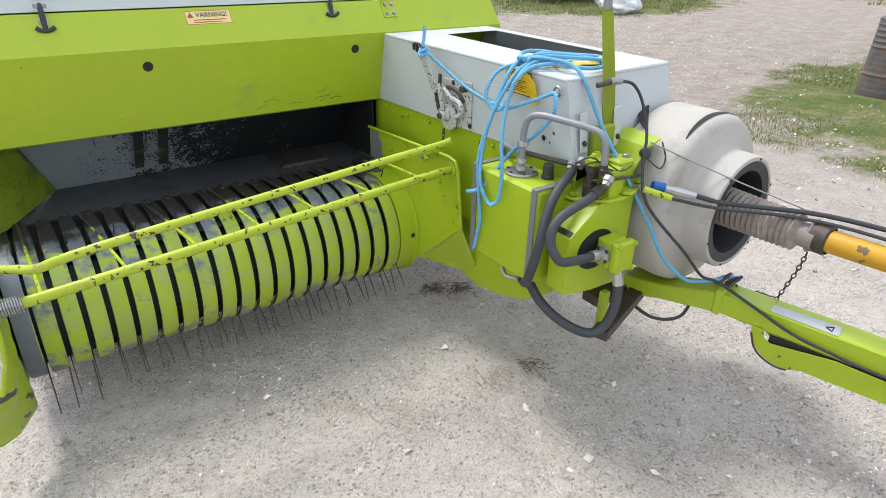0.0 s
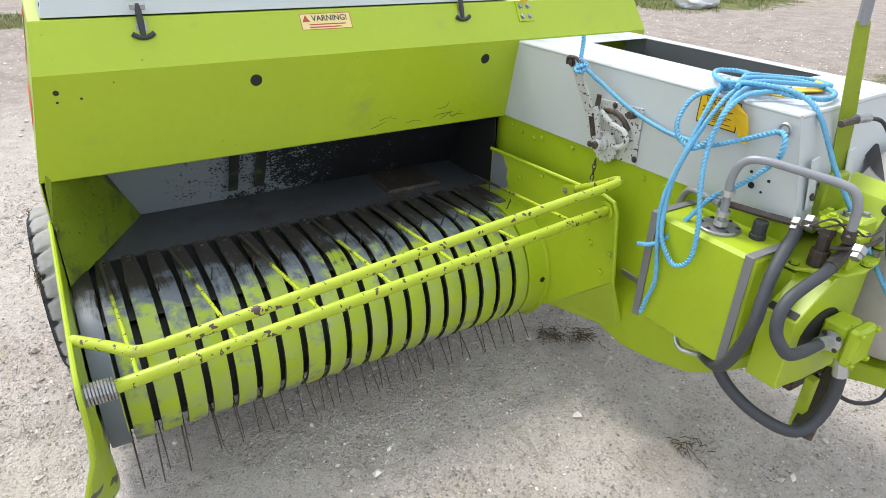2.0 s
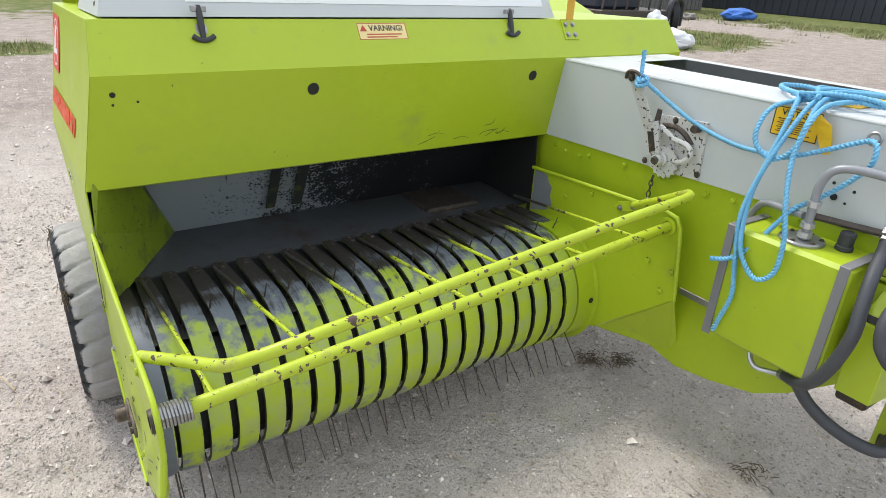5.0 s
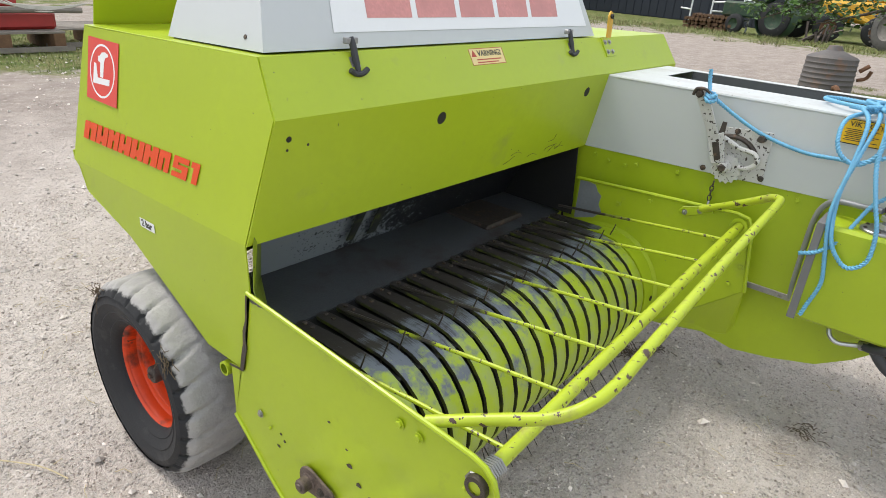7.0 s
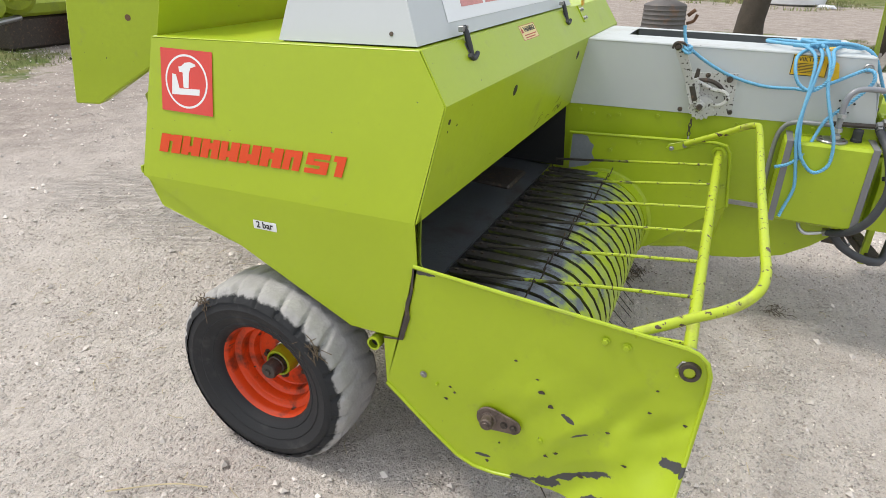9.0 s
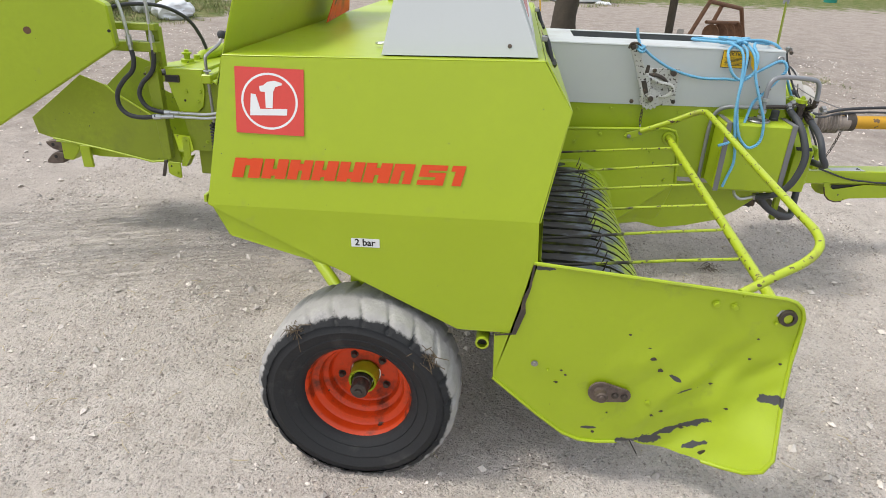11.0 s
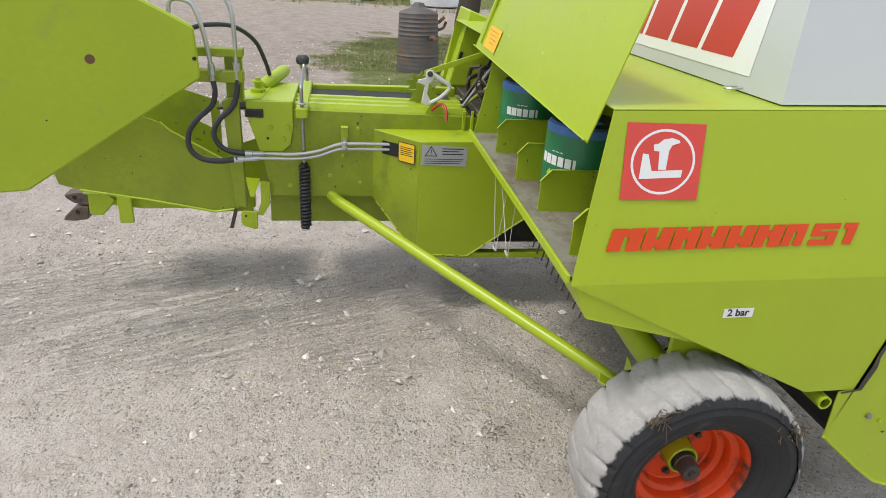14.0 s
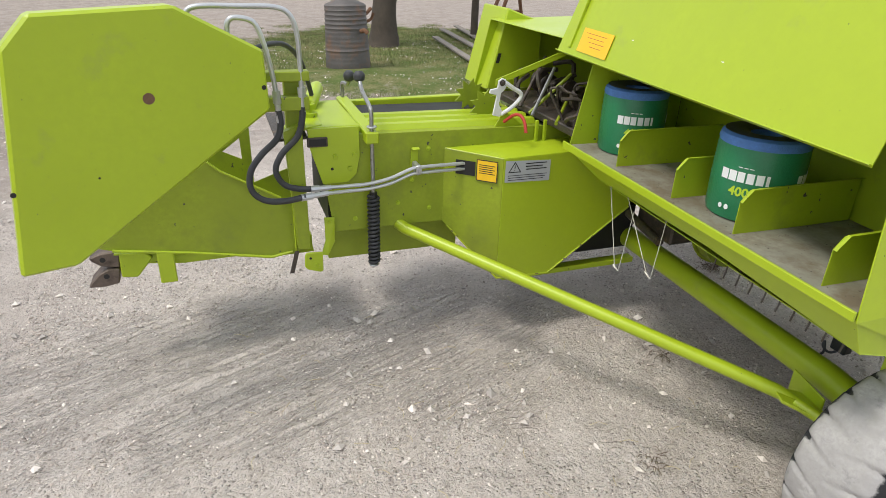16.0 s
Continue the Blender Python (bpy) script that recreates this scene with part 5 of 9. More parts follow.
brand_row(fr_m @ Matrix.Translation((0, 0, 0.001)), 0.50, 1.10, 0.085, 0.17, fdec, material("faded pink red print", (0.62, 0.27, 0.25), 0.5, var=0.2, scale=9))
brand_row(re_m @ Matrix.Translation((0, 0, 0.001)), -1.49, 1.10, 0.085, 0.175, rdec, brand_red)
for x in (0.31, 1.55):
    part("cover_catch", tube(round_path([(x - 0.015, 0.50, 1.515), (x - 0.018, 0.535, 1.512), (x, 0.548, 1.511), (x + 0.018, 0.535, 1.512), (x + 0.015, 0.50, 1.515)], 3), 0.004, 6), zinc, cover, smooth=True)
part("screw", bolt((0.128, 0.10, 1.545), (-1, 0, 0.25), 0.007, 0.006), old_iron, cover)

# bolts on the end panel and its bearing
for y, z, r in ((-0.071, 0.498, 0.010), (-0.631, 0.793, 0.011), (-0.69, 0.789, 0.011), (-0.481, 0.376, 0.010), (-0.12, 0.475, 0.005), (-0.83, 0.74, 0.006)):
    part("bolt", bolt((-0.004, y, z), (-1, 0, 0), r * 0.85, 0.006), steel if y > -0.1 else green_worn, end_panel)
out_line = [(-0.311 + 0.044 * math.cos(radians(a)), 0.408 + 0.044 * math.sin(radians(a))) for a in range(-80, 101, 20)] + [(-0.388 + 0.029 * math.cos(radians(a)), 0.402 + 0.029 * math.sin(radians(a))) for a in range(100, 281, 20)]
bearing = part("bearing_bracket", sheet([(-0.008, y, z) for y, z in out_line], (-0.008, 0, 0), 0.002), jaw_iron, end_panel, "greasy iron bearing bracket")
chip_rng = random.Random(12)
CHIPS = ((-0.166, 0.478, 0.006), (-0.182, 0.460, 0.006), (-0.154, 0.426, 0.007), (-0.073, 0.290, 0.006), (-0.309, 0.219, 0.008), (-0.347, 0.314, 0.005), (-0.502, 0.323, 0.009), (-0.533, 0.343, 0.007), (-0.470, 0.562, 0.010), (-0.499, 0.517, 0.010),
         (-0.617, 0.274, 0.010), (-0.692, 0.210, 0.020), (-0.789, 0.674, 0.005), (-0.879, 0.590, 0.007), (-0.780, 0.594, 0.006), (-0.742, 0.394, 0.008), (-0.380, 0.647, 0.005), (-0.677, 0.479, 0.007), (-0.452, 0.602, 0.005))
chips = None
for y, z, r in CHIPS:
    pts = [(y + r * chip_rng.uniform(0.5, 1.4) * math.cos(a), z + r * chip_rng.uniform(0.3, 0.9) * math.sin(a)) for a in [2 * math.pi * k / 7 for k in range(7)]]
    chips = sheet([(-0.0025 - panel_out(y, z), py, pz) for py, pz in pts], (0.0012, 0, 0), 0, chips)
part("paint_chips", chips, old_iron, end_panel, "small chips in the paint")
part("shaft_end", lathe([(0.0, 0.046), (0.010, 0.046), (0.012, 0.042), (0.018, 0.042), (0.0215, 0.038), (0.0215, 0.014), (0.026, 0.012), (0.026, 0.0)], (-0.008, -0.311, 0.408), (-1, 0, 0), 20), jaw_iron, end_panel, "worn greasy shaft end", smooth=True)
for y, z in ((-0.362, 0.402), (-0.394, 0.400)):
    part("bolt", bolt((-0.016, y, z), (-1, 0, 0), 0.009, 0.008), old_iron, end_panel)
part("pipe_stub", lathe([(0.017, 0.0), (0.024, 0.0), (0.024, 0.30), (0.017, 0.30)], (-0.004, 0.118, 0.562), (1, 0, 0), 20), green_worn, baler, "open green pipe end", smooth=True)
part("pipe_bore", lathe([(0.0, 0.02), (0.0175, 0.02), (0.0175, 0.3)], (-0.004, 0.118, 0.562), (1, 0, 0), 16), black, baler)
part("seam", sheet([(-0.0075, y, z) for y, z in ((-0.038, 0.884), (-0.032, 0.80), (-0.018, 0.74), (-0.022, 0.70), (0.004, 0.612), (0.075, 0.600), (0.076, 0.607), (0.018, 0.616), (0.010, 0.66), (-0.004, 0.71), (-0.008, 0.76), (-0.024, 0.80), (-0.032, 0.884))], (0.002, 0, 0), 0), old_iron, baler, "grimy panel joint")
part("axle_bracket", sheet([(0.14, 0.30, 0.30), (0.14, 0.30, 0.75), (0.14, 0.62, 0.80), (0.14, 0.62, 0.30)], (0.02, 0, 0)), green_worn, baler)

# fixings along the green chamber side and guard plate
for y, z in ((-0.10, 1.000), (-0.17, 0.985), (-0.307, 0.997), (-0.255, 0.982), (-0.499, 1.011), (-0.876, 1.011), (-0.98, 1.02), (-1.20, 1.035)):
    part("washer", lathe([(0, 0.002), (0.0125, 0.002), (0.0125, 0)], (1.849, y, z), (-1, 0, 0), 12), old_iron, chamber_front)
    part("bolt", bolt((1.847, y, z), (-1, 0, 0), 0.009, 0.007), green_worn, chamber_front)
fender = [o for o in baler.children if o.name.startswith("fender_plate")][0]
for y, z in ((-0.735, 0.80), (-0.765, 0.725), (-0.84, 0.63), (-0.44, 0.885), (-0.30, 0.83), (-0.87, 0.72)):
    part("washer", lathe([(0, 0.002), (0.0125, 0.002), (0.0125, 0)], (1.752, y, z), (-1, 0, 0), 12), old_iron, fender)
    part("bolt", bolt((1.750, y, z), (-1, 0, 0), 0.009, 0.007), green_worn, fender)
part("bar_bracket", sheet([(1.742, -0.715, 0.908), (1.742, -0.69, 0.938), (1.742, -0.585, 0.902), (1.742, -0.572, 0.880), (1.742, -0.60, 0.864)], (0.006, 0, 0), 0.002), green, baler)
for y, z in ((-0.60, 0.882), (-0.66, 0.905)):
    part("bolt", bolt((1.741, y, z), (-1, 0, 0), 0.008, 0.008), steel, baler)
part("tube_ring", lathe([(0.021, -0.006), (0.034, -0.006), (0.036, 0.0), (0.036, 0.006)], (1.748, -0.82, 0.884), (1, 0, 0), 20), green, baler, smooth=True)

# ---- height lever with sprocket on the front box ----
lever = part("lever_plate", sheet([(1.840, -0.665, 1.040), (1.840, -0.625, 1.243), (1.840, -0.832, 1.255), (1.840, -0.838, 1.050)], (-0.004, 0, 0), 0.001), white_iron, baler, "flaking white ratchet lever plate")


def sprocket(c, r, teeth, t, root=0.84):
    own = bmesh.new()
    rim = []
    for k in range(teeth * 2):
        a = math.pi * k / teeth
        rr = r if k % 2 else r * root
        rim.append((rr * math.cos(a), rr * math.sin(a)))
    return sheet([(c[0], c[1] + y, c[2] + z) for y, z in rim], (-t, 0, 0), 0.001, own)


part("sprocket", sprocket((1.822, -0.698, 1.083), 0.063, 16, 0.008), white_iron, lever, "flaking white toothed sprocket")
part("sprocket_hub", lathe([(0, 0.044), (0.017, 0.044), (0.020, 0.040), (0.020, 0.018), (0.027, 0.016), (0.027, 0.0)], (1.818, -0.690, 1.092), (-1, 0, 0), 16), white_iron, lever, smooth=True)
part("hub_end", lathe([(0, 0.012), (0.011, 0.012), (0.015, 0.006), (0.015, 0.0)], (1.775, -0.690, 1.092), (-1, 0, 0), 12), old_iron, lever)
part("lever_arm", sheet([(1.790, -0.645, 1.215), (1.757, -0.590, 1.350), (1.752, -0.568, 1.383), (1.752, -0.540, 1.378), (1.758, -0.540, 1.345), (1.790, -0.610, 1.195)], (-0.010, 0, 0), 0.001), white_iron, lever, "flaking white lever arm")
part("shackle", tube(round_path([(1.740, -0.525, 1.36), (1.735, -0.535, 1.385), (1.740, -0.565, 1.388), (1.745, -0.59, 1.372)], 4), 0.006, 8), old_iron, lever, smooth=True)
part("bolt", bolt((1.742, -0.548, 1.368), (-1, 0, 0), 0.011, 0.010), old_iron, lever)
part("lever_body", sheet([(1.800, -0.602, 1.20), (1.800, -0.66, 1.23), (1.800, -0.69, 1.115), (1.800, -0.644, 1.095)], (-0.014, 0, 0), 0.002), white_iron, lever)
part("lever_slot", sheet([(1.7858, -0.626, 1.183), (1.7858, -0.652, 1.188), (1.7858, -0.675, 1.122), (1.7858, -0.652, 1.112)], (-0.002, 0, 0), 0), old_iron, lever, "dark plate marking the slot of the lever")
part("lever_tab", sheet([(1.800, -0.640, 1.222), (1.800, -0.646, 1.270), (1.800, -0.663, 1.268), (1.800, -0.662, 1.226)], (-0.008, 0, 0), 0.001), old_iron, lever)
part("pawl", tube(round_path([(1.812, -0.660, 1.205), (1.806, -0.70, 1.190), (1.806, -0.735, 1.175), (1.804, -0.788, 1.168), (1.804, -0.808, 1.137), (1.806, -0.782, 1.106), (1.812, -0.742, 1.100)], 4), 0.0105, 8), white_iron, lever, smooth=True)
part("arc_slot", tube(round_path([(1.834, -0.653, 1.207), (1.832, -0.707, 1.212), (1.832, -0.752, 1.196), (1.834, -0.785, 1.165)], 4), 0.010, 8), old_iron, lever, smooth=True)
part("pivot", lathe([(0, 0.03), (0.013, 0.03), (0.015, 0.025), (0.015, 0.0)], (1.832, -0.80, 1.228), (-1, 0, 0), 12), old_iron, lever)
for y, z in ((-0.70, 1.235), (-0.83, 1.07), (-0.675, 1.075), (-0.60, 1.06)):
    part("bolt", bolt((1.836, y, z), (-1, 0, 0), 0.008, 0.006), old_iron, lever)


def chain_links(points, size, material_, parent, name="link"):
    """Oval links strung along a line, every other one turned."""
    path = round_path(points, 10)
    out, last = [], None
    run = 0.0
    for a, b in zip(path, path[1:]):
        run += (b - a).length
        if run >= size * 1.45:
            run = 0.0
            out.append((b.copy(), (b - a).normalized()))
    for k, (p, w) in enumerate(out):
        s = w.orthogonal().normalized()
        s = (Matrix.Rotation(radians(90 * (k % 2) + 20), 3, w) @ s)
        pts = [p + w * (size * math.cos(t)) + s * (size * 0.55 * math.sin(t)) for t in [2 * math.pi * i / 12 for i in range(13)]]
        part(name, tube(pts, size * 0.19, 5), material_, parent)


chain_links([(1.815, -0.665, 1.03), (1.815, -0.662, 0.98), (1.81, -0.664, 0.935)], 0.013, old_iron, lever)
part("chain_hook", tube(round_path([(1.812, -0.664, 0.935), (1.80, -0.67, 0.91), (1.79, -0.70, 0.90), (1.77, -0.72, 0.91)], 4), 0.005, 6), steel, lever)

vik_m = axes((1.8395, -1.04, 1.27), (0, -1, 0), (0, 0, 1))
vik = part("notice_label", flat_on(vik_m, [(0.004, 0.004), (0.150, -0.002), (0.150, 0.086), (0.006, 0.092)], 0.001), sticker_yellow, baler, "peeling yellow notice label with black print")
letters("VIKTIGT!", 0.026, vik_m @ Matrix.Translation((0.028, 0.064, 0.0014)), ink, vik, bold=0.0003)
bm = None
for i in range(7):
    bm = flat_on(vik_m @ Matrix.Translation((0, 0, 0.0013)), rect(0.020 + 0.006 * (i % 2), 0.128 - 0.013 * (i % 3), 0.052 - 0.0065 * i, 0.0545 - 0.0065 * i), 0.0004, bm)
for q in (rect(0.006, 0.150, 0.086, 0.089), rect(0.006, 0.150, 0.0, 0.003), rect(0.005, 0.008, 0.003, 0.089), rect(0.147, 0.150, 0, 0.087)):
    flat_on(vik_m @ Matrix.Translation((0, 0, 0.0012)), q, 0.0004, bm)
part("print", bm, ink, vik)
ring_pts = [(1.822, -1.347 + 0.017 * math.cos(t), 1.325 + 0.017 * math.sin(t)) for t in [2 * math.pi * i / 18 for i in range(19)]]
part("rope_ring", tube(ring_pts, 0.005, 6), steel, white_box, smooth=True)
for y, z, r in ((-1.285, 1.135, 0.0105), (-1.275, 1.175, 0.005), (-1.335, 1.165, 0.005), (-1.32, 1.125, 0.004)):
    part("hole", lathe([(0, 0), (r, 0), (r, 0.0006), (0, 0.0006)], (1.8385, y, z), (-1, 0, 0), 14), black, white_box)

# ---- tank fittings, pipes and hoses ----
part("tank_lid", lathe([(0, 0.010), (0.060, 0.010), (0.064, 0.006), (0.064, 0.0)], (1.745, -1.275, 1.009), (0, 0, 1), 28), steel, tank, "round steel tank flange")
for k in range(6):
    a = 2 * math.pi * k / 6
    part("bolt", bolt((1.745 + 0.052 * math.cos(a), -1.275 + 0.052 * math.sin(a), 1.019), (0, 0, 1), 0.005, 0.004), old_iron, tank)
part("filler_cap", lathe([(0, 0.055), (0.019, 0.055), (0.021, 0.050), (0.021, 0.015), (0.024, 0.012), (0.024, 0.0)], (1.790, -1.375, 1.009), (0, 0, 1), 16), rubber, tank, "black filler cap")
part("suction_pipe", tube(round_path([(1.735, -1.285, 1.02), (1.735, -1.283, 1.12), (1.735, -1.283, 1.18), (1.740, -1.30, 1.228), (1.755, -1.345, 1.247), (1.785, -1.44, 1.243), (1.822, -1.54, 1.232), (1.832, -1.575, 1.215), (1.836, -1.590, 1.17), (1.836, -1.593, 1.10)], 5), 0.0125, 12), pipe_grey, tank, "bent grey suction pipe", smooth=True)
for z in (1.025, 1.055, 1.12):
    part("pipe_nut", lathe([(0.013, 0.0), (0.021, 0.001), (0.021, 0.017), (0.013, 0.018)], (1.735, -1.284, z), (0, 0, 1), 8), zinc, tank)
part("return_pipe", tube(round_path([(1.845, -1.06, 0.62), (1.835, -1.055, 0.72), (1.832, -1.055, 0.95), (1.825, -1.075, 1.03), (1.80, -1.12, 1.065), (1.77, -1.20, 1.075), (1.745, -1.262, 1.083)], 5), 0.011, 10), pipe_grey, tank, "grey return pipe", smooth=True)
part("cross_pipe", tube([(1.76, -1.265, 1.085), (1.80, -1.37, 1.08), (1.85, -1.475, 1.075)], 0.011, 8), old_iron, tank, smooth=True)

hoses = part("hose", tube(round_path([(1.83, -1.455, 1.075), (1.814, -1.465, 1.054), (1.745, -1.485, 1.02), (1.693, -1.50, 0.976), (1.655, -1.515, 0.915), (1.632, -1.525, 0.853), (1.625, -1.515, 0.78), (1.63, -1.49, 0.70), (1.655, -1.45, 0.635), (1.695, -1.40, 0.597), (1.725, -1.355, 0.582)], 5), 0.0185, 12), hose_grey, baler, "thick grey hydraulic hose", smooth=True)
part("hose_pipe", tube(round_path([(1.725, -1.355, 0.582), (1.722, -1.31, 0.568), (1.712, -1.27, 0.565), (1.72, -1.24, 0.585), (1.74, -1.23, 0.625)], 4), 0.009, 8), zinc, hoses, smooth=True)
part("hose_end", tube([(1.718, -1.375, 0.590), (1.728, -1.345, 0.578)], 0.0195, 10), steel, hoses)
hose_b = part("hose", tube(round_path([(1.881, -1.577, 1.032), (1.84, -1.582, 1.015), (1.787, -1.587, 0.996), (1.71, -1.585, 0.975), (1.651, -1.584, 0.951), (1.618, -1.588, 0.915), (1.608, -1.60, 0.868), (1.612, -1.622, 0.835), (1.631, -1.637, 0.812), (1.69, -1.64, 0.800), (1.75, -1.637, 0.792), (1.802, -1.633, 0.786), (1.835, -1.635, 0.784)], 5), 0.0172, 12), hose_grey, baler, "thick grey hydraulic hose", smooth=True)
part("hose_end", tube([(1.815, -1.584, 1.006), (1.850, -1.581, 1.020), (1.851, -1.581, 1.020), (1.881, -1.577, 1.032), (1.882, -1.577, 1.033), (1.91, -1.572, 1.047)], [0.0205, 0.0205, 0.018, 0.018, 0.022, 0.022], 8), old_iron, hose_b, "greasy steel hose end")
part("hose_end", tube([(1.790, -1.634, 0.787), (1.815, -1.635, 0.786), (1.816, -1.635, 0.786), (1.848, -1.638, 0.784)], [0.0205, 0.0205, 0.0175, 0.0175], 10), zinc, hose_b)
hose_c = part("hose", tube(round_path([(1.735, -1.385, 0.580), (1.75, -1.44, 0.515), (1.775, -1.52, 0.465), (1.815, -1.60, 0.437), (1.860, -1.640, 0.432), (1.905, -1.660, 0.470), (1.930, -1.668, 0.55), (1.935, -1.665, 0.63), (1.930, -1.655, 0.70)], 5), 0.0195, 12), hose_grey, baler, "thick grey hydraulic hose", smooth=True)
part("hose_end", tube([(1.934, -1.664, 0.64), (1.928, -1.65, 0.715)], 0.022, 10), zinc, hose_c)

# pump bracket with the gear pump
pump_box = part("pump_bracket", sheet([(1.712, -1.50, 0.628), (1.706, -1.50, 0.862), (1.85, -1.50, 0.968), (2.03, -1.50, 0.968), (2.03, -1.50, 0.60), (1.86, -1.50, 0.605)], (0, -0.097, 0), 0.003), green, baler, "folded green pump bracket")
part("bracket_back", box(1.80, 2.03, -1.507, -1.40, 0.60, 0.95, 0.003), green, pump_box)
part("bracket_slot", sheet([(1.710, -1.506, 0.8672), (1.710, -1.590, 0.8672), (1.728, -1.590, 0.8805), (1.728, -1.506, 0.8805)], (-0.0018, 0, 0.0024), 0), black, pump_box)
part("bracket_opening", sheet([(1.852 + 0.098 * math.cos(t), -1.5972, 0.786 + 0.080 * math.sin(t)) for t in [math.pi * i / 14 for i in range(28)]], (0, -0.002, 0), 0), black, pump_box)
pump = part("gear_pump", box(1.850, 1.942, -1.668, -1.60, 0.728, 0.840, 0.008), green_worn, baler, "green painted gear pump")
part("pump_cover", box(1.845, 1.947, -1.706, -1.670, 0.722, 0.846, 0.010), green, pump)
for x, z in ((1.856, 0.734), (1.936, 0.734), (1.856, 0.834), (1.936, 0.834)):
    part("bolt", bolt((x, -1.706, z), (0, -1, 0), 0.008, 0.008), green_worn, pump)
part("pump_port", lathe([(0.0, 0.012), (0.012, 0.012), (0.032, 0.010), (0.032, 0.0)], (1.849, -1.640, 0.784), (-1, 0, 0), 16), zinc, pump)
for dy, dz in ((-0.02, 0.02), (0.02, 0.02), (-0.02, -0.02), (0.02, -0.02)):
    part("bolt", bolt((1.839, -1.640 + dy, 0.784 + dz), (-1, 0, 0), 0.005, 0.005), old_iron, pump)
# valve block above the bracket
valve = part("valve_plate", sheet([(1.79, -1.42, 0.962), (1.795, -1.505, 0.960), (1.835, -1.57, 0.971), (1.862, -1.612, 0.972), (1.92, -1.63, 0.976), (2.00, -1.625, 0.986), (2.06, -1.60, 1.0), (2.12, -1.50, 1.0), (2.08, -1.40, 1.0)], (0, 0, 0.010), 0.002), green, baler, "green valve mounting plate")
part("valve_block", box(1.885, 1.955, -1.60, -1.53, 0.972, 1.085, 0.006), green_worn, valve)
part("valve_block", box(1.955, 2.04, -1.57, -1.47, 0.985, 1.10, 0.008), green, valve)
part("valve_body", lathe([(0.0, 0.125), (0.022, 0.125), (0.024, 0.10), (0.018, 0.098), (0.018, 0.05), (0.026, 0.048), (0.026, 0.0)], (1.855, -1.528, 0.975), (0, 0, 1), 14), old_iron, valve, "greasy valve body")
part("valve_lever", tube(round_path([(1.83, -1.56, 1.05), (1.88, -1.605, 1.06), (1.98, -1.605, 1.05), (2.06, -1.585, 1.035)], 4), 0.006, 8), old_iron, valve, "thin iron linkage rod", smooth=True)
for bx, by, bz in ((1.813, -1.489, 0.972), (1.850, -1.575, 0.982), (1.95, -1.615, 0.990), (2.05, -1.59, 1.009)):
    part("washer", lathe([(0, 0.003), (0.016, 0.003), (0.016, 0)], (bx, by, bz), (0, 0, 1), 14), old_iron, valve)
    part("bolt", bolt((bx, by, bz + 0.003), (0, 0, 1), 0.010, 0.009), green_worn, valve)
for fx, fy, fz in ((1.83, -1.455, 1.078), (1.85, -1.48, 1.09), (1.819, -1.634, 1.075)):
    part("hose_nut", lathe([(0.010, -0.016), (0.020, -0.014), (0.020, 0.006), (0.015, 0.008), (0.015, 0.022), (0, 0.022)], (fx, fy, fz), (-0.7, -0.15, -0.6), 6), steel, valve)
for c, r, h in (((1.855, -1.528, 1.098), 0.028, 0.03), ((1.915, -1.49, 1.085), 0.026, 0.03)):
    part("valve_cap", lathe([(0, h), (r * 0.5, h), (r * 0.55, h * 0.7), (r, h * 0.68), (r, 0)], c, (0, 0, 1), 12), green, valve)
    part("bolt", bolt((c[0], c[1], c[2] + h), (0, 0, 1), 0.010, 0.008), green_worn, valve)
for p in ((2.020, -1.600, 1.000), (1.975, -1.51, 1.10), (2.02, -1.54, 1.10)):
    part("bolt", bolt(p, (0, 0, 1), 0.011, 0.010), steel, valve)
part("fitting", tube([(1.83, -1.455, 1.078), (1.845, -1.49, 1.09), (1.855, -1.528, 1.085)], 0.013, 8), old_iron, valve)
part("fitting", tube([(1.836, -1.593, 1.12), (1.84, -1.59, 1.09), (1.90, -1.575, 1.06)], [0.017, 0.017, 0.015], 6), old_iron, valve)
part("knob", lathe([(0, 0.03), (0.015, 0.03), (0.022, 0.018), (0.022, 0.006), (0.015, 0)], (2.100, -1.560, 1.105), (-0.5, -0.6, 0.3), 12), rubber, valve)
part("arch_plate", folded([[(2.01, -1.41, 1.00), (2.01, -1.57, 1.00)], [(2.05, -1.41, 1.07), (2.05, -1.57, 1.07)], [(2.10, -1.41, 1.135), (2.10, -1.57, 1.13)], [(2.17, -1.41, 1.165), (2.17, -1.57, 1.155)]], 0.006), green, valve)
for q in ([(1.770, -1.520, 1.115), (1.820, -1.550, 1.135), (1.870, -1.580, 1.095), (1.930, -1.600, 1.080), (1.970, -1.610, 1.095)], [(1.780, -1.530, 1.105), (1.850, -1.570, 1.120), (1.910, -1.600, 1.085)], [(2.070, -1.590, 1.105), (2.110, -1.630, 1.065), (2.150, -1.620, 1.095), (2.140, -1.600, 1.155)]):
    part("wire", tube(round_path(q, 5), 0.003, 5), old_iron, valve)
part("coupling", tube([(2.02, -1.64, 1.005), (2.09, -1.715, 0.978)], 0.013, 10), green_rod, valve, "green valve handle")
part("coupling", tube([(2.072, -1.640, 1.007), (2.11, -1.664, 1.0)], 0.018, 12), blue_cap, valve, "blue plastic coupling")
part("coupling", tube([(2.11, -1.664, 1.0), (2.16, -1.70, 0.985), (2.20, -1.745, 0.975)], [0.013, 0.018, 0.012], 8), zinc, valve)
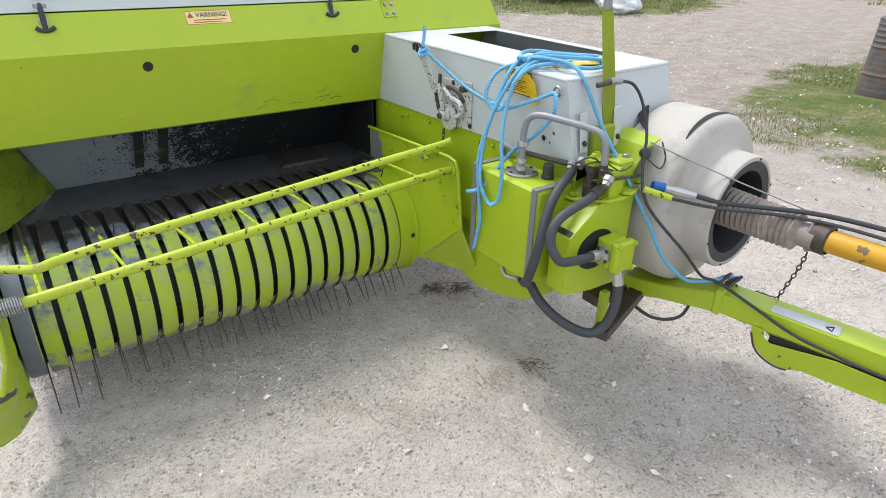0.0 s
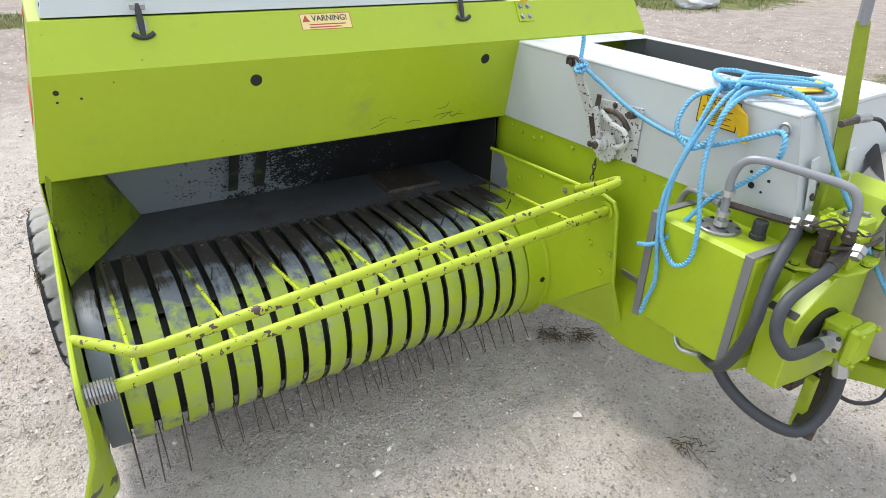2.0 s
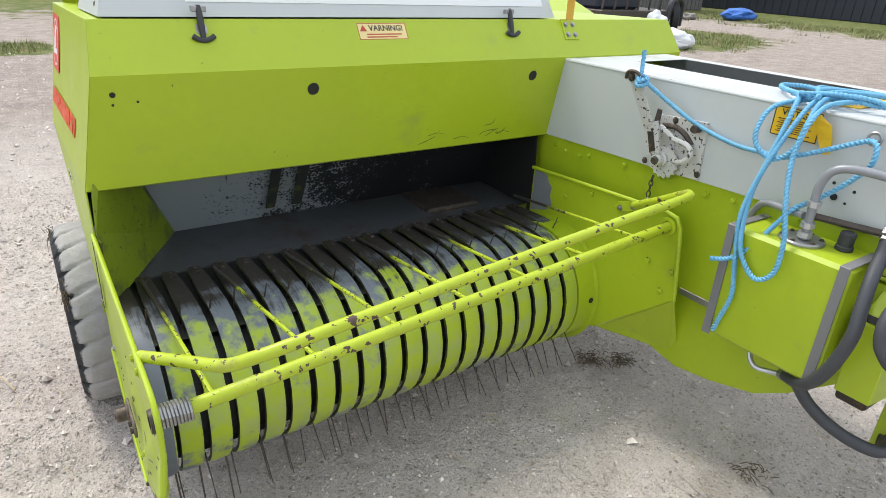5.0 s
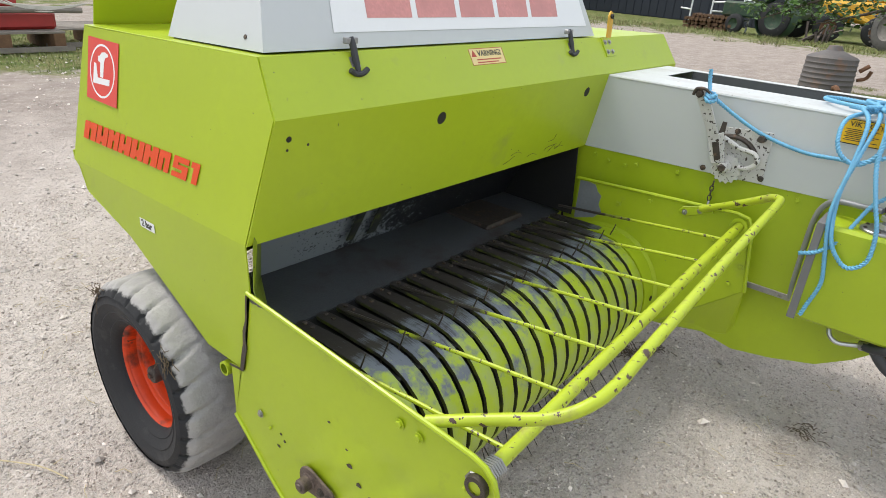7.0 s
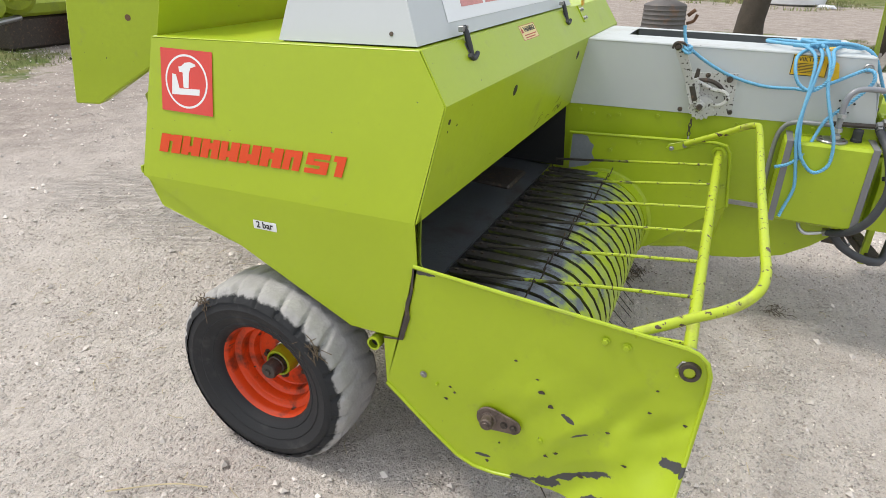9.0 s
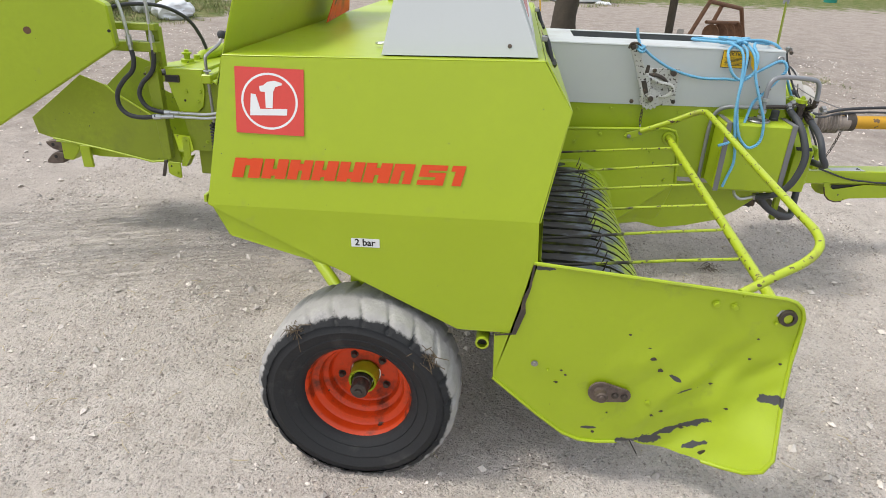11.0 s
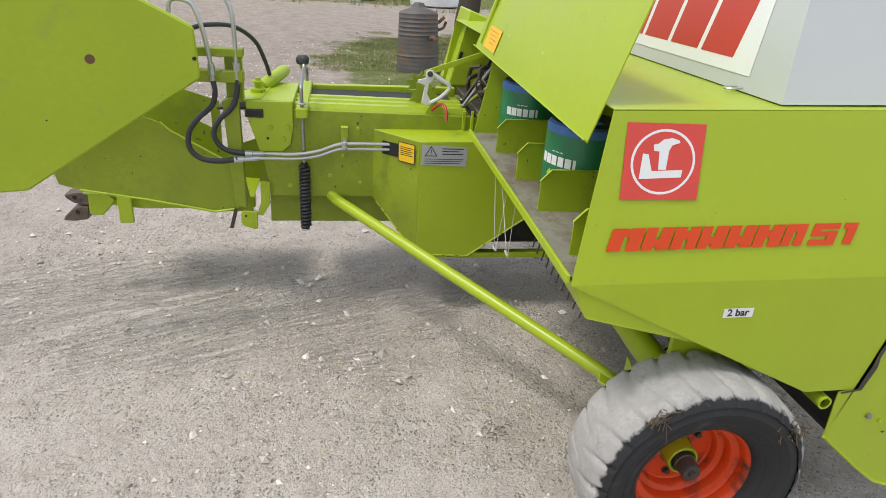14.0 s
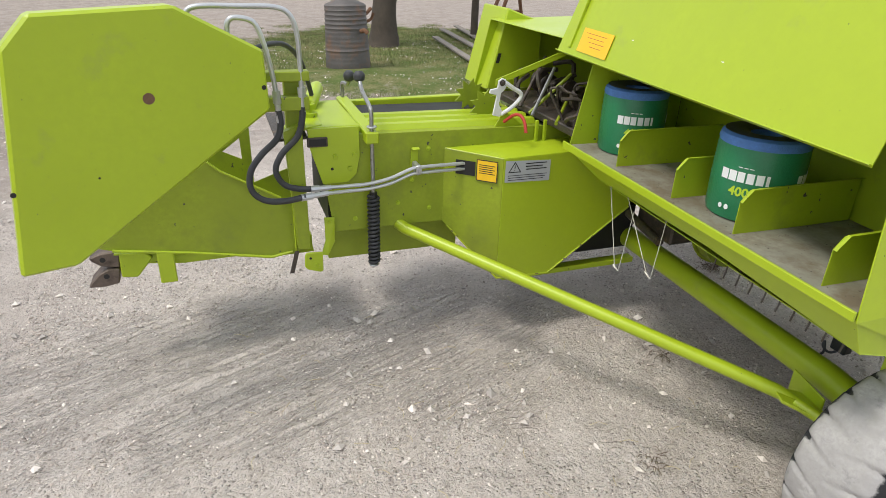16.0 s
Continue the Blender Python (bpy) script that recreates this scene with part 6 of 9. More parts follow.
# lines that run forward over the shaft
fwd = part("feed_hose", tube(round_path([(2.20, -1.745, 0.975), (2.26, -1.82, 0.960), (2.36, -1.92, 0.955), (2.46, -2.10, 0.965), (2.48, -2.40, 0.985), (2.50, -2.9, 1.00), (2.52, -3.4, 0.98)], 5), 0.0095, 8), rubber, baler, "black hydraulic hose", smooth=True)
part("feed_hose", tube(round_path([(2.09, -1.715, 0.978), (2.22, -1.835, 0.952), (2.43, -2.05, 0.94), (2.46, -2.4, 0.955), (2.49, -3.4, 0.95)], 5), 0.0065, 8), rubber, baler, smooth=True)
part("control_wire", tube(round_path([(2.11, -1.57, 1.150), (2.30, -1.80, 1.045), (2.47, -2.06, 0.955)], 4), 0.003, 6), steel, baler, smooth=True)
part("shaft_ring", tube([(2.46 + 0.052 * math.cos(t), -2.075, 0.878 + 0.062 * math.sin(t)) for t in [2 * math.pi * i / 16 for i in range(17)]], 0.004, 6), steel, shaft)
part("slip_collar", lathe([(0.044, -2.07), (0.056, -2.072), (0.056, -2.135), (0.048, -2.14)], (2.46, 0, 0.879), (0, 1, 0), 24), old_iron, shaft, smooth=True)
chain_links([(2.455, -2.08, 0.82), (2.462, -2.06, 0.72), (2.468, -2.03, 0.62), (2.475, -2.015, 0.572)], 0.013, old_iron, shaft)
chain_links([(2.475, -2.015, 0.572), (2.48, -1.98, 0.565), (2.49, -1.93, 0.555)], 0.013, old_iron, shaft)
# cuts in the guard
GS = GAX.cross(Vector((0, 0, 1))).normalized()


def on_guard(r, ang, h):
    return GO + GAX * h + (GS * math.cos(radians(ang)) + Vector((0, 0, 1)) * math.sin(radians(ang))) * r


for a0, a1, h0, fat_ in ((128, 104, -1.47, 0.05), (125, 70, -1.628, 0.022)):
    bm = bmesh.new()
    lo, hi = [], []
    for k in range(11):
        a = a0 + (a1 - a0) * k / 10
        fat = fat_ * (0.12 + 0.88 * math.sin(math.pi * k / 10) ** 0.7)
        skew = (a - a0) / (a1 - a0) * (0.10 if fat_ > 0.03 else 0.0)
        rr = 0.3612 if fat_ > 0.03 else 0.3575
        lo.append(bm.verts.new(on_guard(rr, a, h0 + skew)))
        hi.append(bm.verts.new(on_guard(rr + (0.0 if fat_ > 0.03 else 0.0035), a, h0 + skew + fat)))
    for k in range(10):
        bm.faces.new((lo[k], lo[k + 1], hi[k + 1], hi[k]))
    part("cut", bm, black, guard, "dark cut in the guard")
for ang in (20, 75, 130, 200, 255, 310):
    part("hole", lathe([(0, 0), (0.006, 0), (0.006, 0.001), (0, 0.001)], on_guard(0.219, ang, -1.8005), -GAX, 10), black, guard)

# mast with its cable, plates on the box front
# the mast faces away from the sun: its shade is in the colour
mast = part("mast", sheet([(2.058, -1.405, 1.00), (2.098, -1.427, 1.00), (2.066, -1.403, 1.34), (2.024, -1.378, 1.61), (1.988, -1.358, 1.61), (2.024, -1.379, 1.34)], (-0.003, -0.0055, 0), 0.001), green_old_shaded, baler, "weathered green flat steel mast, coloured darker for shade")
part("mast_top", tube([(2.007, -1.369, 1.600), (1.996, -1.362, 1.82)], 0.016, 12), pipe_grey, mast, "grey tube on the mast")
part("mast_foot", box(1.935, 2.045, -1.455, -1.425, 1.02, 1.20, 0.006), green_old_shaded, mast)
for x in (1.90, 2.085):
    part("plate", sheet([(x - 0.022, -1.437, 1.105), (x + 0.022, -1.433, 1.108), (x + 0.022, -1.41, 1.255), (x - 0.022, -1.414, 1.252)], (0, -0.006, 0), 0.003), white, mast, "white fixing plate")
    part("bolt", bolt((x, -1.435, 1.14), (0, -1, 0), 0.009, 0.008), old_iron, mast)
part("clamp", tube([(1.93, -1.435, 1.352), (2.0, -1.45, 1.362)], 0.010, 8), old_iron, mast)
part("clamp", tube([(1.985, -1.445, 1.362), (2.035, -1.452, 1.362)], 0.014, 8), steel, mast)
part("cable", tube(round_path([(2.035, -1.452, 1.362), (2.09, -1.47, 1.345), (2.12, -1.50, 1.28), (2.11, -1.55, 1.17), (2.05, -1.60, 1.06), (2.02, -1.67, 0.95), (2.12, -1.80, 0.78), (2.215, -1.83, 0.67), on_bar(-0.129, -0.010, 0.628), on_bar(0.004, -0.010, 0.585), on_bar(0.168, -0.016, 0.532), on_bar(0.307, -0.016, 0.512), on_bar(0.483, -0.016, 0.498), on_bar(1.0, -0.016, 0.49)], 6), 0.006, 8), rubber, mast, "thin black cable", smooth=True)

# drawbar details
top_lab = part("drawbar_label", sheet([on_bar(a, o, 0.5795 - 0.0125 * a) for a, o in ((0.075, 0.004), (0.31, 0.004), (0.31, 0.080), (0.075, 0.066))], (0, 0, 0.001), 0), sticker_grey, drawbar, "worn grey warning label")
sign = [on_bar(a, o, 0.5785) for a, o in ((0.262, 0.036), (0.285, 0.018), (0.285, 0.054))]
for p, q in zip(sign, sign[1:] + sign[:1]):
    part("print", tube([p, q], 0.0022, 4), ink, top_lab)
part("drawbar_joint", sheet([on_bar(-0.128, -0.006, 0.485), on_bar(-0.128, -0.006, 0.592), on_bar(-0.098, -0.006, 0.592), on_bar(-0.098, -0.006, 0.485)], DB_N * 0.137, 0.004), green, drawbar)
for off in (-0.009, 0.128):
    part("drawbar_bracket", sheet([on_bar(a, off, z) for a, z in ((0.03, 0.500), (0.042, 0.455), (0.062, 0.415), (0.10, 0.383), (0.15, 0.368), (0.19, 0.372), (0.24, 0.388), (0.55, 0.392), (1.5, 0.40), (1.5, 0.46), (0.55, 0.475), (0.33, 0.482), (0.11, 0.452), (0.085, 0.468), (0.075, 0.500))], DB_N * 0.007, 0.002), green_worn, drawbar, "cut green side plate with a rusty edge")
part("rusty_edge", tube(round_path([on_bar(a, -0.010, z) for a, z in ((0.038, 0.47), (0.060, 0.414), (0.099, 0.381), (0.15, 0.366), (0.19, 0.370))], 4), 0.004, 6), rust_dark, drawbar, smooth=True)
# black sheet paints the gap below the drawbar as shaded
part("bracket_web", sheet([on_bar(a, 0.004, z) for a, z in ((0.10, 0.40), (1.5, 0.42), (1.5, 0.478), (0.10, 0.482))], DB_N * 0.004, 0), black, drawbar, "black sheet as the shade in the gap under the drawbar")
part("pivot_beam", box(2.05, 2.50, -1.50, -1.40, 0.40, 0.46, 0.008), old_iron, drawbar, "rusty dark pivot beam")
part("stand_rail", sheet([(1.90, -1.60, 0.375), (2.26, -1.50, 0.415), (2.28, -1.56, 0.415), (1.92, -1.665, 0.375)], (0, 0, 0.045), 0.004), old_iron, drawbar, "rusty dark rail")
part("stand_leg", box(1.95, 1.985, -1.60, -1.57, 0.36, 0.56, 0.003), green_worn, drawbar)
part("loose_hose", tube(round_path([(2.20, -1.50, 0.42), (2.34, -1.58, 0.30), (2.50, -1.62, 0.27), (2.62, -1.60, 0.34)], 6), 0.008, 8), rubber, drawbar, smooth=True)
for k in range(7):
    part("clutter_iron", tube([(2.375 + 0.02 * math.cos(k * 2.1), -1.80 - 0.014 * k, 0.583 + 0.002 * k), (2.42 + 0.03 * math.sin(k * 1.7), -1.815 - 0.012 * k, 0.596 + 0.010 * (k % 3))], 0.007, 6), old_iron, drawbar)

# ---- rear of the chamber ----
for y, z in ((2.046, 0.975), (1.959, 0.978), (1.981, 0.916)):
    part("bolt", bolt((1.811, y, z), (-1, 0, 0), 0.011, 0.009), green_worn, rear)
part("hole", lathe([(0, 0), (0.007, 0), (0.007, 0.001), (0, 0.001)], (1.8115, 2.062, 0.918), (-1, 0, 0), 12), black, rear)
part("rear_end_plate", sheet([(1.812, 2.163, 1.105), (1.812, 1.935, 1.108), (1.812, 1.932, 0.975), (1.812, 1.950, 0.887), (1.812, 1.99, 0.850), (1.812, 2.106, 0.847), (1.812, 2.130, 0.93), (1.812, 2.160, 1.03)], (0.010, 0, 0), 0.002), green, rear)
part("square_tube", box(1.800, 1.816, 2.078, 2.168, 1.026, 1.068, 0.003), old_iron, rear, "rusty square tube end")
part("square_bore", box(1.798, 1.801, 2.086, 2.160, 1.032, 1.062, 0), black, rear)
part("chamber_end_box", box(1.83, 2.34, 1.93, 2.15, 1.062, 1.108, 0.004), green, rear)
for x in (1.91, 2.01, 2.11):
    part("rib", folded([[(x - 0.035, 1.02, 1.056), (x - 0.035, 1.93, 1.066)], [(x - 0.02, 1.02, 1.082), (x - 0.02, 1.93, 1.090)], [(x + 0.02, 1.02, 1.082), (x + 0.02, 1.93, 1.090)], [(x + 0.035, 1.02, 1.056), (x + 0.035, 1.93, 1.066)]], 0.003), green, rear)
part("chamber_far_rail", sheet([(2.40, 1.0, 0.98), (2.40, 2.14, 0.98), (2.40, 2.14, 1.088), (2.40, 1.0, 1.102)], (0.045, 0, 0), 0.004), green, rear)
# rail colour carries the shade below the chamber
part("lower_rail", box(1.93, 1.99, 1.40, 2.08, 0.41, 0.60, 0.004), green_old_shaded, rear)
# black sheet laid on the top in place of a shaded slot
part("top_gap", sheet([(2.165, 1.06, 1.066), (2.36, 1.06, 1.066), (2.36, 1.92, 1.072), (2.19, 1.92, 1.072)], (0, 0, 0.004), 0), black, rear, "black sheet drawn as the dark slot along the chamber top")
hanger = part("lower_hanger", sheet([(1.795, 2.112, 0.690), (1.795, 2.063, 0.686), (1.795, 2.068, 0.560), (1.785, 2.105, 0.500), (1.785, 2.135, 0.505), (1.790, 2.112, 0.575)], (0.008, 0, 0), 0.002), green, rear)
part("hanger_flange", sheet([(1.795, 2.066, 0.566), (1.84, 2.062, 0.566), (1.84, 2.098, 0.500), (1.785, 2.104, 0.500)], (0, 0.004, 0.004), 0.001), green, hanger)
part("hanger_print", sheet([(1.7945, 2.106, 0.645), (1.7945, 2.072, 0.640), (1.7945, 2.074, 0.612), (1.7945, 2.106, 0.616)], (-0.0008, 0, 0), 0), ink, hanger)
part("bolt", bolt((1.795, 2.088, 0.668), (-1, 0, 0), 0.009, 0.007), green_worn, hanger)
foot = part("foot_plate", sheet([(1.765, 2.130, 0.530), (1.765, 2.205, 0.534), (1.765, 2.215, 0.520), (1.765, 2.218, 0.462), (1.765, 2.205, 0.446), (1.765, 2.145, 0.425), (1.765, 2.132, 0.432)], (0.012, 0, 0), 0.004), green, rear)
part("bolt", bolt((1.765, 2.158, 0.462), (-1, 0, 0), 0.010, 0.006), green_worn, foot)
part("hole", lathe([(0, 0), (0.006, 0), (0.006, 0.001), (0, 0.001)], (1.7645, 2.190, 0.505), (-1, 0, 0), 12), black, foot)
part("toggle", sheet([(1.80, 2.255, 0.53), (1.80, 2.235, 0.53), (1.80, 2.265, 0.42), (1.80, 2.285, 0.42)], (0.012, 0, 0)), old_iron, rear)

# crank with knobs and the coil spring
crank = part("crank", tube(round_path([(1.785, 1.880, 0.45), (1.785, 1.880, 0.80), (1.780, 1.884, 1.08), (1.778, 1.885, 1.165), (1.80, 1.886, 1.195), (1.93, 1.884, 1.225), (1.99, 1.882, 1.245), (2.02, 1.881, 1.275)], 5), 0.0095, 10), steel, baler, "steel tension crank with black knob", smooth=True)
part("knob", lathe([(0, 0.05), (0.016, 0.048), (0.026, 0.036), (0.028, 0.024), (0.024, 0.008), (0.012, 0.0)], (2.022, 1.881, 1.262), (0.2, 0, 1), 18), rubber, crank, smooth=True)
part("tension_spring", tube([(1.785 + 0.024 * math.cos(t), 1.880 + 0.024 * math.sin(t), 0.435 + 0.35 * i / 200) for i, t in enumerate([k * 0.55 for k in range(201)])], 0.0075, 6), rubber, crank, "black coil spring", smooth=True)
part("spring_core", tube([(1.785, 1.880, 0.425), (1.785, 1.880, 0.80)], 0.018, 10), black, crank)
for z in (1.078, 1.105, 0.422):
    part("washer", lathe([(0.0, 0.008), (0.022, 0.008), (0.024, 0.004), (0.022, 0.0), (0, 0)], (1.782, 1.883, z), (0, 0, 1), 16), zinc, crank)
crank2 = part("crank", tube(round_path([(2.419, 1.888, 0.95), (2.419, 1.888, 1.12), (2.417, 1.889, 1.165), (2.39, 1.892, 1.19), (2.22, 1.902, 1.215), (2.17, 1.905, 1.230), (2.152, 1.905, 1.25)], 5), 0.0095, 10), steel, baler, "steel tension crank with black knob", smooth=True)
part("knob", lathe([(0, 0.05), (0.016, 0.048), (0.026, 0.036), (0.028, 0.024), (0.024, 0.008), (0.012, 0.0)], (2.151, 1.905, 1.243), (-0.15, 0, 1), 18), rubber, crank2, smooth=True)
part("tension_beam", sheet([(1.757, 1.855, 1.035), (1.757, 1.915, 1.035), (2.445, 1.918, 1.055), (2.445, 1.858, 1.055)], (0, 0, 0.055), 0.006), green, baler, "green tension cross beam")
# hydraulic cylinder on top
cyl = part("hydraulic_cylinder", tube([(2.16, 2.112, 1.112), (2.18, 2.100, 1.125), (2.43, 2.024, 1.158), (2.46, 2.014, 1.162)], [0.026, 0.036, 0.036, 0.028], 18), green, baler, "green hydraulic cylinder", smooth=True)
# black slab painted in as the shade beneath the cylinder
part("cylinder_gap", box(2.06, 2.46, 1.93, 2.10, 1.064, 1.072, 0), black, cyl)
part("cylinder_eye", lathe([(0.0, 0.05), (0.018, 0.05), (0.020, 0.046), (0.020, 0.0)], (2.14, 2.118, 1.09), (0, 0, 1), 14), green, cyl)
part("pivot_stack", lathe([(0, 0.075), (0.013, 0.075), (0.016, 0.06), (0.030, 0.058), (0.030, 0.048), (0.018, 0.046), (0.018, 0.02), (0.040, 0.018), (0.040, 0.0)], (2.025, 2.124, 1.112), (0, 0, 1), 16), green_worn, cyl)
part("pivot_plate", sheet([(1.86, 2.09, 1.102), (2.20, 2.07, 1.102), (2.20, 2.15, 1.102), (1.86, 2.26, 1.102), (1.78, 2.24, 1.102)], (0, 0, 0.010), 0.002), green, cyl)
# dark plate laid below the pivot to draw its shadow
part("pivot_shadow_plate", sheet([(1.82, 2.16, 1.060), (2.30, 2.16, 1.060), (2.30, 2.30, 1.060), (1.80, 2.30, 1.060)], (0, 0, 0.012), 0.002), old_iron, cyl)
part("cross_arm", box(1.74, 1.80, 2.15, 2.46, 1.325, 1.365, 0.004), green_old_shaded, baler)
part("cross_arm", box(1.74, 1.80, 2.155, 2.46, 1.205, 1.262, 0.004), green_old_shaded, baler)
part("arm_post", box(1.81, 1.86, 2.17, 2.25, 1.10, 1.34, 0.004), green_old_shaded, baler)
part("top_hose", tube(round_path([(1.70, 2.40, 1.44), (1.80, 2.32, 1.46), (1.98, 2.22, 1.44), (2.12, 2.14, 1.36), (2.19, 2.10, 1.25), (2.21, 2.08, 1.17)], 6), 0.011, 10), rubber, baler, "black hydraulic hose", smooth=True)

# pipes and hoses behind
pa = part("pipe", tube(round_path([(1.74, 2.60, 1.53), (1.74, 2.595, 1.585), (1.74, 2.55, 1.612), (1.745, 2.40, 1.613), (1.75, 2.27, 1.610), (1.75, 2.215, 1.585), (1.75, 2.19, 1.52), (1.75, 2.184, 1.42), (1.75, 2.184, 1.25)], 5), 0.0105, 10), zinc, baler, "bent zinc hydraulic pipe", smooth=True)
part("hose", tube(round_path([(1.75, 2.184, 1.22), (1.752, 2.190, 1.16), (1.752, 2.215, 1.09), (1.75, 2.285, 1.02), (1.75, 2.315, 0.95), (1.75, 2.285, 0.885), (1.75, 2.22, 0.858), (1.75, 2.14, 0.853)], 5), 0.0135, 10), rubber, pa, "black hydraulic hose", smooth=True)
pb = part("pipe", tube(round_path([(1.70, 2.452, 1.49), (1.70, 2.452, 1.55), (1.70, 2.43, 1.575), (1.70, 2.375, 1.570), (1.70, 2.345, 1.545), (1.70, 2.318, 1.46), (1.70, 2.30, 1.36), (1.70, 2.288, 1.25)], 5), 0.0105, 10), zinc, baler, "bent zinc hydraulic pipe", smooth=True)
part("hose", tube(round_path([(1.70, 2.288, 1.22), (1.70, 2.284, 1.16), (1.70, 2.305, 1.10), (1.70, 2.37, 1.04), (1.70, 2.42, 0.97), (1.70, 2.425, 0.89), (1.70, 2.375, 0.838), (1.70, 2.29, 0.826), (1.70, 2.20, 0.838)], 5), 0.0135, 10), rubber, pb, "black hydraulic hose", smooth=True)
for own, ps in ((pa, [((1.75, 2.184, 1.30), (1.75, 2.184, 1.20)), ((1.75, 2.17, 0.852), (1.75, 2.08, 0.853))]), (pb, [((1.70, 2.292, 1.30), (1.70, 2.286, 1.17)), ((1.70, 2.22, 0.834), (1.72, 2.10, 0.838))])):
    for a, b in ps:
        part("hose_end", tube([a, Vector(a).lerp(Vector(b), 0.4), Vector(a).lerp(Vector(b), 0.42), b], [0.0165, 0.0165, 0.0125, 0.0125], 8), zinc, own)
part("pipe", tube(round_path([(1.75, 2.08, 0.853), (1.75, 2.0, 0.853), (1.75, 1.90, 0.856), (1.75, 1.80, 0.875), (1.75, 1.72, 0.905), (1.75, 1.66, 0.915), (1.76, 1.40, 0.915)], 5), 0.0085, 8), zinc, pa, smooth=True)
part("pipe", tube(round_path([(1.72, 2.10, 0.838), (1.74, 2.0, 0.832), (1.75, 1.90, 0.832), (1.75, 1.80, 0.850), (1.75, 1.72, 0.880), (1.75, 1.66, 0.888), (1.76, 1.40, 0.888)], 5), 0.0085, 8), zinc, pb, smooth=True)
part("pipe_clip", folded([[(1.822, 1.655, 0.900), (1.822, 1.690, 0.900)], [(1.815, 1.655, 0.985), (1.815, 1.690, 0.985)], [(1.800, 1.655, 0.997), (1.800, 1.690, 0.997)], [(1.785, 1.655, 0.990), (1.785, 1.690, 0.990)]], 0.004), green, rear, "small green pipe holder")
part("clamp", box(1.735, 1.815, 1.660, 1.686, 0.880, 0.928, 0.006), zinc, rear, "steel pipe clamp")
part("clamp_bolt", bolt((1.735, 1.673, 0.902), (-1, 0, 0), 0.009, 0.008), zinc, rear)
for y, z in ((1.60, 0.98), (1.59, 0.68), (1.75, 0.72), (1.68, 0.83), (1.96, 0.66)):
    part("bolt", bolt((1.824, y, z), (-1, 0, 0), 0.008, 0.006), green_worn, rear)
guard_slot = part("guard_slot", sheet([(1.783, 1.473, 0.93), (1.783, 1.473, 0.86), (1.7195, 1.3985, 0.86), (1.7195, 1.3985, 0.93)], (-0.002, 0.0018, 0), 0), black, baler)
# labels of the gear guard
ga = axes((1.7175, 1.390, 0.842), (-0.195, -0.22, 0), (0, 0, 1))
gl = part("guard_label", flat_on(ga @ Matrix.Translation((0, 0, 0.0085)), rect(0.0, 0.105, 0.0, 0.105), 0.001), sticker_yellow, baler, "yellow notice label with black frame")
bm = None
for q in (rect(0, 0.105, 0.101, 0.105), rect(0, 0.105, 0, 0.004), rect(0, 0.004, 0.004, 0.101), rect(0.101, 0.105, 0.004, 0.101)):
    bm = flat_on(ga @ Matrix.Translation((0, 0, 0.0097)), q, 0.0005, bm)
for i in range(5):
    flat_on(ga @ Matrix.Translation((0, 0, 0.0097)), rect(0.014, 0.092 - 0.012 * (i % 2), 0.078 - 0.010 * i, 0.0815 - 0.010 * i), 0.0005, bm)
part("print", bm, ink, gl)
gb = axes((1.6275, 1.284, 0.848), (0, -1, 0), (0, 0, 1))
gl2 = part("guard_label", flat_on(gb, [(0, 0.0), (0.235, -0.006), (0.235, 0.096), (0, 0.105)], 0.001), sticker_grey, baler, "grey safety label with warning triangle")
tri = gb @ Matrix.Translation((0.048, 0.066, 0.0015))
bm = None
for a, b in (((-0.030, -0.018), (0.030, -0.018)), ((0.030, -0.018), (0.0, 0.030)), ((0.0, 0.030), (-0.030, -0.018))):
    va, vb = Vector((*a, 0)), Vector((*b, 0))
    d = (vb - va).normalized() * 0.002
    n_ = Vector((-d.y, d.x, 0)) * 1.1
    bm = flat_on(tri, [tuple((va - d - n_)[:2]), tuple((vb + d - n_)[:2]), tuple((vb + d + n_)[:2]), tuple((va - d + n_)[:2])], 0.0005, bm)
flat_on(tri, rect(-0.002, 0.002, -0.004, 0.016), 0.0005, bm)
flat_on(tri, rect(-0.002, 0.002, -0.012, -0.008), 0.0005, bm)
for i in range(3):
    flat_on(gb @ Matrix.Translation((0, 0, 0.0015)), rect(0.105, 0.215 - 0.02 * (i % 2), 0.084 - 0.014 * i, 0.089 - 0.014 * i), 0.0005, bm)
for i in range(3):
    flat_on(gb @ Matrix.Translation((0, 0, 0.0015)), rect(0.015, 0.22 - 0.01 * i, 0.030 - 0.011 * i, 0.033 - 0.011 * i), 0.0005, bm)
part("print", bm, ink, gl2)
part("guard_edge", tube([(1.630, 0.56, 0.655), (1.630, 1.0, 0.330), (1.630, 1.288, 0.338), (1.81, 1.50, 0.58)], 0.005, 6), green_rod, baler)

# rear guard details and the tail hitch
rg = [o for o in baler.children if o.name.startswith("rear_guard")][0]
for y, z, r, mt in ((2.742, 1.330, 0.020, shaft_yellow), (2.343, 1.332, 0.009, black), (3.182, 1.061, 0.009, black), (2.935, 1.075, 0.004, black)):
    x = guard_x(y)
    part("rust_spot" if r > 0.015 else "hole", lathe([(0, 0), (r, 0), (r, 0.0008), (0, 0.0008)], (x - 0.001, y, z), (-1, -0.30, 0), 20), material("rusty plug", (0.16, 0.09, 0.05), 0.8, var=0.3, scale=60) if r > 0.015 else mt, rg)
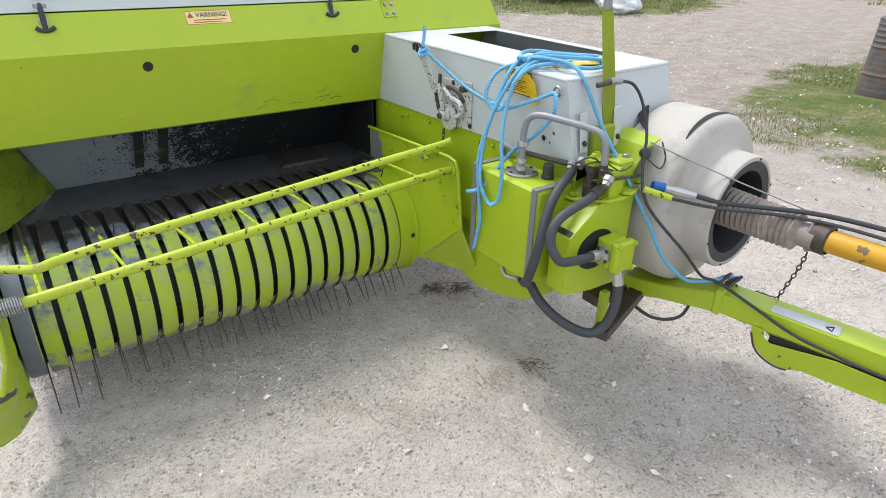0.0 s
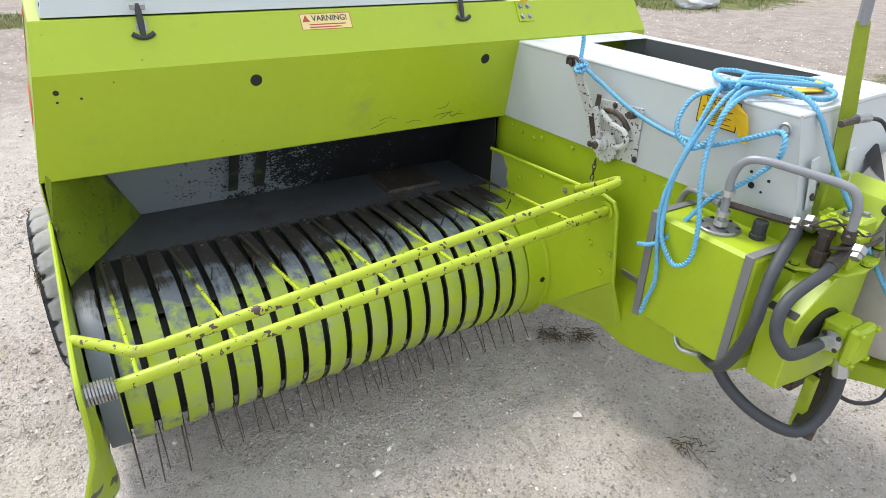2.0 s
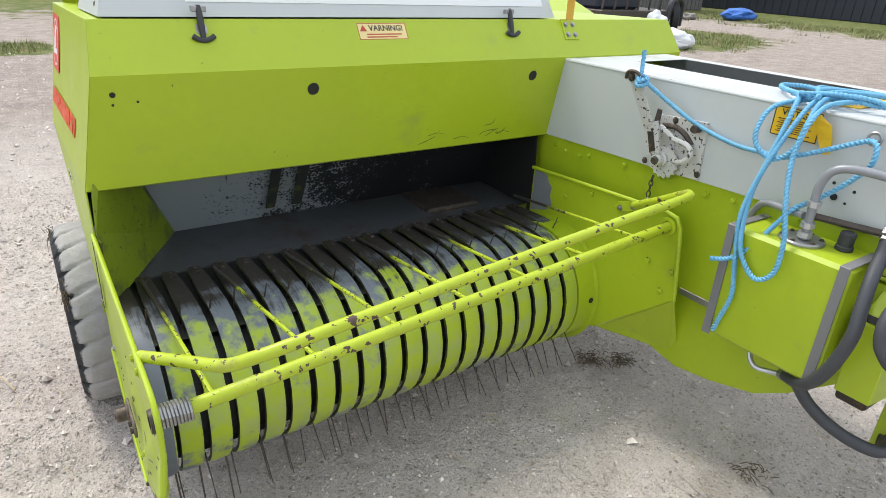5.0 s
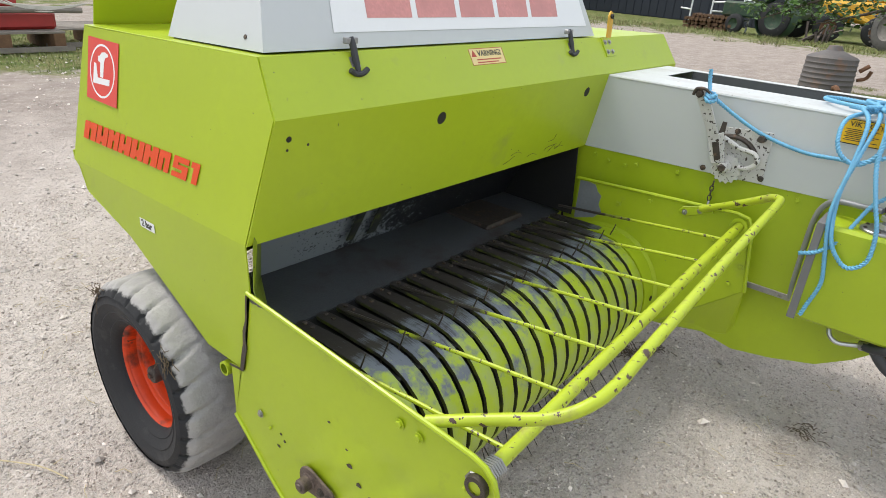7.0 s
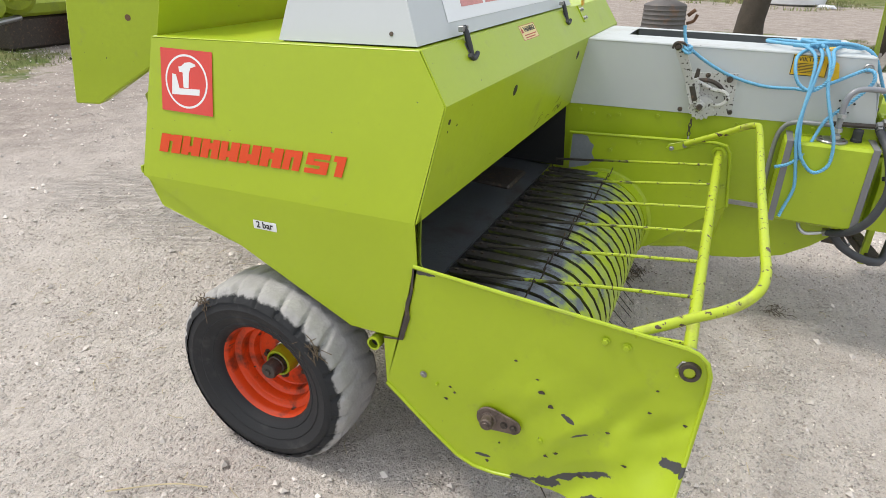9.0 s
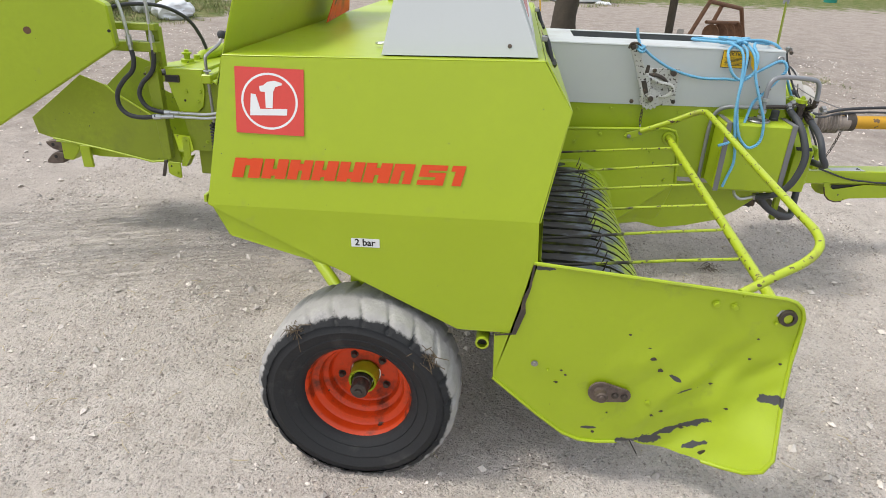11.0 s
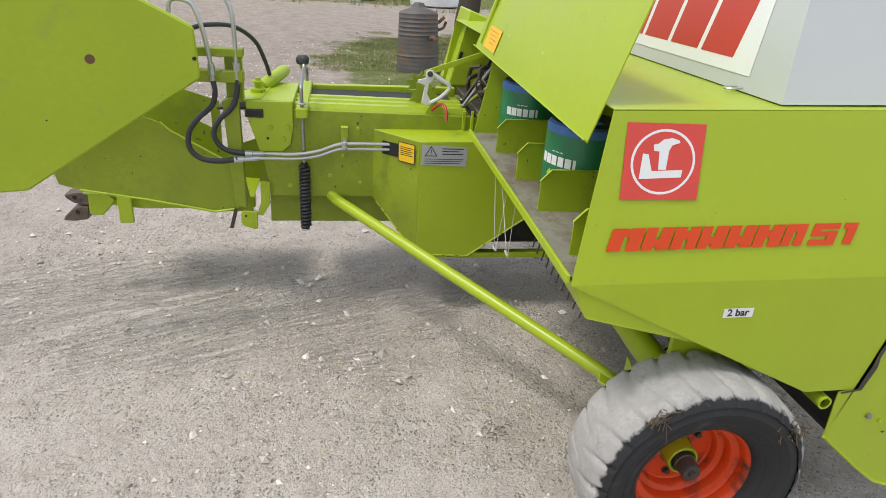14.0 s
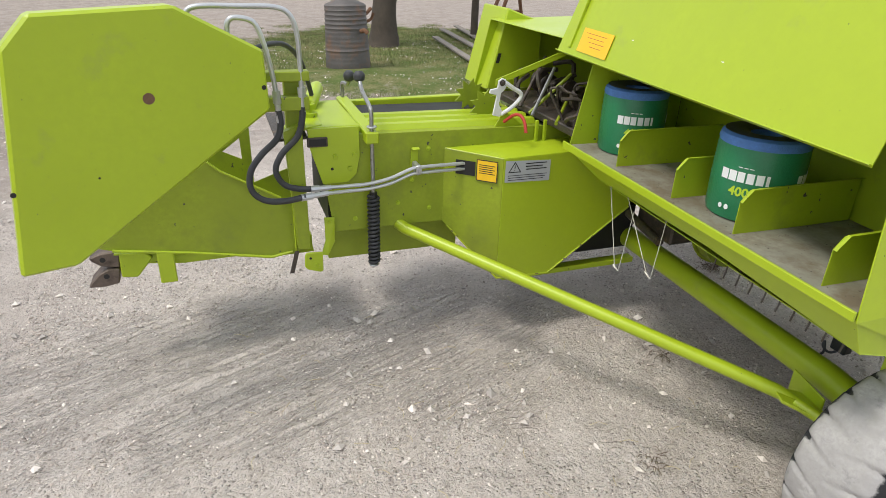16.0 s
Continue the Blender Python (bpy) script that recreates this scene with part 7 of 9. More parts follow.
part("chute_bottom", sheet([(1.90, 2.16, 0.50), (1.90, 2.16, 0.565), (1.90, 3.00, 0.600), (1.90, 3.00, 0.520), (1.90, 2.75, 0.490)], (0.06, 0, 0), 0.004), green_worn, baler)
hitch = part("tail_hitch", sheet([(1.88, 2.93, 0.600), (1.88, 3.005, 0.592), (1.88, 3.010, 0.462), (1.88, 2.945, 0.455), (1.88, 2.87, 0.545)], (0.11, 0, 0), 0.006), green_worn, baler, "green tail hitch bracket")
for prof, hy, hz in (([(3.000, 0.588), (3.080, 0.582), (3.128, 0.566), (3.118, 0.545), (3.085, 0.520), (3.012, 0.505)], 3.074, 0.552), ([(3.012, 0.502), (3.060, 0.505), (3.100, 0.485), (3.140, 0.445), (3.152, 0.420), (3.090, 0.418), (3.026, 0.428)], 3.072, 0.470)):
    jaw = part("hitch_jaw", sheet([(1.895, y, z) for y, z in prof], (0.095, 0, 0), 0.006), jaw_iron, hitch, "rusty iron hitch jaw with a pin hole")
    part("hole", lathe([(0, 0), (0.012, 0), (0.012, 0.001), (0, 0.001)], (1.8945, hy, hz), (-1, 0, 0), 16), black, jaw)
part("hitch_tab", box(1.84, 1.86, 2.78, 2.85, 0.43, 0.58, 0.004), green, hitch)

# ---- knotter area under the lid ----
part("knotter_cover", sheet([(2.50, 1.030, 1.10), (2.50, 0.922, 1.550), (2.50, 0.70, 1.474), (2.50, 0.69, 1.10)], (0.35, 0, 0), 0.008), green, baler, "green knotter cover")
part("cover_label", sheet([(2.497, 0.978, 1.25), (2.497, 0.958, 1.25), (2.497, 0.945, 1.305), (2.497, 0.965, 1.305)], (0.002, 0, 0), 0), ink, baler)
knot = part("knotter_frame", box(1.55, 2.46, 0.70, 0.98, 1.06, 1.10, 0.006), old_iron, baler, "greasy dark knotter frame")
rng = random.Random(5)
for k in range(16):
    x, y, z = rng.uniform(1.60, 2.3), rng.uniform(0.66, 0.95), rng.uniform(1.12, 1.30)
    part("knotter_iron", tube(round_path([(x, y, 1.09), (x + rng.uniform(-0.05, 0.05), y + rng.uniform(-0.05, 0.08), z), (x + rng.uniform(-0.12, 0.12), y + rng.uniform(-0.1, 0.1), z + rng.uniform(-0.03, 0.05))], 4), rng.uniform(0.006, 0.014), 6), old_iron, knot)
for k in range(5):
    x = 1.62 + 0.16 * k
    part("knotter_disc", lathe([(0, 0), (0.055, 0), (0.06, 0.006), (0.06, 0.02), (0.05, 0.026), (0, 0.026)], (x, 0.80 + 0.03 * (k % 2), 1.19), (1, 0.1, 0), 16), old_iron, knot)
for x, z in ((2.01, 1.125), (2.22, 1.140)):
    part("star_wheel", sprocket((x, 1.243, z), 0.088, 9, 0.008, 0.60), green_old_shaded, knot, "green star wheel")
part("measuring_arm", sheet([(1.836, y + 0.058, z + 0.008) for y, z in ((1.215, 1.110), (1.200, 1.205), (1.240, 1.216), (1.235, 1.232), (1.198, 1.240), (1.196, 1.272), (1.178, 1.284), (1.158, 1.278), (1.150, 1.250), (1.164, 1.225), (1.178, 1.215), (1.186, 1.160), (1.160, 1.118), (1.180, 1.100))], (0.010, 0, 0), 0.002), white_clean, knot, "white painted measuring arm")
part("measuring_arm", tube(round_path([(1.841, 1.216, 1.270), (1.841, 1.173, 1.243), (1.841, 1.130, 1.216), (1.841, 1.136, 1.188), (1.841, 1.178, 1.148), (1.841, 1.228, 1.120)], 4), 0.0105, 8), white_clean, knot, smooth=True)
part("pivot_pin", bolt((1.835, 1.234, 1.270), (-1, 0, 0), 0.010, 0.010), old_iron, knot)
for k, (a_, b_) in enumerate((((1.86, 1.05, 1.10), (2.02, 0.86, 1.30)), ((1.95, 1.02, 1.09), (1.95, 0.80, 1.28)), ((2.10, 1.00, 1.09), (2.20, 0.82, 1.33)), ((1.72, 0.99, 1.09), (1.95, 0.80, 1.16)))):
    part("knotter_rod", tube([a_, b_], 0.009, 8), (steel, green_old_shaded, old_iron, green_old_shaded)[k], knot)
coil_pts = [(1.98 + 0.10 * i / 90 + 0.022 * math.cos(i * 0.7), 0.90 - 0.08 * i / 90, 1.20 + 0.022 * math.sin(i * 0.7)) for i in range(91)]
part("knotter_spring", tube(coil_pts, 0.004, 5), old_iron, knot, "dark coil spring", smooth=True)
part("trip_arm", tube(round_path([(1.83, 1.215, 1.085), (1.79, 1.185, 1.125), (1.755, 1.165, 1.130), (1.725, 1.156, 1.105), (1.702, 1.156, 1.060)], 4), 0.0080, 8), red_plastic, knot, "red trip arm", smooth=True)
part("trip_mount", sheet([(1.85, 1.262, 1.045), (1.85, 1.205, 1.135), (1.85, 1.085, 1.045)], (0.008, 0, 0), 0.001), green, knot)
part("lid_stay", sheet([(1.85, 1.262, 1.255), (1.85, 1.262, 1.285), (1.85, 0.90, 1.415), (1.85, 0.90, 1.385)], (0.006, 0, 0)), green, knot)
for y in (1.00, 1.045):
    part("guide_bar", box(1.80, 1.815, y - 0.008, y + 0.008, 0.86, 1.09, 0.002), green, rear)
part("lid_strut_rib", sheet([(1.60, 1.022, 1.46), (1.62, 1.022, 1.46), (1.60, 0.935, 1.76), (1.58, 0.935, 1.76)], (0, 0.012, 0.003)), green, lid)
ly_m = axes((1.545, 1.0285, 1.456), (-1, 0, -0.032), (0, -0.335, 1.0))
ly = part("lid_label", flat_on(ly_m @ Matrix.Translation((0, 0, 0.003)), rect(0.0, 0.225, 0.0, 0.100), 0.001), sticker_yellow, lid, "worn yellow label")
bm = None
for i in range(4):
    bm = flat_on(ly_m @ Matrix.Translation((0, 0, 0.0045)), rect(0.03 + 0.018 * i, 0.185 - 0.014 * (i % 2), 0.080 - 0.017 * i, 0.082 - 0.017 * i), 0.0004, bm)
part("print", bm, ink_red, ly)
for x, b in ((1.20, 0.11), (0.72, 0.12)):
    part("scratch", flat_on(axes((x, 1.0345, 1.40 + 0.03 * x), (-1, 0, -0.032), (0, -0.32, 1.0)) @ Matrix.Translation((0, b, 0.004)), rect(0, 0.012, 0, 0.003), 0.0004), sticker_white, lid)
tri_sign = part("reflector_sign", sheet([(0.95, 0.905, 1.50), (1.35, 0.905, 1.52), (1.14, 0.84, 1.80)], (0, -0.004, 0)), orange, baler, "orange triangular reflector sign")
# axle strut foot
part("strut_foot", sheet([(0.44, 0.70, 0.40), (0.40, 0.60, 0.38), (0.28, 0.60, 0.37), (0.26, 0.67, 0.385), (0.36, 0.735, 0.40)], (0, 0, 0.012), 0.002), green, baler)
part("strut_foot", sheet([(0.46, 0.58, 0.36), (0.30, 0.60, 0.36), (0.30, 0.60, 0.43), (0.46, 0.58, 0.45)], (0, 0.008, 0), 0.002), green, baler)
part("rear_stub", tube([(0.35, 0.68, 0.40), (0.12, 0.61, 0.37)], 0.022, 12), green, baler, smooth=True)
hook_box = part("hook_box", box(0.445, 0.510, 0.325, 0.368, 0.470, 0.535, 0.006), rubber, baler, "black rubber block with a wire hook")
part("wire_hook", tube(round_path([(0.475, 0.350, 0.475), (0.50, 0.372, 0.455), (0.525, 0.380, 0.470), (0.53, 0.372, 0.490), (0.515, 0.38, 0.45), (0.53, 0.39, 0.42), (0.535, 0.392, 0.372)], 4), 0.005, 6), rubber, hook_box, smooth=True)



# ---- rope, twine and string on the baler ----
rope = thing("rope", (1.70, -1.15, 1.37), "sky blue twisted rope hanging in loops over the white box", "rope")


def laid(points, step=26, r=0.0068):
    return tube(round_path(points, step), r, 15, twist=170)


part("rope_run", laid([(1.772, -0.560, 1.462), (1.768, -0.566, 1.425), (1.755, -0.578, 1.392), (1.745, -0.585, 1.372), (1.755, -0.61, 1.355), (1.79, -0.68, 1.305), (1.815, -0.80, 1.245), (1.825, -0.95, 1.21), (1.81, -1.08, 1.214), (1.76, -1.13, 1.222), (1.77, -1.19, 1.245), (1.80, -1.27, 1.285), (1.815, -1.335, 1.318), (1.80, -1.365, 1.315), (1.79, -1.375, 1.28), (1.80, -1.355, 1.235), (1.79, -1.30, 1.165), (1.775, -1.25, 1.115), (1.74, -1.22, 1.08), (1.67, -1.17, 0.96), (1.655, -1.12, 0.905), (1.65, -1.065, 0.883)]), rope_blue, rope, smooth=True)
part("rope_loop", laid([(2.02, -1.22, 1.392), (1.90, -1.12, 1.385), (1.80, -1.06, 1.36), (1.735, -1.06, 1.30), (1.715, -1.085, 1.25), (1.72, -1.14, 1.225), (1.725, -1.19, 1.27), (1.75, -1.20, 1.345), (1.84, -1.20, 1.388), (1.96, -1.25, 1.40)]), rope_blue, rope, smooth=True)
part("rope_loop", laid([(2.0, -1.10, 1.39), (1.88, -1.14, 1.39), (1.79, -1.155, 1.36), (1.72, -1.14, 1.25), (1.68, -1.125, 1.12), (1.645, -1.15, 0.97), (1.64, -1.195, 0.90), (1.64, -1.235, 0.885), (1.64, -1.275, 0.93), (1.65, -1.27, 1.03), (1.67, -1.235, 1.13), (1.71, -1.20, 1.24), (1.76, -1.19, 1.34), (1.85, -1.17, 1.392), (1.98, -1.16, 1.40)]), rope_blue, rope, smooth=True)
part("rope_end", laid([(1.95, -1.05, 1.39), (1.85, -1.10, 1.39), (1.77, -1.13, 1.35), (1.71, -1.13, 1.22), (1.66, -1.12, 1.06), (1.645, -1.145, 0.92), (1.645, -1.165, 0.80), (1.645, -1.145, 0.70), (1.645, -1.135, 0.652)]), rope_blue, rope, smooth=True)
part("rope_coil", laid([(1.85, -1.13, 1.40), (1.95, -1.00, 1.393), (2.06, -0.93, 1.388), (2.12, -0.98, 1.388), (2.07, -1.08, 1.392), (1.96, -1.17, 1.405), (1.92, -1.26, 1.398), (2.0, -1.33, 1.388), (2.12, -1.30, 1.386), (2.16, -1.22, 1.390), (2.08, -1.15, 1.402), (1.93, -1.12, 1.412), (1.84, -1.16, 1.402)]), rope_blue, rope, smooth=True)
part("rope_coil", laid([(1.88, -1.15, 1.405), (2.0, -1.08, 1.408), (2.15, -1.10, 1.392), (2.24, -1.16, 1.386), (2.20, -1.24, 1.388), (2.05, -1.23, 1.406), (1.92, -1.18, 1.415), (1.86, -1.12, 1.40), (1.92, -1.04, 1.39)]), rope_blue, rope, smooth=True)
part("rope_lead", laid([(1.84, -1.10, 1.405), (1.90, -1.20, 1.412), (1.925, -1.30, 1.405), (1.925, -1.375, 1.362), (1.955, -1.45, 1.22), (1.99, -1.53, 1.09), (2.02, -1.61, 0.97), (2.04, -1.68, 0.87), (2.08, -1.735, 0.75), (2.17, -1.785, 0.65), (2.25, -1.80, 0.618), (2.34, -1.815, 0.602), (2.42, -1.835, 0.602), (2.455, -1.865, 0.598), (2.41, -1.85, 0.592)], 24), rope_blue, rope, smooth=True)
part("knot", laid([(1.745, -0.57, 1.36), (1.73, -0.59, 1.345), (1.745, -0.61, 1.35), (1.765, -0.60, 1.37), (1.75, -0.575, 1.375), (1.735, -0.59, 1.36), (1.75, -0.61, 1.37)], 8), rope_blue, rope, smooth=True)

strap = whole("strap", folded([[(1.96, -1.17, 1.374), (1.98, -1.22, 1.374)], [(2.06, -1.18, 1.385), (2.07, -1.23, 1.382)], [(2.14, -1.20, 1.378), (2.14, -1.25, 1.380)], [(2.22, -1.18, 1.392), (2.24, -1.22, 1.382)], [(2.28, -1.15, 1.374), (2.31, -1.19, 1.374)]], 0.003), sticker_yellow, "crumpled yellow webbing strap on the white box", "strap")
strap2 = whole("strap", folded([[(1.80, -1.16, 1.365), (1.81, -1.19, 1.365)], [(1.815, -1.19, 1.33), (1.82, -1.23, 1.335)], [(1.825, -1.20, 1.29), (1.825, -1.24, 1.295)], [(1.822, -1.225, 1.25), (1.824, -1.245, 1.255)]], 0.003), sticker_yellow, "yellow webbing strap end over the box edge", "strap")


def twine_spool(x, y, z, turn, label, R=0.142, H=0.25):
    sp = thing("twine_spool", (x, y, z), label, "twine spool", "twine spools in the tray")
    part("wrapper", lathe([(R * 0.9, 0.0), (R - 0.004, 0.004), (R, 0.02), (R + 0.002, H * 0.5), (R, H - 0.012), (R - 0.003, H)], (x, y, z), (0, 0, 1), 48), twine_green, sp, "green printed paper wrapper", smooth=True)
    part("twine", lathe([(R - 0.003, H - 0.006), (R + 0.001, H + 0.006), (R - 0.004, H + 0.024), (R - 0.02, H + 0.034), (0.085, H + 0.030), (0.055, H + 0.022), (0.045, H - 0.03), (0, H - 0.03)], (x, y, z), (0, 0, 1), 48), twine_blue, sp, "blue twine top", smooth=True)
    part("film", lathe([(0.050, H + 0.026), (0.075, H + 0.034), (0.10, H + 0.037), (R - 0.012, H + 0.034)], (x, y, z), (0, 0, 1), 40), rubber, sp, "dark shrink film", smooth=True)

    def wrap(pts, mat_, name):
        """A flat mark bent round the spool; points as (angle in degrees, height)."""
        own = bmesh.new()
        lo = [own.verts.new((x + (R + 0.0034) * math.cos(radians(a)), y + (R + 0.0034) * math.sin(radians(a)), z + h)) for a, h in pts]
        own.faces.new(lo)
        part(name, own, mat_, sp)

    for base in (turn, turn + 100, turn + 200):
        for k, wdt in enumerate((10, 10, 9, 9, 9, 4)):
            a0 = base + 11.5 * k
            wrap([(a0, 0.138), (a0 + wdt * 0.5, 0.138), (a0 + wdt, 0.138), (a0 + wdt, 0.172), (a0 + wdt * 0.5, 0.172), (a0, 0.172)], sticker_white, "brand_bar")
        for k in range(3):
            a0 = base + 22 + 7 * k
            wrap([(a0, 0.222 - 0.222 + 0.185), (a0 + 5, 0.185), (a0 + 5, 0.188), (a0, 0.188)], sticker_white, "brand_bar")
        for k in range(2):
            wrap([(base + 8 + 9 * k + 3 * math.cos(t), 0.045 + 0.009 * math.sin(t)) for t in [2 * math.pi * i / 10 for i in range(10)]], sticker_white, "brand_bar")
        m = Matrix.Translation((x, y, z)) @ Matrix.Rotation(radians(base + 30 + 90), 4, "Z") @ Matrix.Translation((0, -(R + 0.0035), 0.098)) @ Matrix.Rotation(radians(90), 4, "X")
        ob = letters("400", 0.042, Matrix.Translation((-0.036, 0, 0)), lime_print, sp, "number_mark", bold=0.0012, extrude=0.0002)
        for v in ob.data.vertices:
            ang = v.co.x / R + radians(base + 30)
            v.co = Vector((x + (R + 0.0036 + v.co.z) * math.cos(ang), y + (R + 0.0036 + v.co.z) * math.sin(ang), z + 0.092 + v.co.y))
    return sp


twine_spool(0.635, 0.825, 1.044, 88, "green wrapped twine spool with blue twine in the tray")
twine_spool(1.347, 0.832, 1.062, 118, "green wrapped twine spool with blue twine beside the knotter", 0.134, 0.243)

for top, ring_at, top2 in (((1.206, 1.0, 0.995), (1.075, 1.0, 0.632), (1.04, 0.98, 0.90)), ((1.073, 1.0, 0.96), (0.870, 1.0, 0.700), (0.818, 1.0, 0.985))):
    rx, ry, rz = ring_at
    st = thing("tie_string", ring_at, "white string with a small ring hanging below the tray", "string", "hanging strings")
    part("string", tube([top, (rx + 0.008, ry, rz + 0.006)], 0.0016, 5), string_white, st)
    part("string", tube([top2, (rx - 0.022, ry, rz - 0.008), (rx - 0.012, ry, rz)], 0.0014, 5), string_white, st)
    part("ring", tube([(rx + 0.014 * math.cos(t), ry + 0.006 * math.sin(t), rz + 0.008 * math.sin(t + 0.6)) for t in [2 * math.pi * i / 14 for i in range(15)]], 0.004, 5), string_white, st)

# ---- yard: barrel, tree, boards ----
rust_grey = material("weathered galvanised barrel", (0.13, 0.12, 0.115), 0.6, metal=0.3, var=0.25, scale=6, fine=50, bump=0.004, dust=(0.20, 0.12, 0.08), dust_at=0.5, dust_scale=4)
bark = material("grey brown bark", (0.075, 0.060, 0.045), 0.9, var=0.35, scale=9, fine=45, bump=0.03)
leaf = material("leaf green", (0.055, 0.12, 0.018), 0.55, var=0.3, scale=4, fine=30, bump=0, per_island=0.45)
old_wood = material("weathered grey wood", (0.23, 0.205, 0.175), 0.85, var=0.3, scale=8, fine=90, bump=0.006)
brown_wood = material("brown fire wood", (0.17, 0.095, 0.05), 0.85, var=0.4, scale=10, fine=60, bump=0.006, per_island=0.4)
navy = material("dark blue grey cladding", (0.022, 0.028, 0.042), 0.55, var=0.15, scale=3)
grey_clad = material("weathered grey boards", (0.15, 0.145, 0.14), 0.8, var=0.25, scale=5)
film_white = material("white plastic film", (0.70, 0.72, 0.74), 0.35, var=0.06, scale=4, bump=0.004)
old_green = material("old dark green machine paint", (0.03, 0.065, 0.035), 0.55, var=0.3, scale=6, dust=(0.10, 0.09, 0.06), dust_at=0.56)
machine_yellow = material("machine yellow paint", (0.58, 0.33, 0.02), 0.5, var=0.15, scale=4, dust=(0.2, 0.13, 0.06), dust_at=0.6)
machine_red = material("faded machine red paint", (0.35, 0.03, 0.025), 0.5, var=0.2, scale=5)
tarp_blue = material("blue tarpaulin", (0.03, 0.14, 0.50), 0.45, var=0.2, scale=8, bump=0.01)
sky_blue = material("pale blue container paint", (0.16, 0.32, 0.45), 0.5, var=0.1, scale=3, dust=(0.2, 0.2, 0.2), dust_at=0.6)
teal = material("teal plastic", (0.03, 0.30, 0.25), 0.5, var=0.1)
tyre_dusty = material("dusty grey rubber", (0.11, 0.105, 0.10), 0.85, var=0.3, scale=6, bump=0.01)
whitewash = material("whitewashed boards", (0.66, 0.66, 0.64), 0.8, var=0.15, scale=4)
stone_grey = material("grey field stone", (0.24, 0.225, 0.205), 0.9, var=0.3, scale=6, bump=0.02)
rust_red = material("rusty iron", (0.17, 0.085, 0.045), 0.85, var=0.4, scale=12, bump=0.006)


def barrel():
    b = thing("barrel", (9.80, 0.38, 0.0), "weathered ribbed metal barrel with a cone top on the grass", "barrel")
    prof = [(0.0, 0.0), (0.365, 0.0), (0.37, 0.03)]
    for i in range(13):
        z = 0.08 + 0.068 * i
        prof += [(0.365 - 0.003 * i, z), (0.375 - 0.003 * i if i in (3, 8) or i > 8 else 0.368 - 0.003 * i, z + 0.02), (0.365 - 0.003 * i, z + 0.04)]
    prof += [(0.335, 0.985), (0.31, 1.01)]
    part("barrel_body", lathe(prof, (9.80, 0.38, 0), (0.03, 0.02, 1), 48), rust_grey, b, smooth=True)
    part("cone_top", lathe([(0.325, 0.99), (0.31, 1.01), (0.18, 1.06), (0.11, 1.09), (0.085, 1.15), (0.0, 1.16)], (9.80, 0.38, 0), (0.03, 0.02, 1), 32), rust_grey, b, "dented cone top", smooth=True)
    part("spout", tube(round_path([(9.48, 0.22, 0.62), (9.40, 0.18, 0.64), (9.37, 0.14, 0.60)], 4), 0.035, 10), rust_red, b)
    part("handle", tube(round_path([(9.93, 0.04, 0.72), (9.97, -0.06, 0.76), (9.97, -0.10, 0.86)], 4), 0.025, 8), rust_red, b)
    part("handle", tube([(9.93, 0.04, 0.84), (9.96, -0.06, 0.93)], 0.03, 8), rust_red, b)
    return b


barrel()


def leaf_cloud(centres, count, size, seed):
    """Many small folded leaves round a set of twigs."""
    rg_ = random.Random(seed)
    verts, faces = [], []
    for _ in range(count):
        c, r = rg_.choice(centres)
        d = Vector((rg_.gauss(0, 1), rg_.gauss(0, 1), rg_.gauss(0, 0.8))).normalized() * r * rg_.random() ** 0.5
        p = Vector(c) + d
        u = Vector((rg_.gauss(0, 1), rg_.gauss(0, 1), rg_.gauss(0, 0.5))).normalized()
        v = u.orthogonal().normalized()
        v = Matrix.Rotation(rg_.uniform(0, 6.3), 3, u) @ v
        n = u.cross(v)
        s = size * rg_.uniform(0.6, 1.3)
        i = len(verts)
        verts += [p, p + u * s * 0.5 + v * s * 0.28 + n * s * 0.06, p + u * s, p + u * s * 0.5 - v * s * 0.28 + n * s * 0.06]
        faces += [(i, i + 1, i + 2), (i, i + 2, i + 3)]
    me = bpy.data.meshes.new("crown")
    me.from_pydata([tuple(q) for q in verts], [], faces)
    me.materials.append(leaf)
    return new("crown", me)


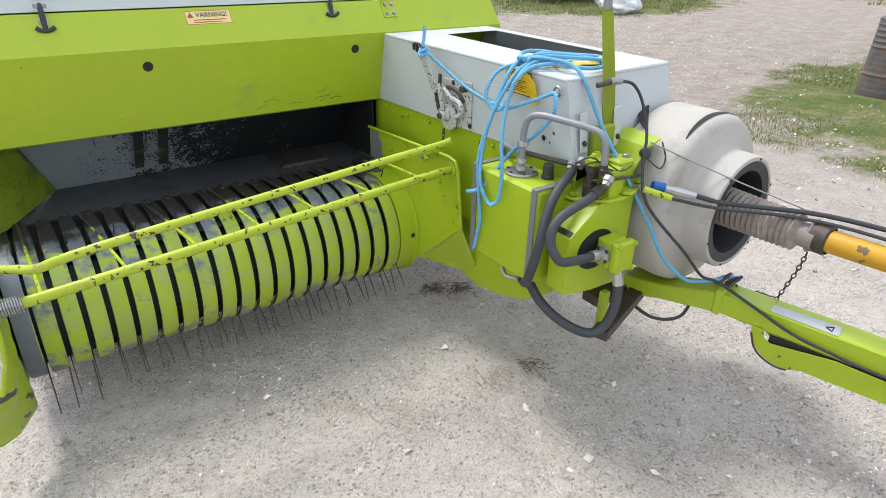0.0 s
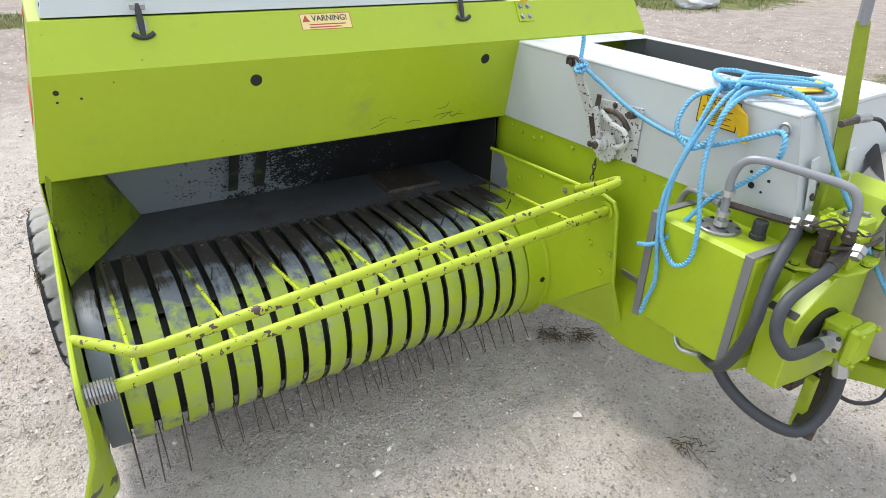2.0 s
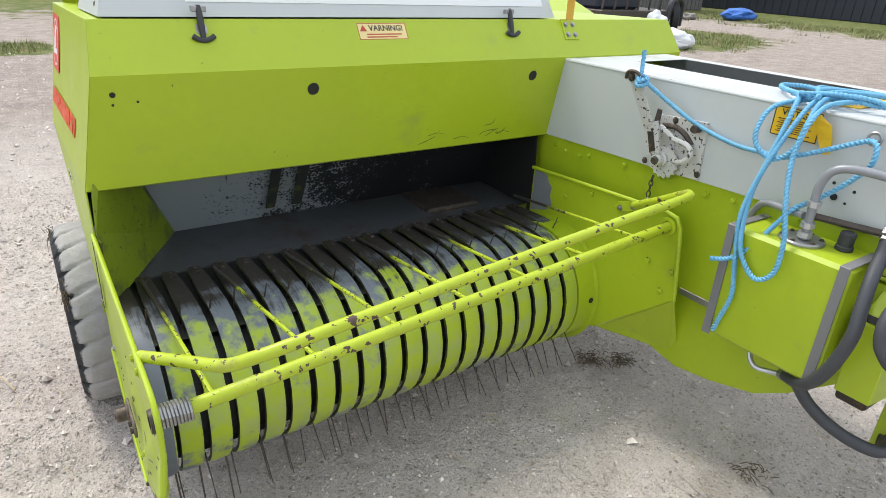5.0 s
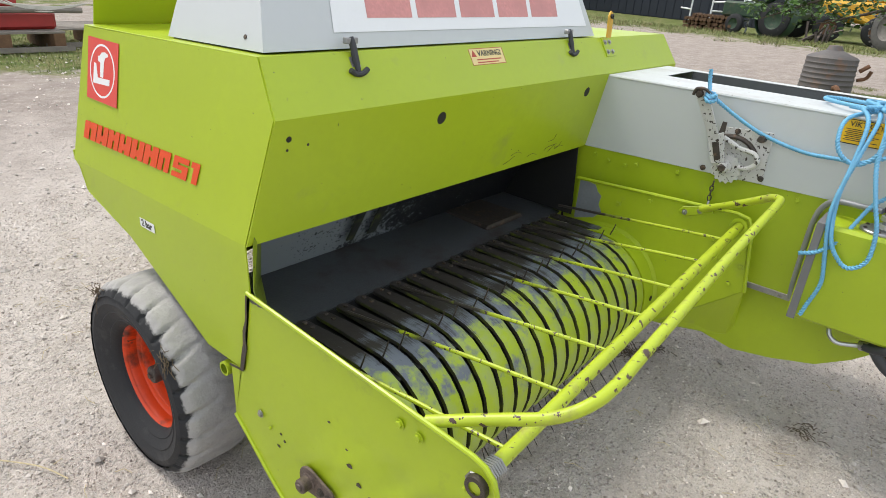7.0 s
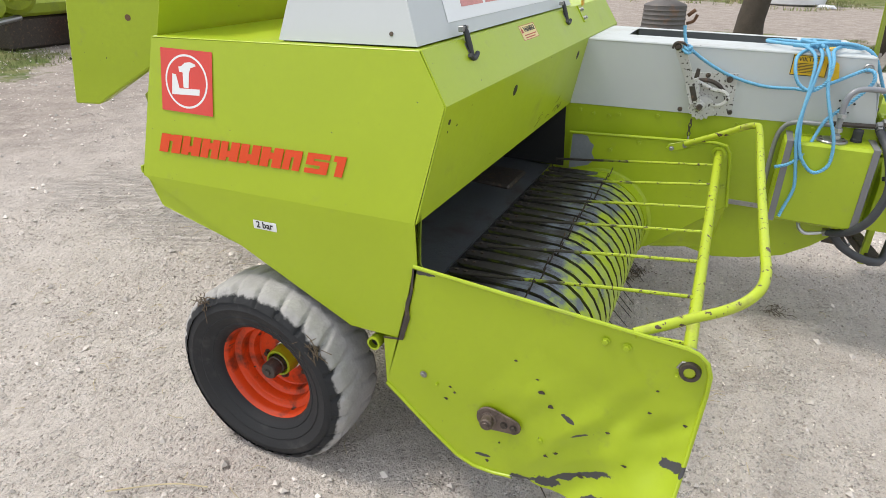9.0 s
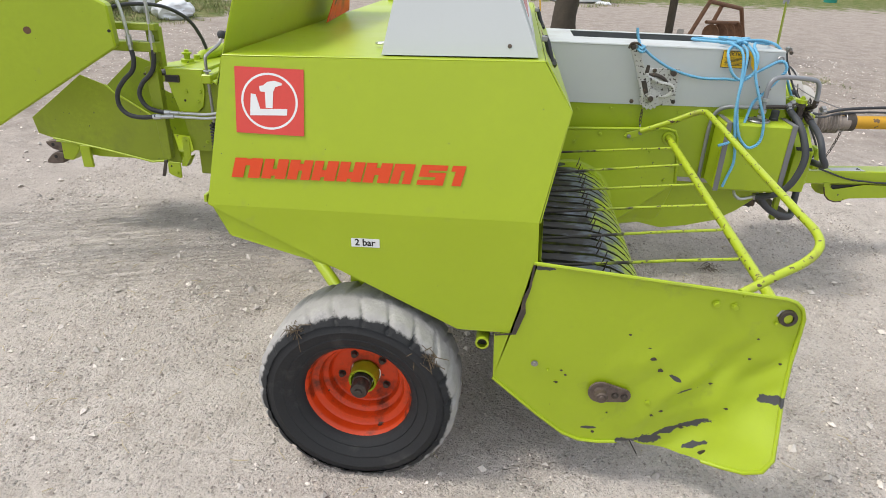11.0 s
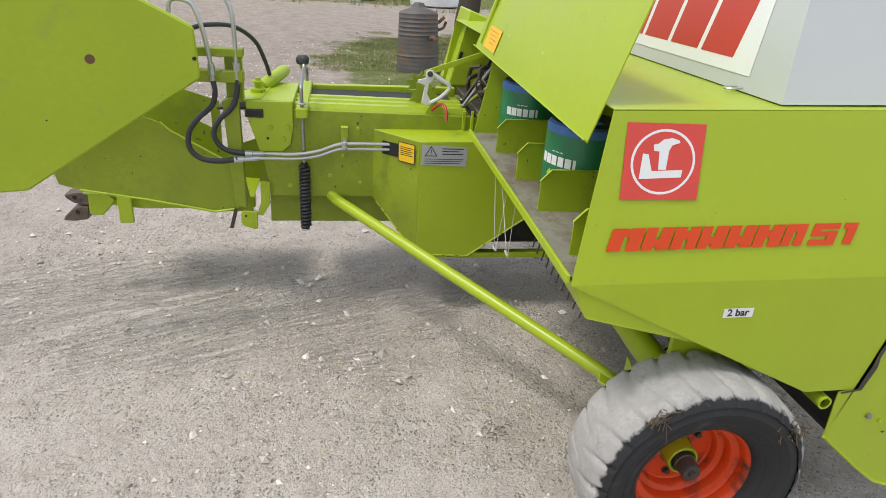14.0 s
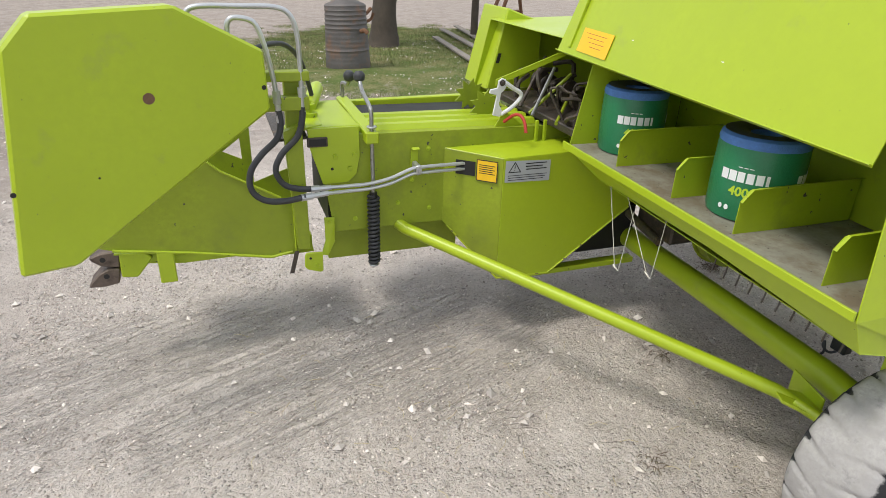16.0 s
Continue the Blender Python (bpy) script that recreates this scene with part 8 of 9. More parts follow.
def tree(x, y, radius, height, seed, label, low=2.3, low_bough=None):
    rg_ = random.Random(seed)
    t = thing("tree", (x, y, 0), label, "tree")
    trunk_pts = [(x, y, -0.05), (x + 0.02, y - 0.03, 0.5), (x + 0.06, y - 0.10, 1.4), (x + 0.05, y - 0.22, 2.6), (x, y - 0.2, 4.0), (x, y - 0.1, height * 0.8)]
    path = round_path(trunk_pts, 5)
    n = len(path)
    trunk = part("trunk", tube(path, [radius * (1.35 if i == 0 else 1.12 if i < 3 else 1.0) * (1 - 0.8 * i / n) for i in range(n)], 18), bark, t, smooth=True)
    for v in trunk.data.vertices:
        k = 1 + 0.10 * noise.noise(v.co * 4.0) + 0.04 * noise.noise(v.co * 14)
        v.co.x, v.co.y = x + (v.co.x - x) * k, y + (v.co.y - y) * k
    centres = []
    limbs = []
    for i in range(11):
        a = i * 2.4 + rg_.uniform(-0.3, 0.3)
        z0 = low + 0.35 * i
        ln = rg_.uniform(1.6, 2.6) * (1 - 0.03 * i)
        p0 = Vector((x, y - 0.2, z0))
        p1 = p0 + Vector((math.cos(a) * ln * 0.5, math.sin(a) * ln * 0.5, 0.5))
        p2 = p0 + Vector((math.cos(a) * ln, math.sin(a) * ln, 0.7 + rg_.uniform(-0.5, 0.4)))
        limbs.append((p0, p1, p2))
    if low_bough:
        limbs += [tuple(Vector(q) for q in b) for b in low_bough]
    for p0, p1, p2 in limbs:
        part("limb", tube(round_path([p0, p1, p2], 5), [0.07 - 0.006 * i for i in range(11)], 8), bark, t, smooth=True)
        for k in range(7):
            f = 0.35 + 0.65 * k / 6
            c = p0.lerp(p1, f * 2) if f < 0.5 else p1.lerp(p2, f * 2 - 1)
            centres.append((c + Vector((rg_.uniform(-0.3, 0.3), rg_.uniform(-0.3, 0.3), rg_.uniform(-0.15, 0.3))), rg_.uniform(0.25, 0.5)))
    crown = leaf_cloud(centres, 9000, 0.11, seed + 1)
    crown.parent, crown.matrix_parent_inverse = t, Matrix.Translation(-t.location)
    tagged(crown, label="loose leafy crown")
    return t


tree(12.4, -0.89, 0.31, 7.0, 3, "old tree with a thick dark trunk beside the barrel", 2.5,
     [((12.4, -1.05, 2.4), (13.0, 0.8, 1.95), (13.2, 2.4, 1.30)), ((12.4, -1.05, 2.3), (13.8, 0.3, 1.7), (14.4, 1.7, 1.25)), ((12.4, -1.05, 2.5), (12.1, -2.4, 2.3), (11.8, -3.5, 1.75))])

post = thing("post", (13.35, -3.3, 0.0), "dark wooden post standing in the grass", "post")
part("shank", tube([(13.35, -3.3, -0.05), (13.40, -3.33, 1.9)], 0.085, 12), bark, post, smooth=True)
part("post_cap", lathe([(0, 0.06), (0.30, 0.05), (0.34, 0.02), (0.30, 0.0), (0, 0)], (13.40, -3.33, 1.9), (0, 0, 1), 16), old_iron, post, "dark iron plate")
for i, (a, b) in enumerate((((13.2, -2.3, 0.04), (9.3, -1.80, 0.05)), ((14.6, -2.95, 0.05), (10.7, -2.45, 0.07)), ((15.2, -3.55, 0.06), (12.0, -3.05, 0.05)), ((10.9, -2.9, 0.05), (13.5, -3.6, 0.35)))):
    av, bv = Vector(a), Vector(b)
    d = (bv - av).normalized()
    s = Vector((-d.y, d.x, 0)) * 0.07
    whole("board", sheet([av - s, av + s, bv + s, bv - s], (0, 0, 0.035), 0.004), old_wood, "weathered grey board lying in the grass", "board", "boards in the grass")

frame_ = thing("harrow_frame", (14.6, -4.4, 0.0), "rusty brown implement frame standing on the gravel", "implement")
for a, b, r in (((13.9, -3.8, 0.0), (14.2, -4.3, 0.95), 0.05), ((14.2, -4.3, 0.95), (15.4, -5.4, 0.75), 0.05), ((15.4, -5.4, 0.75), (15.7, -5.7, 0.0), 0.05), ((14.6, -4.4, 0.0), (14.75, -4.75, 0.86), 0.05), ((14.2, -4.3, 0.5), (15.4, -5.4, 0.42), 0.04)):
    part("beam", tube([a, b], r, 8), rust_red, frame_)
for k in range(4):
    x, y = 14.4 + 0.3 * k, -4.5 - 0.27 * k
    part("disc", lathe([(0, 0.04), (0.14, 0.02), (0.22, 0.0), (0.22, 0.012), (0.14, 0.03), (0, 0.055)], (x, y, 0.22), (0.7, -0.7, 0), 18), rust_red, frame_)

# ---- bag, wheel and machines by the far grass ----
def heap(cx, cy, rx, ry, h, seed, squash=1.0):
    own = bmesh.new()
    bmesh.ops.create_icosphere(own, subdivisions=4, radius=1)
    for v in own.verts:
        p = v.co.copy()
        k = 1 + 0.30 * noise.noise(p * 1.7 + Vector((seed, 0, 0))) + 0.10 * noise.noise(p * 5 + Vector((0, seed, 0)))
        v.co = Vector((cx + p.x * rx * k, cy + p.y * ry * k, max(0.0, h * 0.42 + p.z * h * 0.55 * k * squash)))
    return own


whole("sack", heap(14.35, 8.75, 0.62, 0.42, 0.48, 1.0), film_white, "crumpled white plastic sack on the grass", "sack", smooth=True)
whole("sack", heap(15.4, 10.2, 0.34, 0.30, 0.80, 4.0), film_white, "upright white plastic sack with black print on the grass", "sack", smooth=True)


def far_wheel(parent, c, r, w, ax, tyre_mat=tyre_black, rim_mat=zinc):
    part("tyre", lathe([(r * 0.55, -w / 2), (r * 0.85, -w / 2), (r, -w * 0.35), (r, w * 0.35), (r * 0.85, w / 2), (r * 0.55, w / 2)], c, ax, 28), tyre_mat, parent, smooth=True)
    part("rim", lathe([(0, -w * 0.1), (r * 0.2, -w * 0.15), (r * 0.5, -w * 0.3), (r * 0.57, -w * 0.45), (r * 0.57, w * 0.45), (0, w * 0.3)], c, ax, 20), rim_mat, parent)


trailer = thing("trailer", (16.2, 11.9, 0.0), "dark machine on steel wheels standing in the grass", "farm machine")
far_wheel(trailer, (17.4, 11.2, 0.50), 0.50, 0.24, (0.75, -0.65, 0))
far_wheel(trailer, (16.0, 11.9, 0.45), 0.45, 0.24, (0.75, -0.65, 0))
part("chassis", box(14.0, 17.4, 11.0, 13.2, 0.55, 0.75, 0.02), old_iron, trailer)
part("engine", box(14.2, 16.0, 11.4, 13.0, 0.75, 1.9, 0.08), navy, trailer)
part("mudguard", tube(round_path([(16.85, 11.0, 0.5), (17.0, 11.05, 0.95), (17.4, 11.15, 1.12), (17.85, 11.3, 0.95), (18.0, 11.4, 0.3)], 5), 0.09, 8), rubber, trailer)
for k in range(6):
    part("rail", tube([(14.2 + 0.5 * k, 11.2, 0.7), (14.3 + 0.5 * k, 11.2, 2.2)], 0.035, 6), old_iron, trailer)

tarp = whole("tarpaulin", heap(28.6, 16.1, 0.95, 0.6, 0.55, 7.0), tarp_blue, "crumpled blue tarpaulin on the grass", "tarpaulin", smooth=True)
whole("stone", heap(25.6, 16.6, 0.4, 0.3, 0.30, 2.0), stone_grey, "grey brown stone on the grass", "stone", smooth=True)

# far sheds, each with its cladding boards, door and roof
def shed(name, x0, x1, y0, y1, h, wall_mat, label, boards=0.35, roof=True):
    t = thing(name, ((x0 + x1) / 2, (y0 + y1) / 2, 0), label, "shed")
    part("wall", box(x0, x1, y0, y1, 0, h, 0), wall_mat, t)
    bm_ = None
    y = y0
    while y < y1:
        bm_ = box(x0 - 0.04, x0 - 0.002, y + 0.02, min(y + boards - 0.02, y1), 0.05, h, 0, bm_)
        y += boards
    x = x0
    while x < x1:
        bm_ = box(x + 0.02, min(x + boards - 0.02, x1), y0 - 0.04, y0 - 0.002, 0.05, h, 0, bm_)
        x += boards
    part("cladding", bm_, wall_mat, t, kind="stuff")
    if roof:
        part("roof", sheet([(x0 - 0.4, y0 - 0.4, h), (x1 + 0.4, y0 - 0.4, h + 0.8), (x1 + 0.4, y1 + 0.4, h + 0.8), (x0 - 0.4, y1 + 0.4, h)], (0, 0, 0.15)), grey_clad, t)
    return t


shed("shed", 38.0, 46.0, 8.0, 30.0, 4.0, navy, "long dark blue clad shed behind the grass", 0.5)
shed("shed", 26.0, 34.0, 22.0, 34.0, 3.4, grey_clad, "weathered grey board shed")
shed("barn", 40.0, 52.0, -9.0, 4.0, 4.5, old_green, "dark green barn behind the machines", 0.6)
shed("shed", 39.0, 50.0, -34.0, -23.0, 4.2, whitewash, "whitewashed shed beside a blue container", 0.5)
shed("shed", -14.0, -4.0, 26.0, 40.0, 3.6, grey_clad, "dark grey shed at the end of the yard", 0.5)
cont = thing("container", (36.0, -25.2, 0), "pale blue steel container with ribbed walls", "container")
part("container_body", box(34.6, 38.0, -26.6, -23.6, 0.1, 2.7, 0.02), sky_blue, cont)
for k in range(9):
    part("rib", box(34.55, 34.6, -26.5 + 0.34 * k, -26.35 + 0.34 * k, 0.2, 2.6, 0.01), sky_blue, cont)
for (x, y, h, mt, lab, cat) in ((32.6, -22.9, 0.9, machine_yellow, "yellow and black drum in front of the container", "drum"), (33.0, -27.6, 0.9, tarp_blue, "blue plastic drum by the container", "drum"), (35.6, -16.2, 0.7, teal, "teal plastic tub among the clutter", "tub")):
    whole("drum", lathe([(0, 0), (0.30, 0), (0.31, 0.04), (0.30, h * 0.3), (0.315, h * 0.33), (0.30, h * 0.36), (0.30, h * 0.64), (0.315, h * 0.67), (0.30, h * 0.7), (0.31, h - 0.03), (0.29, h), (0, h)], (x, y, 0), (0, 0, 1), 20), mt, lab, cat, smooth=True)


def rack(x, y, h, w, seed, label):
    rg_ = random.Random(seed)
    t = thing("rack", (x, y, 0), label, "rack")
    for dx in (0, w):
        for dy in (0, w * 1.4):
            part("upright", tube([(x + dx, y + dy, 0), (x + dx, y + dy, h)], 0.04, 6), old_iron, t)
    for k in range(4):
        part("shelf", box(x - 0.05, x + w + 0.05, y - 0.05, y + w * 1.4 + 0.05, h * (k + 0.6) / 4.4, h * (k + 0.6) / 4.4 + 0.05, 0), old_iron, t)
    for k in range(7):
        bx, by, bz = x + rg_.uniform(0, w), y + rg_.uniform(0, w * 1.3), h * (rg_.randint(0, 3) + 0.6) / 4.4 + 0.05
        part("load", box(bx - 0.2, bx + 0.2, by - 0.2, by + 0.2, bz, bz + rg_.uniform(0.15, 0.35), 0.03), rg_.choice([old_iron, navy, teal, rust_red, zinc]), t)
    return t


rack(32.2, -21.4, 1.9, 0.9, 11, "iron rack full of dark spare parts")
rack(33.3, -19.7, 1.7, 0.9, 12, "iron rack with machine parts")
rack(37.6, -12.5, 1.6, 1.0, 13, "iron rack with clutter beside the shed")

pile = thing("log_pile", (31.4, 9.3, 0.0), "stack of split fire wood on the grass", "wood pile")
rgp = random.Random(21)
for k in range(46):
    y, z = 8.5 + (k % 12) * 0.19 + rgp.uniform(-0.03, 0.03), 0.10 + 0.17 * (k // 12)
    part("log", tube([(31.0 + rgp.uniform(-0.1, 0.1), y, z), (31.9 + rgp.uniform(-0.1, 0.1), y + rgp.uniform(-0.04, 0.04), z)], rgp.uniform(0.07, 0.10), 6), brown_wood, pile)
lad = thing("ladder", (32.2, 10.0, 0.0), "white ladder leaning beside the wood pile", "ladder")
for y in (8.0, 8.45):
    part("stile", tube([(31.9, y, 0.0), (32.6, y, 2.6)], 0.04, 6), sticker_white, lad)
for k in range(8):
    part("rung", tube([(31.95 + 0.08 * k, 8.0, 0.25 + 0.29 * k), (31.95 + 0.08 * k, 8.45, 0.25 + 0.29 * k)], 0.025, 6), sticker_white, lad)
cart = thing("cart", (33.5, 10.8, 0.0), "white tube framed cart", "cart")
for a, b in (((32.6, 10.0, 0), (32.6, 10.0, 2.2)), ((32.6, 11.0, 0), (32.6, 11.0, 2.2)), ((32.6, 10.0, 2.2), (32.6, 11.0, 2.2)), ((32.6, 10.0, 0.8), (33.9, 9.0, 0.8)), ((32.6, 11.0, 0.8), (33.9, 12.0, 0.8)), ((32.6, 9.0, 1.3), (32.6, 10.0, 1.2))):
    part("tube", tube([a, b], 0.04, 6), sticker_white, cart)

trac = thing("tractor", (31.5, 6.0, 0.0), "old dark green tractor with large rubber tyres", "tractor")
far_wheel(trac, (31.0, 6.6, 0.75), 0.75, 0.42, (0.9, -0.3, 0), tyre_black, old_green)
far_wheel(trac, (33.0, 6.2, 0.75), 0.75, 0.42, (0.9, -0.3, 0), tyre_black, old_green)
far_wheel(trac, (31.0, 8.3, 0.42), 0.42, 0.25, (0.9, -0.3, 0), tyre_black, old_green)
part("bonnet", box(31.1, 32.2, 7.0, 9.0, 0.7, 1.35, 0.08), old_green, trac)
part("seat_deck", box(31.0, 33.0, 5.6, 7.0, 0.8, 1.1, 0.05), old_green, trac)
part("mudguard", lathe([(0.85, -0.25), (0.88, -0.2), (0.88, 0.25), (0.85, 0.28)], (31.0, 6.6, 0.78), (0.9, -0.3, 0), 20), old_green, trac, smooth=True)
part("steering", tube([(31.6, 6.6, 1.1), (31.6, 6.4, 1.75)], 0.03, 6), old_iron, trac)
for k in range(9):
    part("implement", tube([(30.5 + rgp.uniform(-0.4, 0.4), 4.8 + rgp.uniform(-0.6, 0.6), 0.0), (30.7 + rgp.uniform(-0.4, 0.4), 4.7 + rgp.uniform(-0.8, 0.8), rgp.uniform(0.4, 1.0))], 0.05, 6), old_iron, trac)

loader = thing("wheel_loader", (33.5, 3.8, 0.0), "yellow wheel loader parked behind the tree", "loader")
part("loader_body", box(32.8, 34.8, 2.4, 5.4, 0.85, 1.75, 0.14), machine_yellow, loader)
part("loader_hood", box(33.0, 34.6, 2.5, 3.8, 1.75, 2.15, 0.12), machine_yellow, loader)
part("loader_cab", box(33.1, 34.5, 4.0, 5.2, 1.75, 3.1, 0.08), old_iron, loader)
part("loader_arm", tube([(32.7, 4.9, 1.3), (32.6, 3.6, 1.05), (32.6, 2.3, 0.45)], 0.13, 8), machine_yellow, loader)
far_wheel(loader, (32.6, 4.8, 0.6), 0.6, 0.4, (1, 0.2, 0), tyre_black, rust_red)
far_wheel(loader, (32.6, 2.9, 0.6), 0.6, 0.4, (1, 0.2, 0), tyre_black, rust_red)
old_tyre = thing("spare_wheel", (30.4, 2.1, 0.0), "large dusty tractor wheel standing in the grass", "wheel")
far_wheel(old_tyre, (30.4, 2.1, 0.88), 0.90, 0.62, (0.75, -0.65, 0), tyre_dusty, stone_grey)
for k in range(22):
    a = 2 * math.pi * k / 22
    m_ = Matrix.Translation((30.4, 2.1, 0.88)) @ Vector((0.75, -0.65, 0)).to_track_quat("Z", "Y").to_matrix().to_4x4() @ Matrix.Rotation(a, 4, "Z")
    lug = box(-0.04, 0.04, 0.87, 0.94, -0.30, 0.30, 0.01)
    bmesh.ops.transform(lug, matrix=m_, verts=lug.verts)
    part("lug", lug, tyre_dusty, old_tyre)
whole("tub", lathe([(0, 0), (0.26, 0), (0.33, 0.85), (0.35, 0.88), (0.33, 0.90), (0.30, 0.87), (0.24, 0.06), (0, 0.05)], (28.7, 1.1, 0), (0.05, 0.02, 1), 24), film_white, "white plastic tub on the grass", "tub", smooth=True)

whole("wrapped_bale", lathe([(0, 0), (0.95, 0), (1.10, 0.05), (1.16, 0.35), (1.14, 0.85), (1.02, 1.38), (0.86, 1.56), (0.5, 1.63), (0, 1.65)], (27.6, -2.35, 0), (0.02, 0.01, 1), 40), film_white, "round bale wrapped in white film", "bale", smooth=True)
whole("film_scrap", heap(26.4, -3.4, 0.5, 0.3, 0.12, 6.0), film_white, "scrap of white film on the gravel", "film", smooth=True)
stack = thing("pallet_stack", (29.5, 0.6, 0), "stack of brown wooden pallets", "pallets")
for k in range(6):
    for q in range(5):
        part("slat", box(29.0 + 0.21 * q, 29.15 + 0.21 * q, 0.2, 1.0, 0.17 * k + 0.11, 0.17 * k + 0.145, 0), brown_wood, stack)
    for q in range(3):
        part("bearer", box(29.0, 30.0, 0.2 + 0.35 * q, 0.3 + 0.35 * q, 0.17 * k, 0.17 * k + 0.11, 0), brown_wood, stack)

# pallets with a red machine, and the green machine behind the baler
for x, y, rot in ((2.6, 11.2, 0.1), (4.3, 11.6, -0.1)):
    pal = thing("pallet_table", (x, y, 0), "weathered wooden pallet carrying old machine parts", "pallet", "pallets on the grass")
    for k in range(7):
        part("slat", box(x - 0.9, x + 0.9, y - 0.6 + 0.18 * k, y - 0.47 + 0.18 * k, 0.30, 0.33, 0), old_wood, pal)
    for dx in (-0.8, 0, 0.8):
        part("block", box(x + dx - 0.09, x + dx + 0.09, y - 0.6, y + 0.6, 0.0, 0.30, 0.01), brown_wood, pal)
    part("slat", box(x - 1.0, x + 1.0, y - 0.66, y - 0.62, 0.02, 0.10, 0), old_wood, pal)
redm = thing("red_machine", (2.9, 11.3, 0.33), "faded red farm machine with loose wires on a pallet", "farm machine")
part("hull", box(2.1, 3.5, 10.9, 11.7, 0.33, 0.62, 0.05), machine_red, redm)
part("hull", box(2.2, 3.0, 11.0, 11.7, 0.62, 0.95, 0.08), machine_red, redm)
part("rail", tube([(1.9, 10.8, 0.66), (3.9, 10.85, 0.64)], 0.05, 8), old_wood, redm)
for k in range(6):
    part("wire", tube(round_path([(2.0 + 0.1 * k, 10.85, 0.95), (2.6 + 0.08 * k, 10.8, 0.78 - 0.02 * k), (3.4, 10.8, 0.70 - 0.015 * k), (4.0, 10.85, 0.75)], 5), 0.010, 5), string_white, redm)
greenm = thing("green_machine", (6.2, 10.6, 0.0), "dim lime green farm machine with a drive shaft in the grass", "farm machine")
part("frame", box(5.5, 7.0, 10.4, 11.2, 0.55, 0.80, 0.05), green_old_shaded, greenm)
part("skid", box(5.6, 6.9, 10.5, 11.1, 0.0, 0.55, 0.05), old_iron, greenm)
part("gear_case", lathe([(0, 0), (0.30, 0), (0.34, 0.05), (0.34, 0.22), (0.26, 0.30), (0.10, 0.34), (0, 0.34)], (5.75, 10.42, 0.95), (-0.3, -1, 0), 20), green_old_shaded, greenm)
part("gear_case", lathe([(0, 0), (0.16, 0), (0.18, 0.04), (0.18, 0.20), (0, 0.24)], (5.35, 10.30, 0.78), (-0.6, -1, 0), 16), green_old_shaded, greenm)
part("shaft", tube([(5.75, 10.30, 0.56), (5.2, 10.15, 0.52), (5.1, 10.12, 0.51), (4.6, 9.98, 0.48)], [0.05, 0.05, 0.035, 0.035], 10), steel, greenm)
for k in range(4):
    part("arm", tube([(5.6 + 0.3 * k, 10.4, 0.9), (5.5 + 0.32 * k, 10.1, 1.05 + 0.08 * (k % 2)), (5.45 + 0.3 * k, 9.95, 0.85)], 0.04, 6), green_old_shaded, greenm)
far_wheel(greenm, (6.8, 10.1, 0.35), 0.35, 0.2, (0.3, -1, 0), tyre_black, orange)

# far shrubs close the view behind the sheds
shrub_c = []
rgs = random.Random(9)
for k in range(170):
    a = rgs.uniform(-1.15, 1.6)
    d = rgs.uniform(52, 60)
    shrub_c.append(((d * math.cos(a), d * math.sin(a), rgs.uniform(0.5, 5.5)), rgs.uniform(1.2, 2.4)))
hedge = leaf_cloud(shrub_c, 26000, 0.55, 31)
hedge.name = "hedge"
tagged(hedge, "far belt of leafy trees and shrubs", "hedge", kind="stuff")

# ---- grass, pebbles, straw ----
def lawn_weight(x, y):
    best = -9.0
    for cx, cy, a, b in PATCHES:
        best = max(best, 1 - math.sqrt(((x - cx) / a) ** 2 + ((y - cy) / b) ** 2))
    return best + 0.5 * noise.noise(Vector((x * 0.8, y * 0.8, 0))) + 0.25 * noise.noise(Vector((x * 2.3, y * 2.3, 4)))


def grass():
    rg_ = random.Random(17)
    verts, faces = [], []
    for (x0, x1, y0, y1, n, s) in ((5.8, 16.2, -5.4, 3.0, 90000, 0.75), (10.0, 21.5, 7.6, 14.6, 16000, 1.5), (-3.5, 6.0, 8.0, 14.0, 12000, 1.2), (24.0, 31.0, -5.0, 20.0, 16000, 2.4), (-1.2, 1.0, 10.2, 12.4, 1500, 1.6)):
        for _ in range(n):
            x, y = rg_.uniform(x0, x1), rg_.uniform(y0, y1)
            if lawn_weight(x, y) < 0.02 + rg_.uniform(0, 0.12):
                continue
            h = rg_.uniform(0.025, 0.075) * s
            a = rg_.uniform(0, 6.28)
            w = 0.006 * s
            lx, ly = math.cos(a) * h * rg_.uniform(0.2, 0.9), math.sin(a) * h * rg_.uniform(0.2, 0.9)
            i = len(verts)
            verts += [(x - w * math.sin(a), y + w * math.cos(a), 0), (x + w * math.sin(a), y - w * math.cos(a), 0), (x + lx, y + ly, h)]
            faces.append((i, i + 1, i + 2))
    me = bpy.data.meshes.new("grass")
    me.from_pydata(verts, [], faces)
    me.materials.append(material("grass blades", (0.16, 0.20, 0.055), 0.7, var=0.35, scale=1.2, fine=14, bump=0, per_island=0.5, dust=(0.36, 0.30, 0.16), dust_at=0.46, dust_scale=2.0))
    return tagged(new("grass", me), "short patchy yard grass", "grass", kind="stuff")


grass()


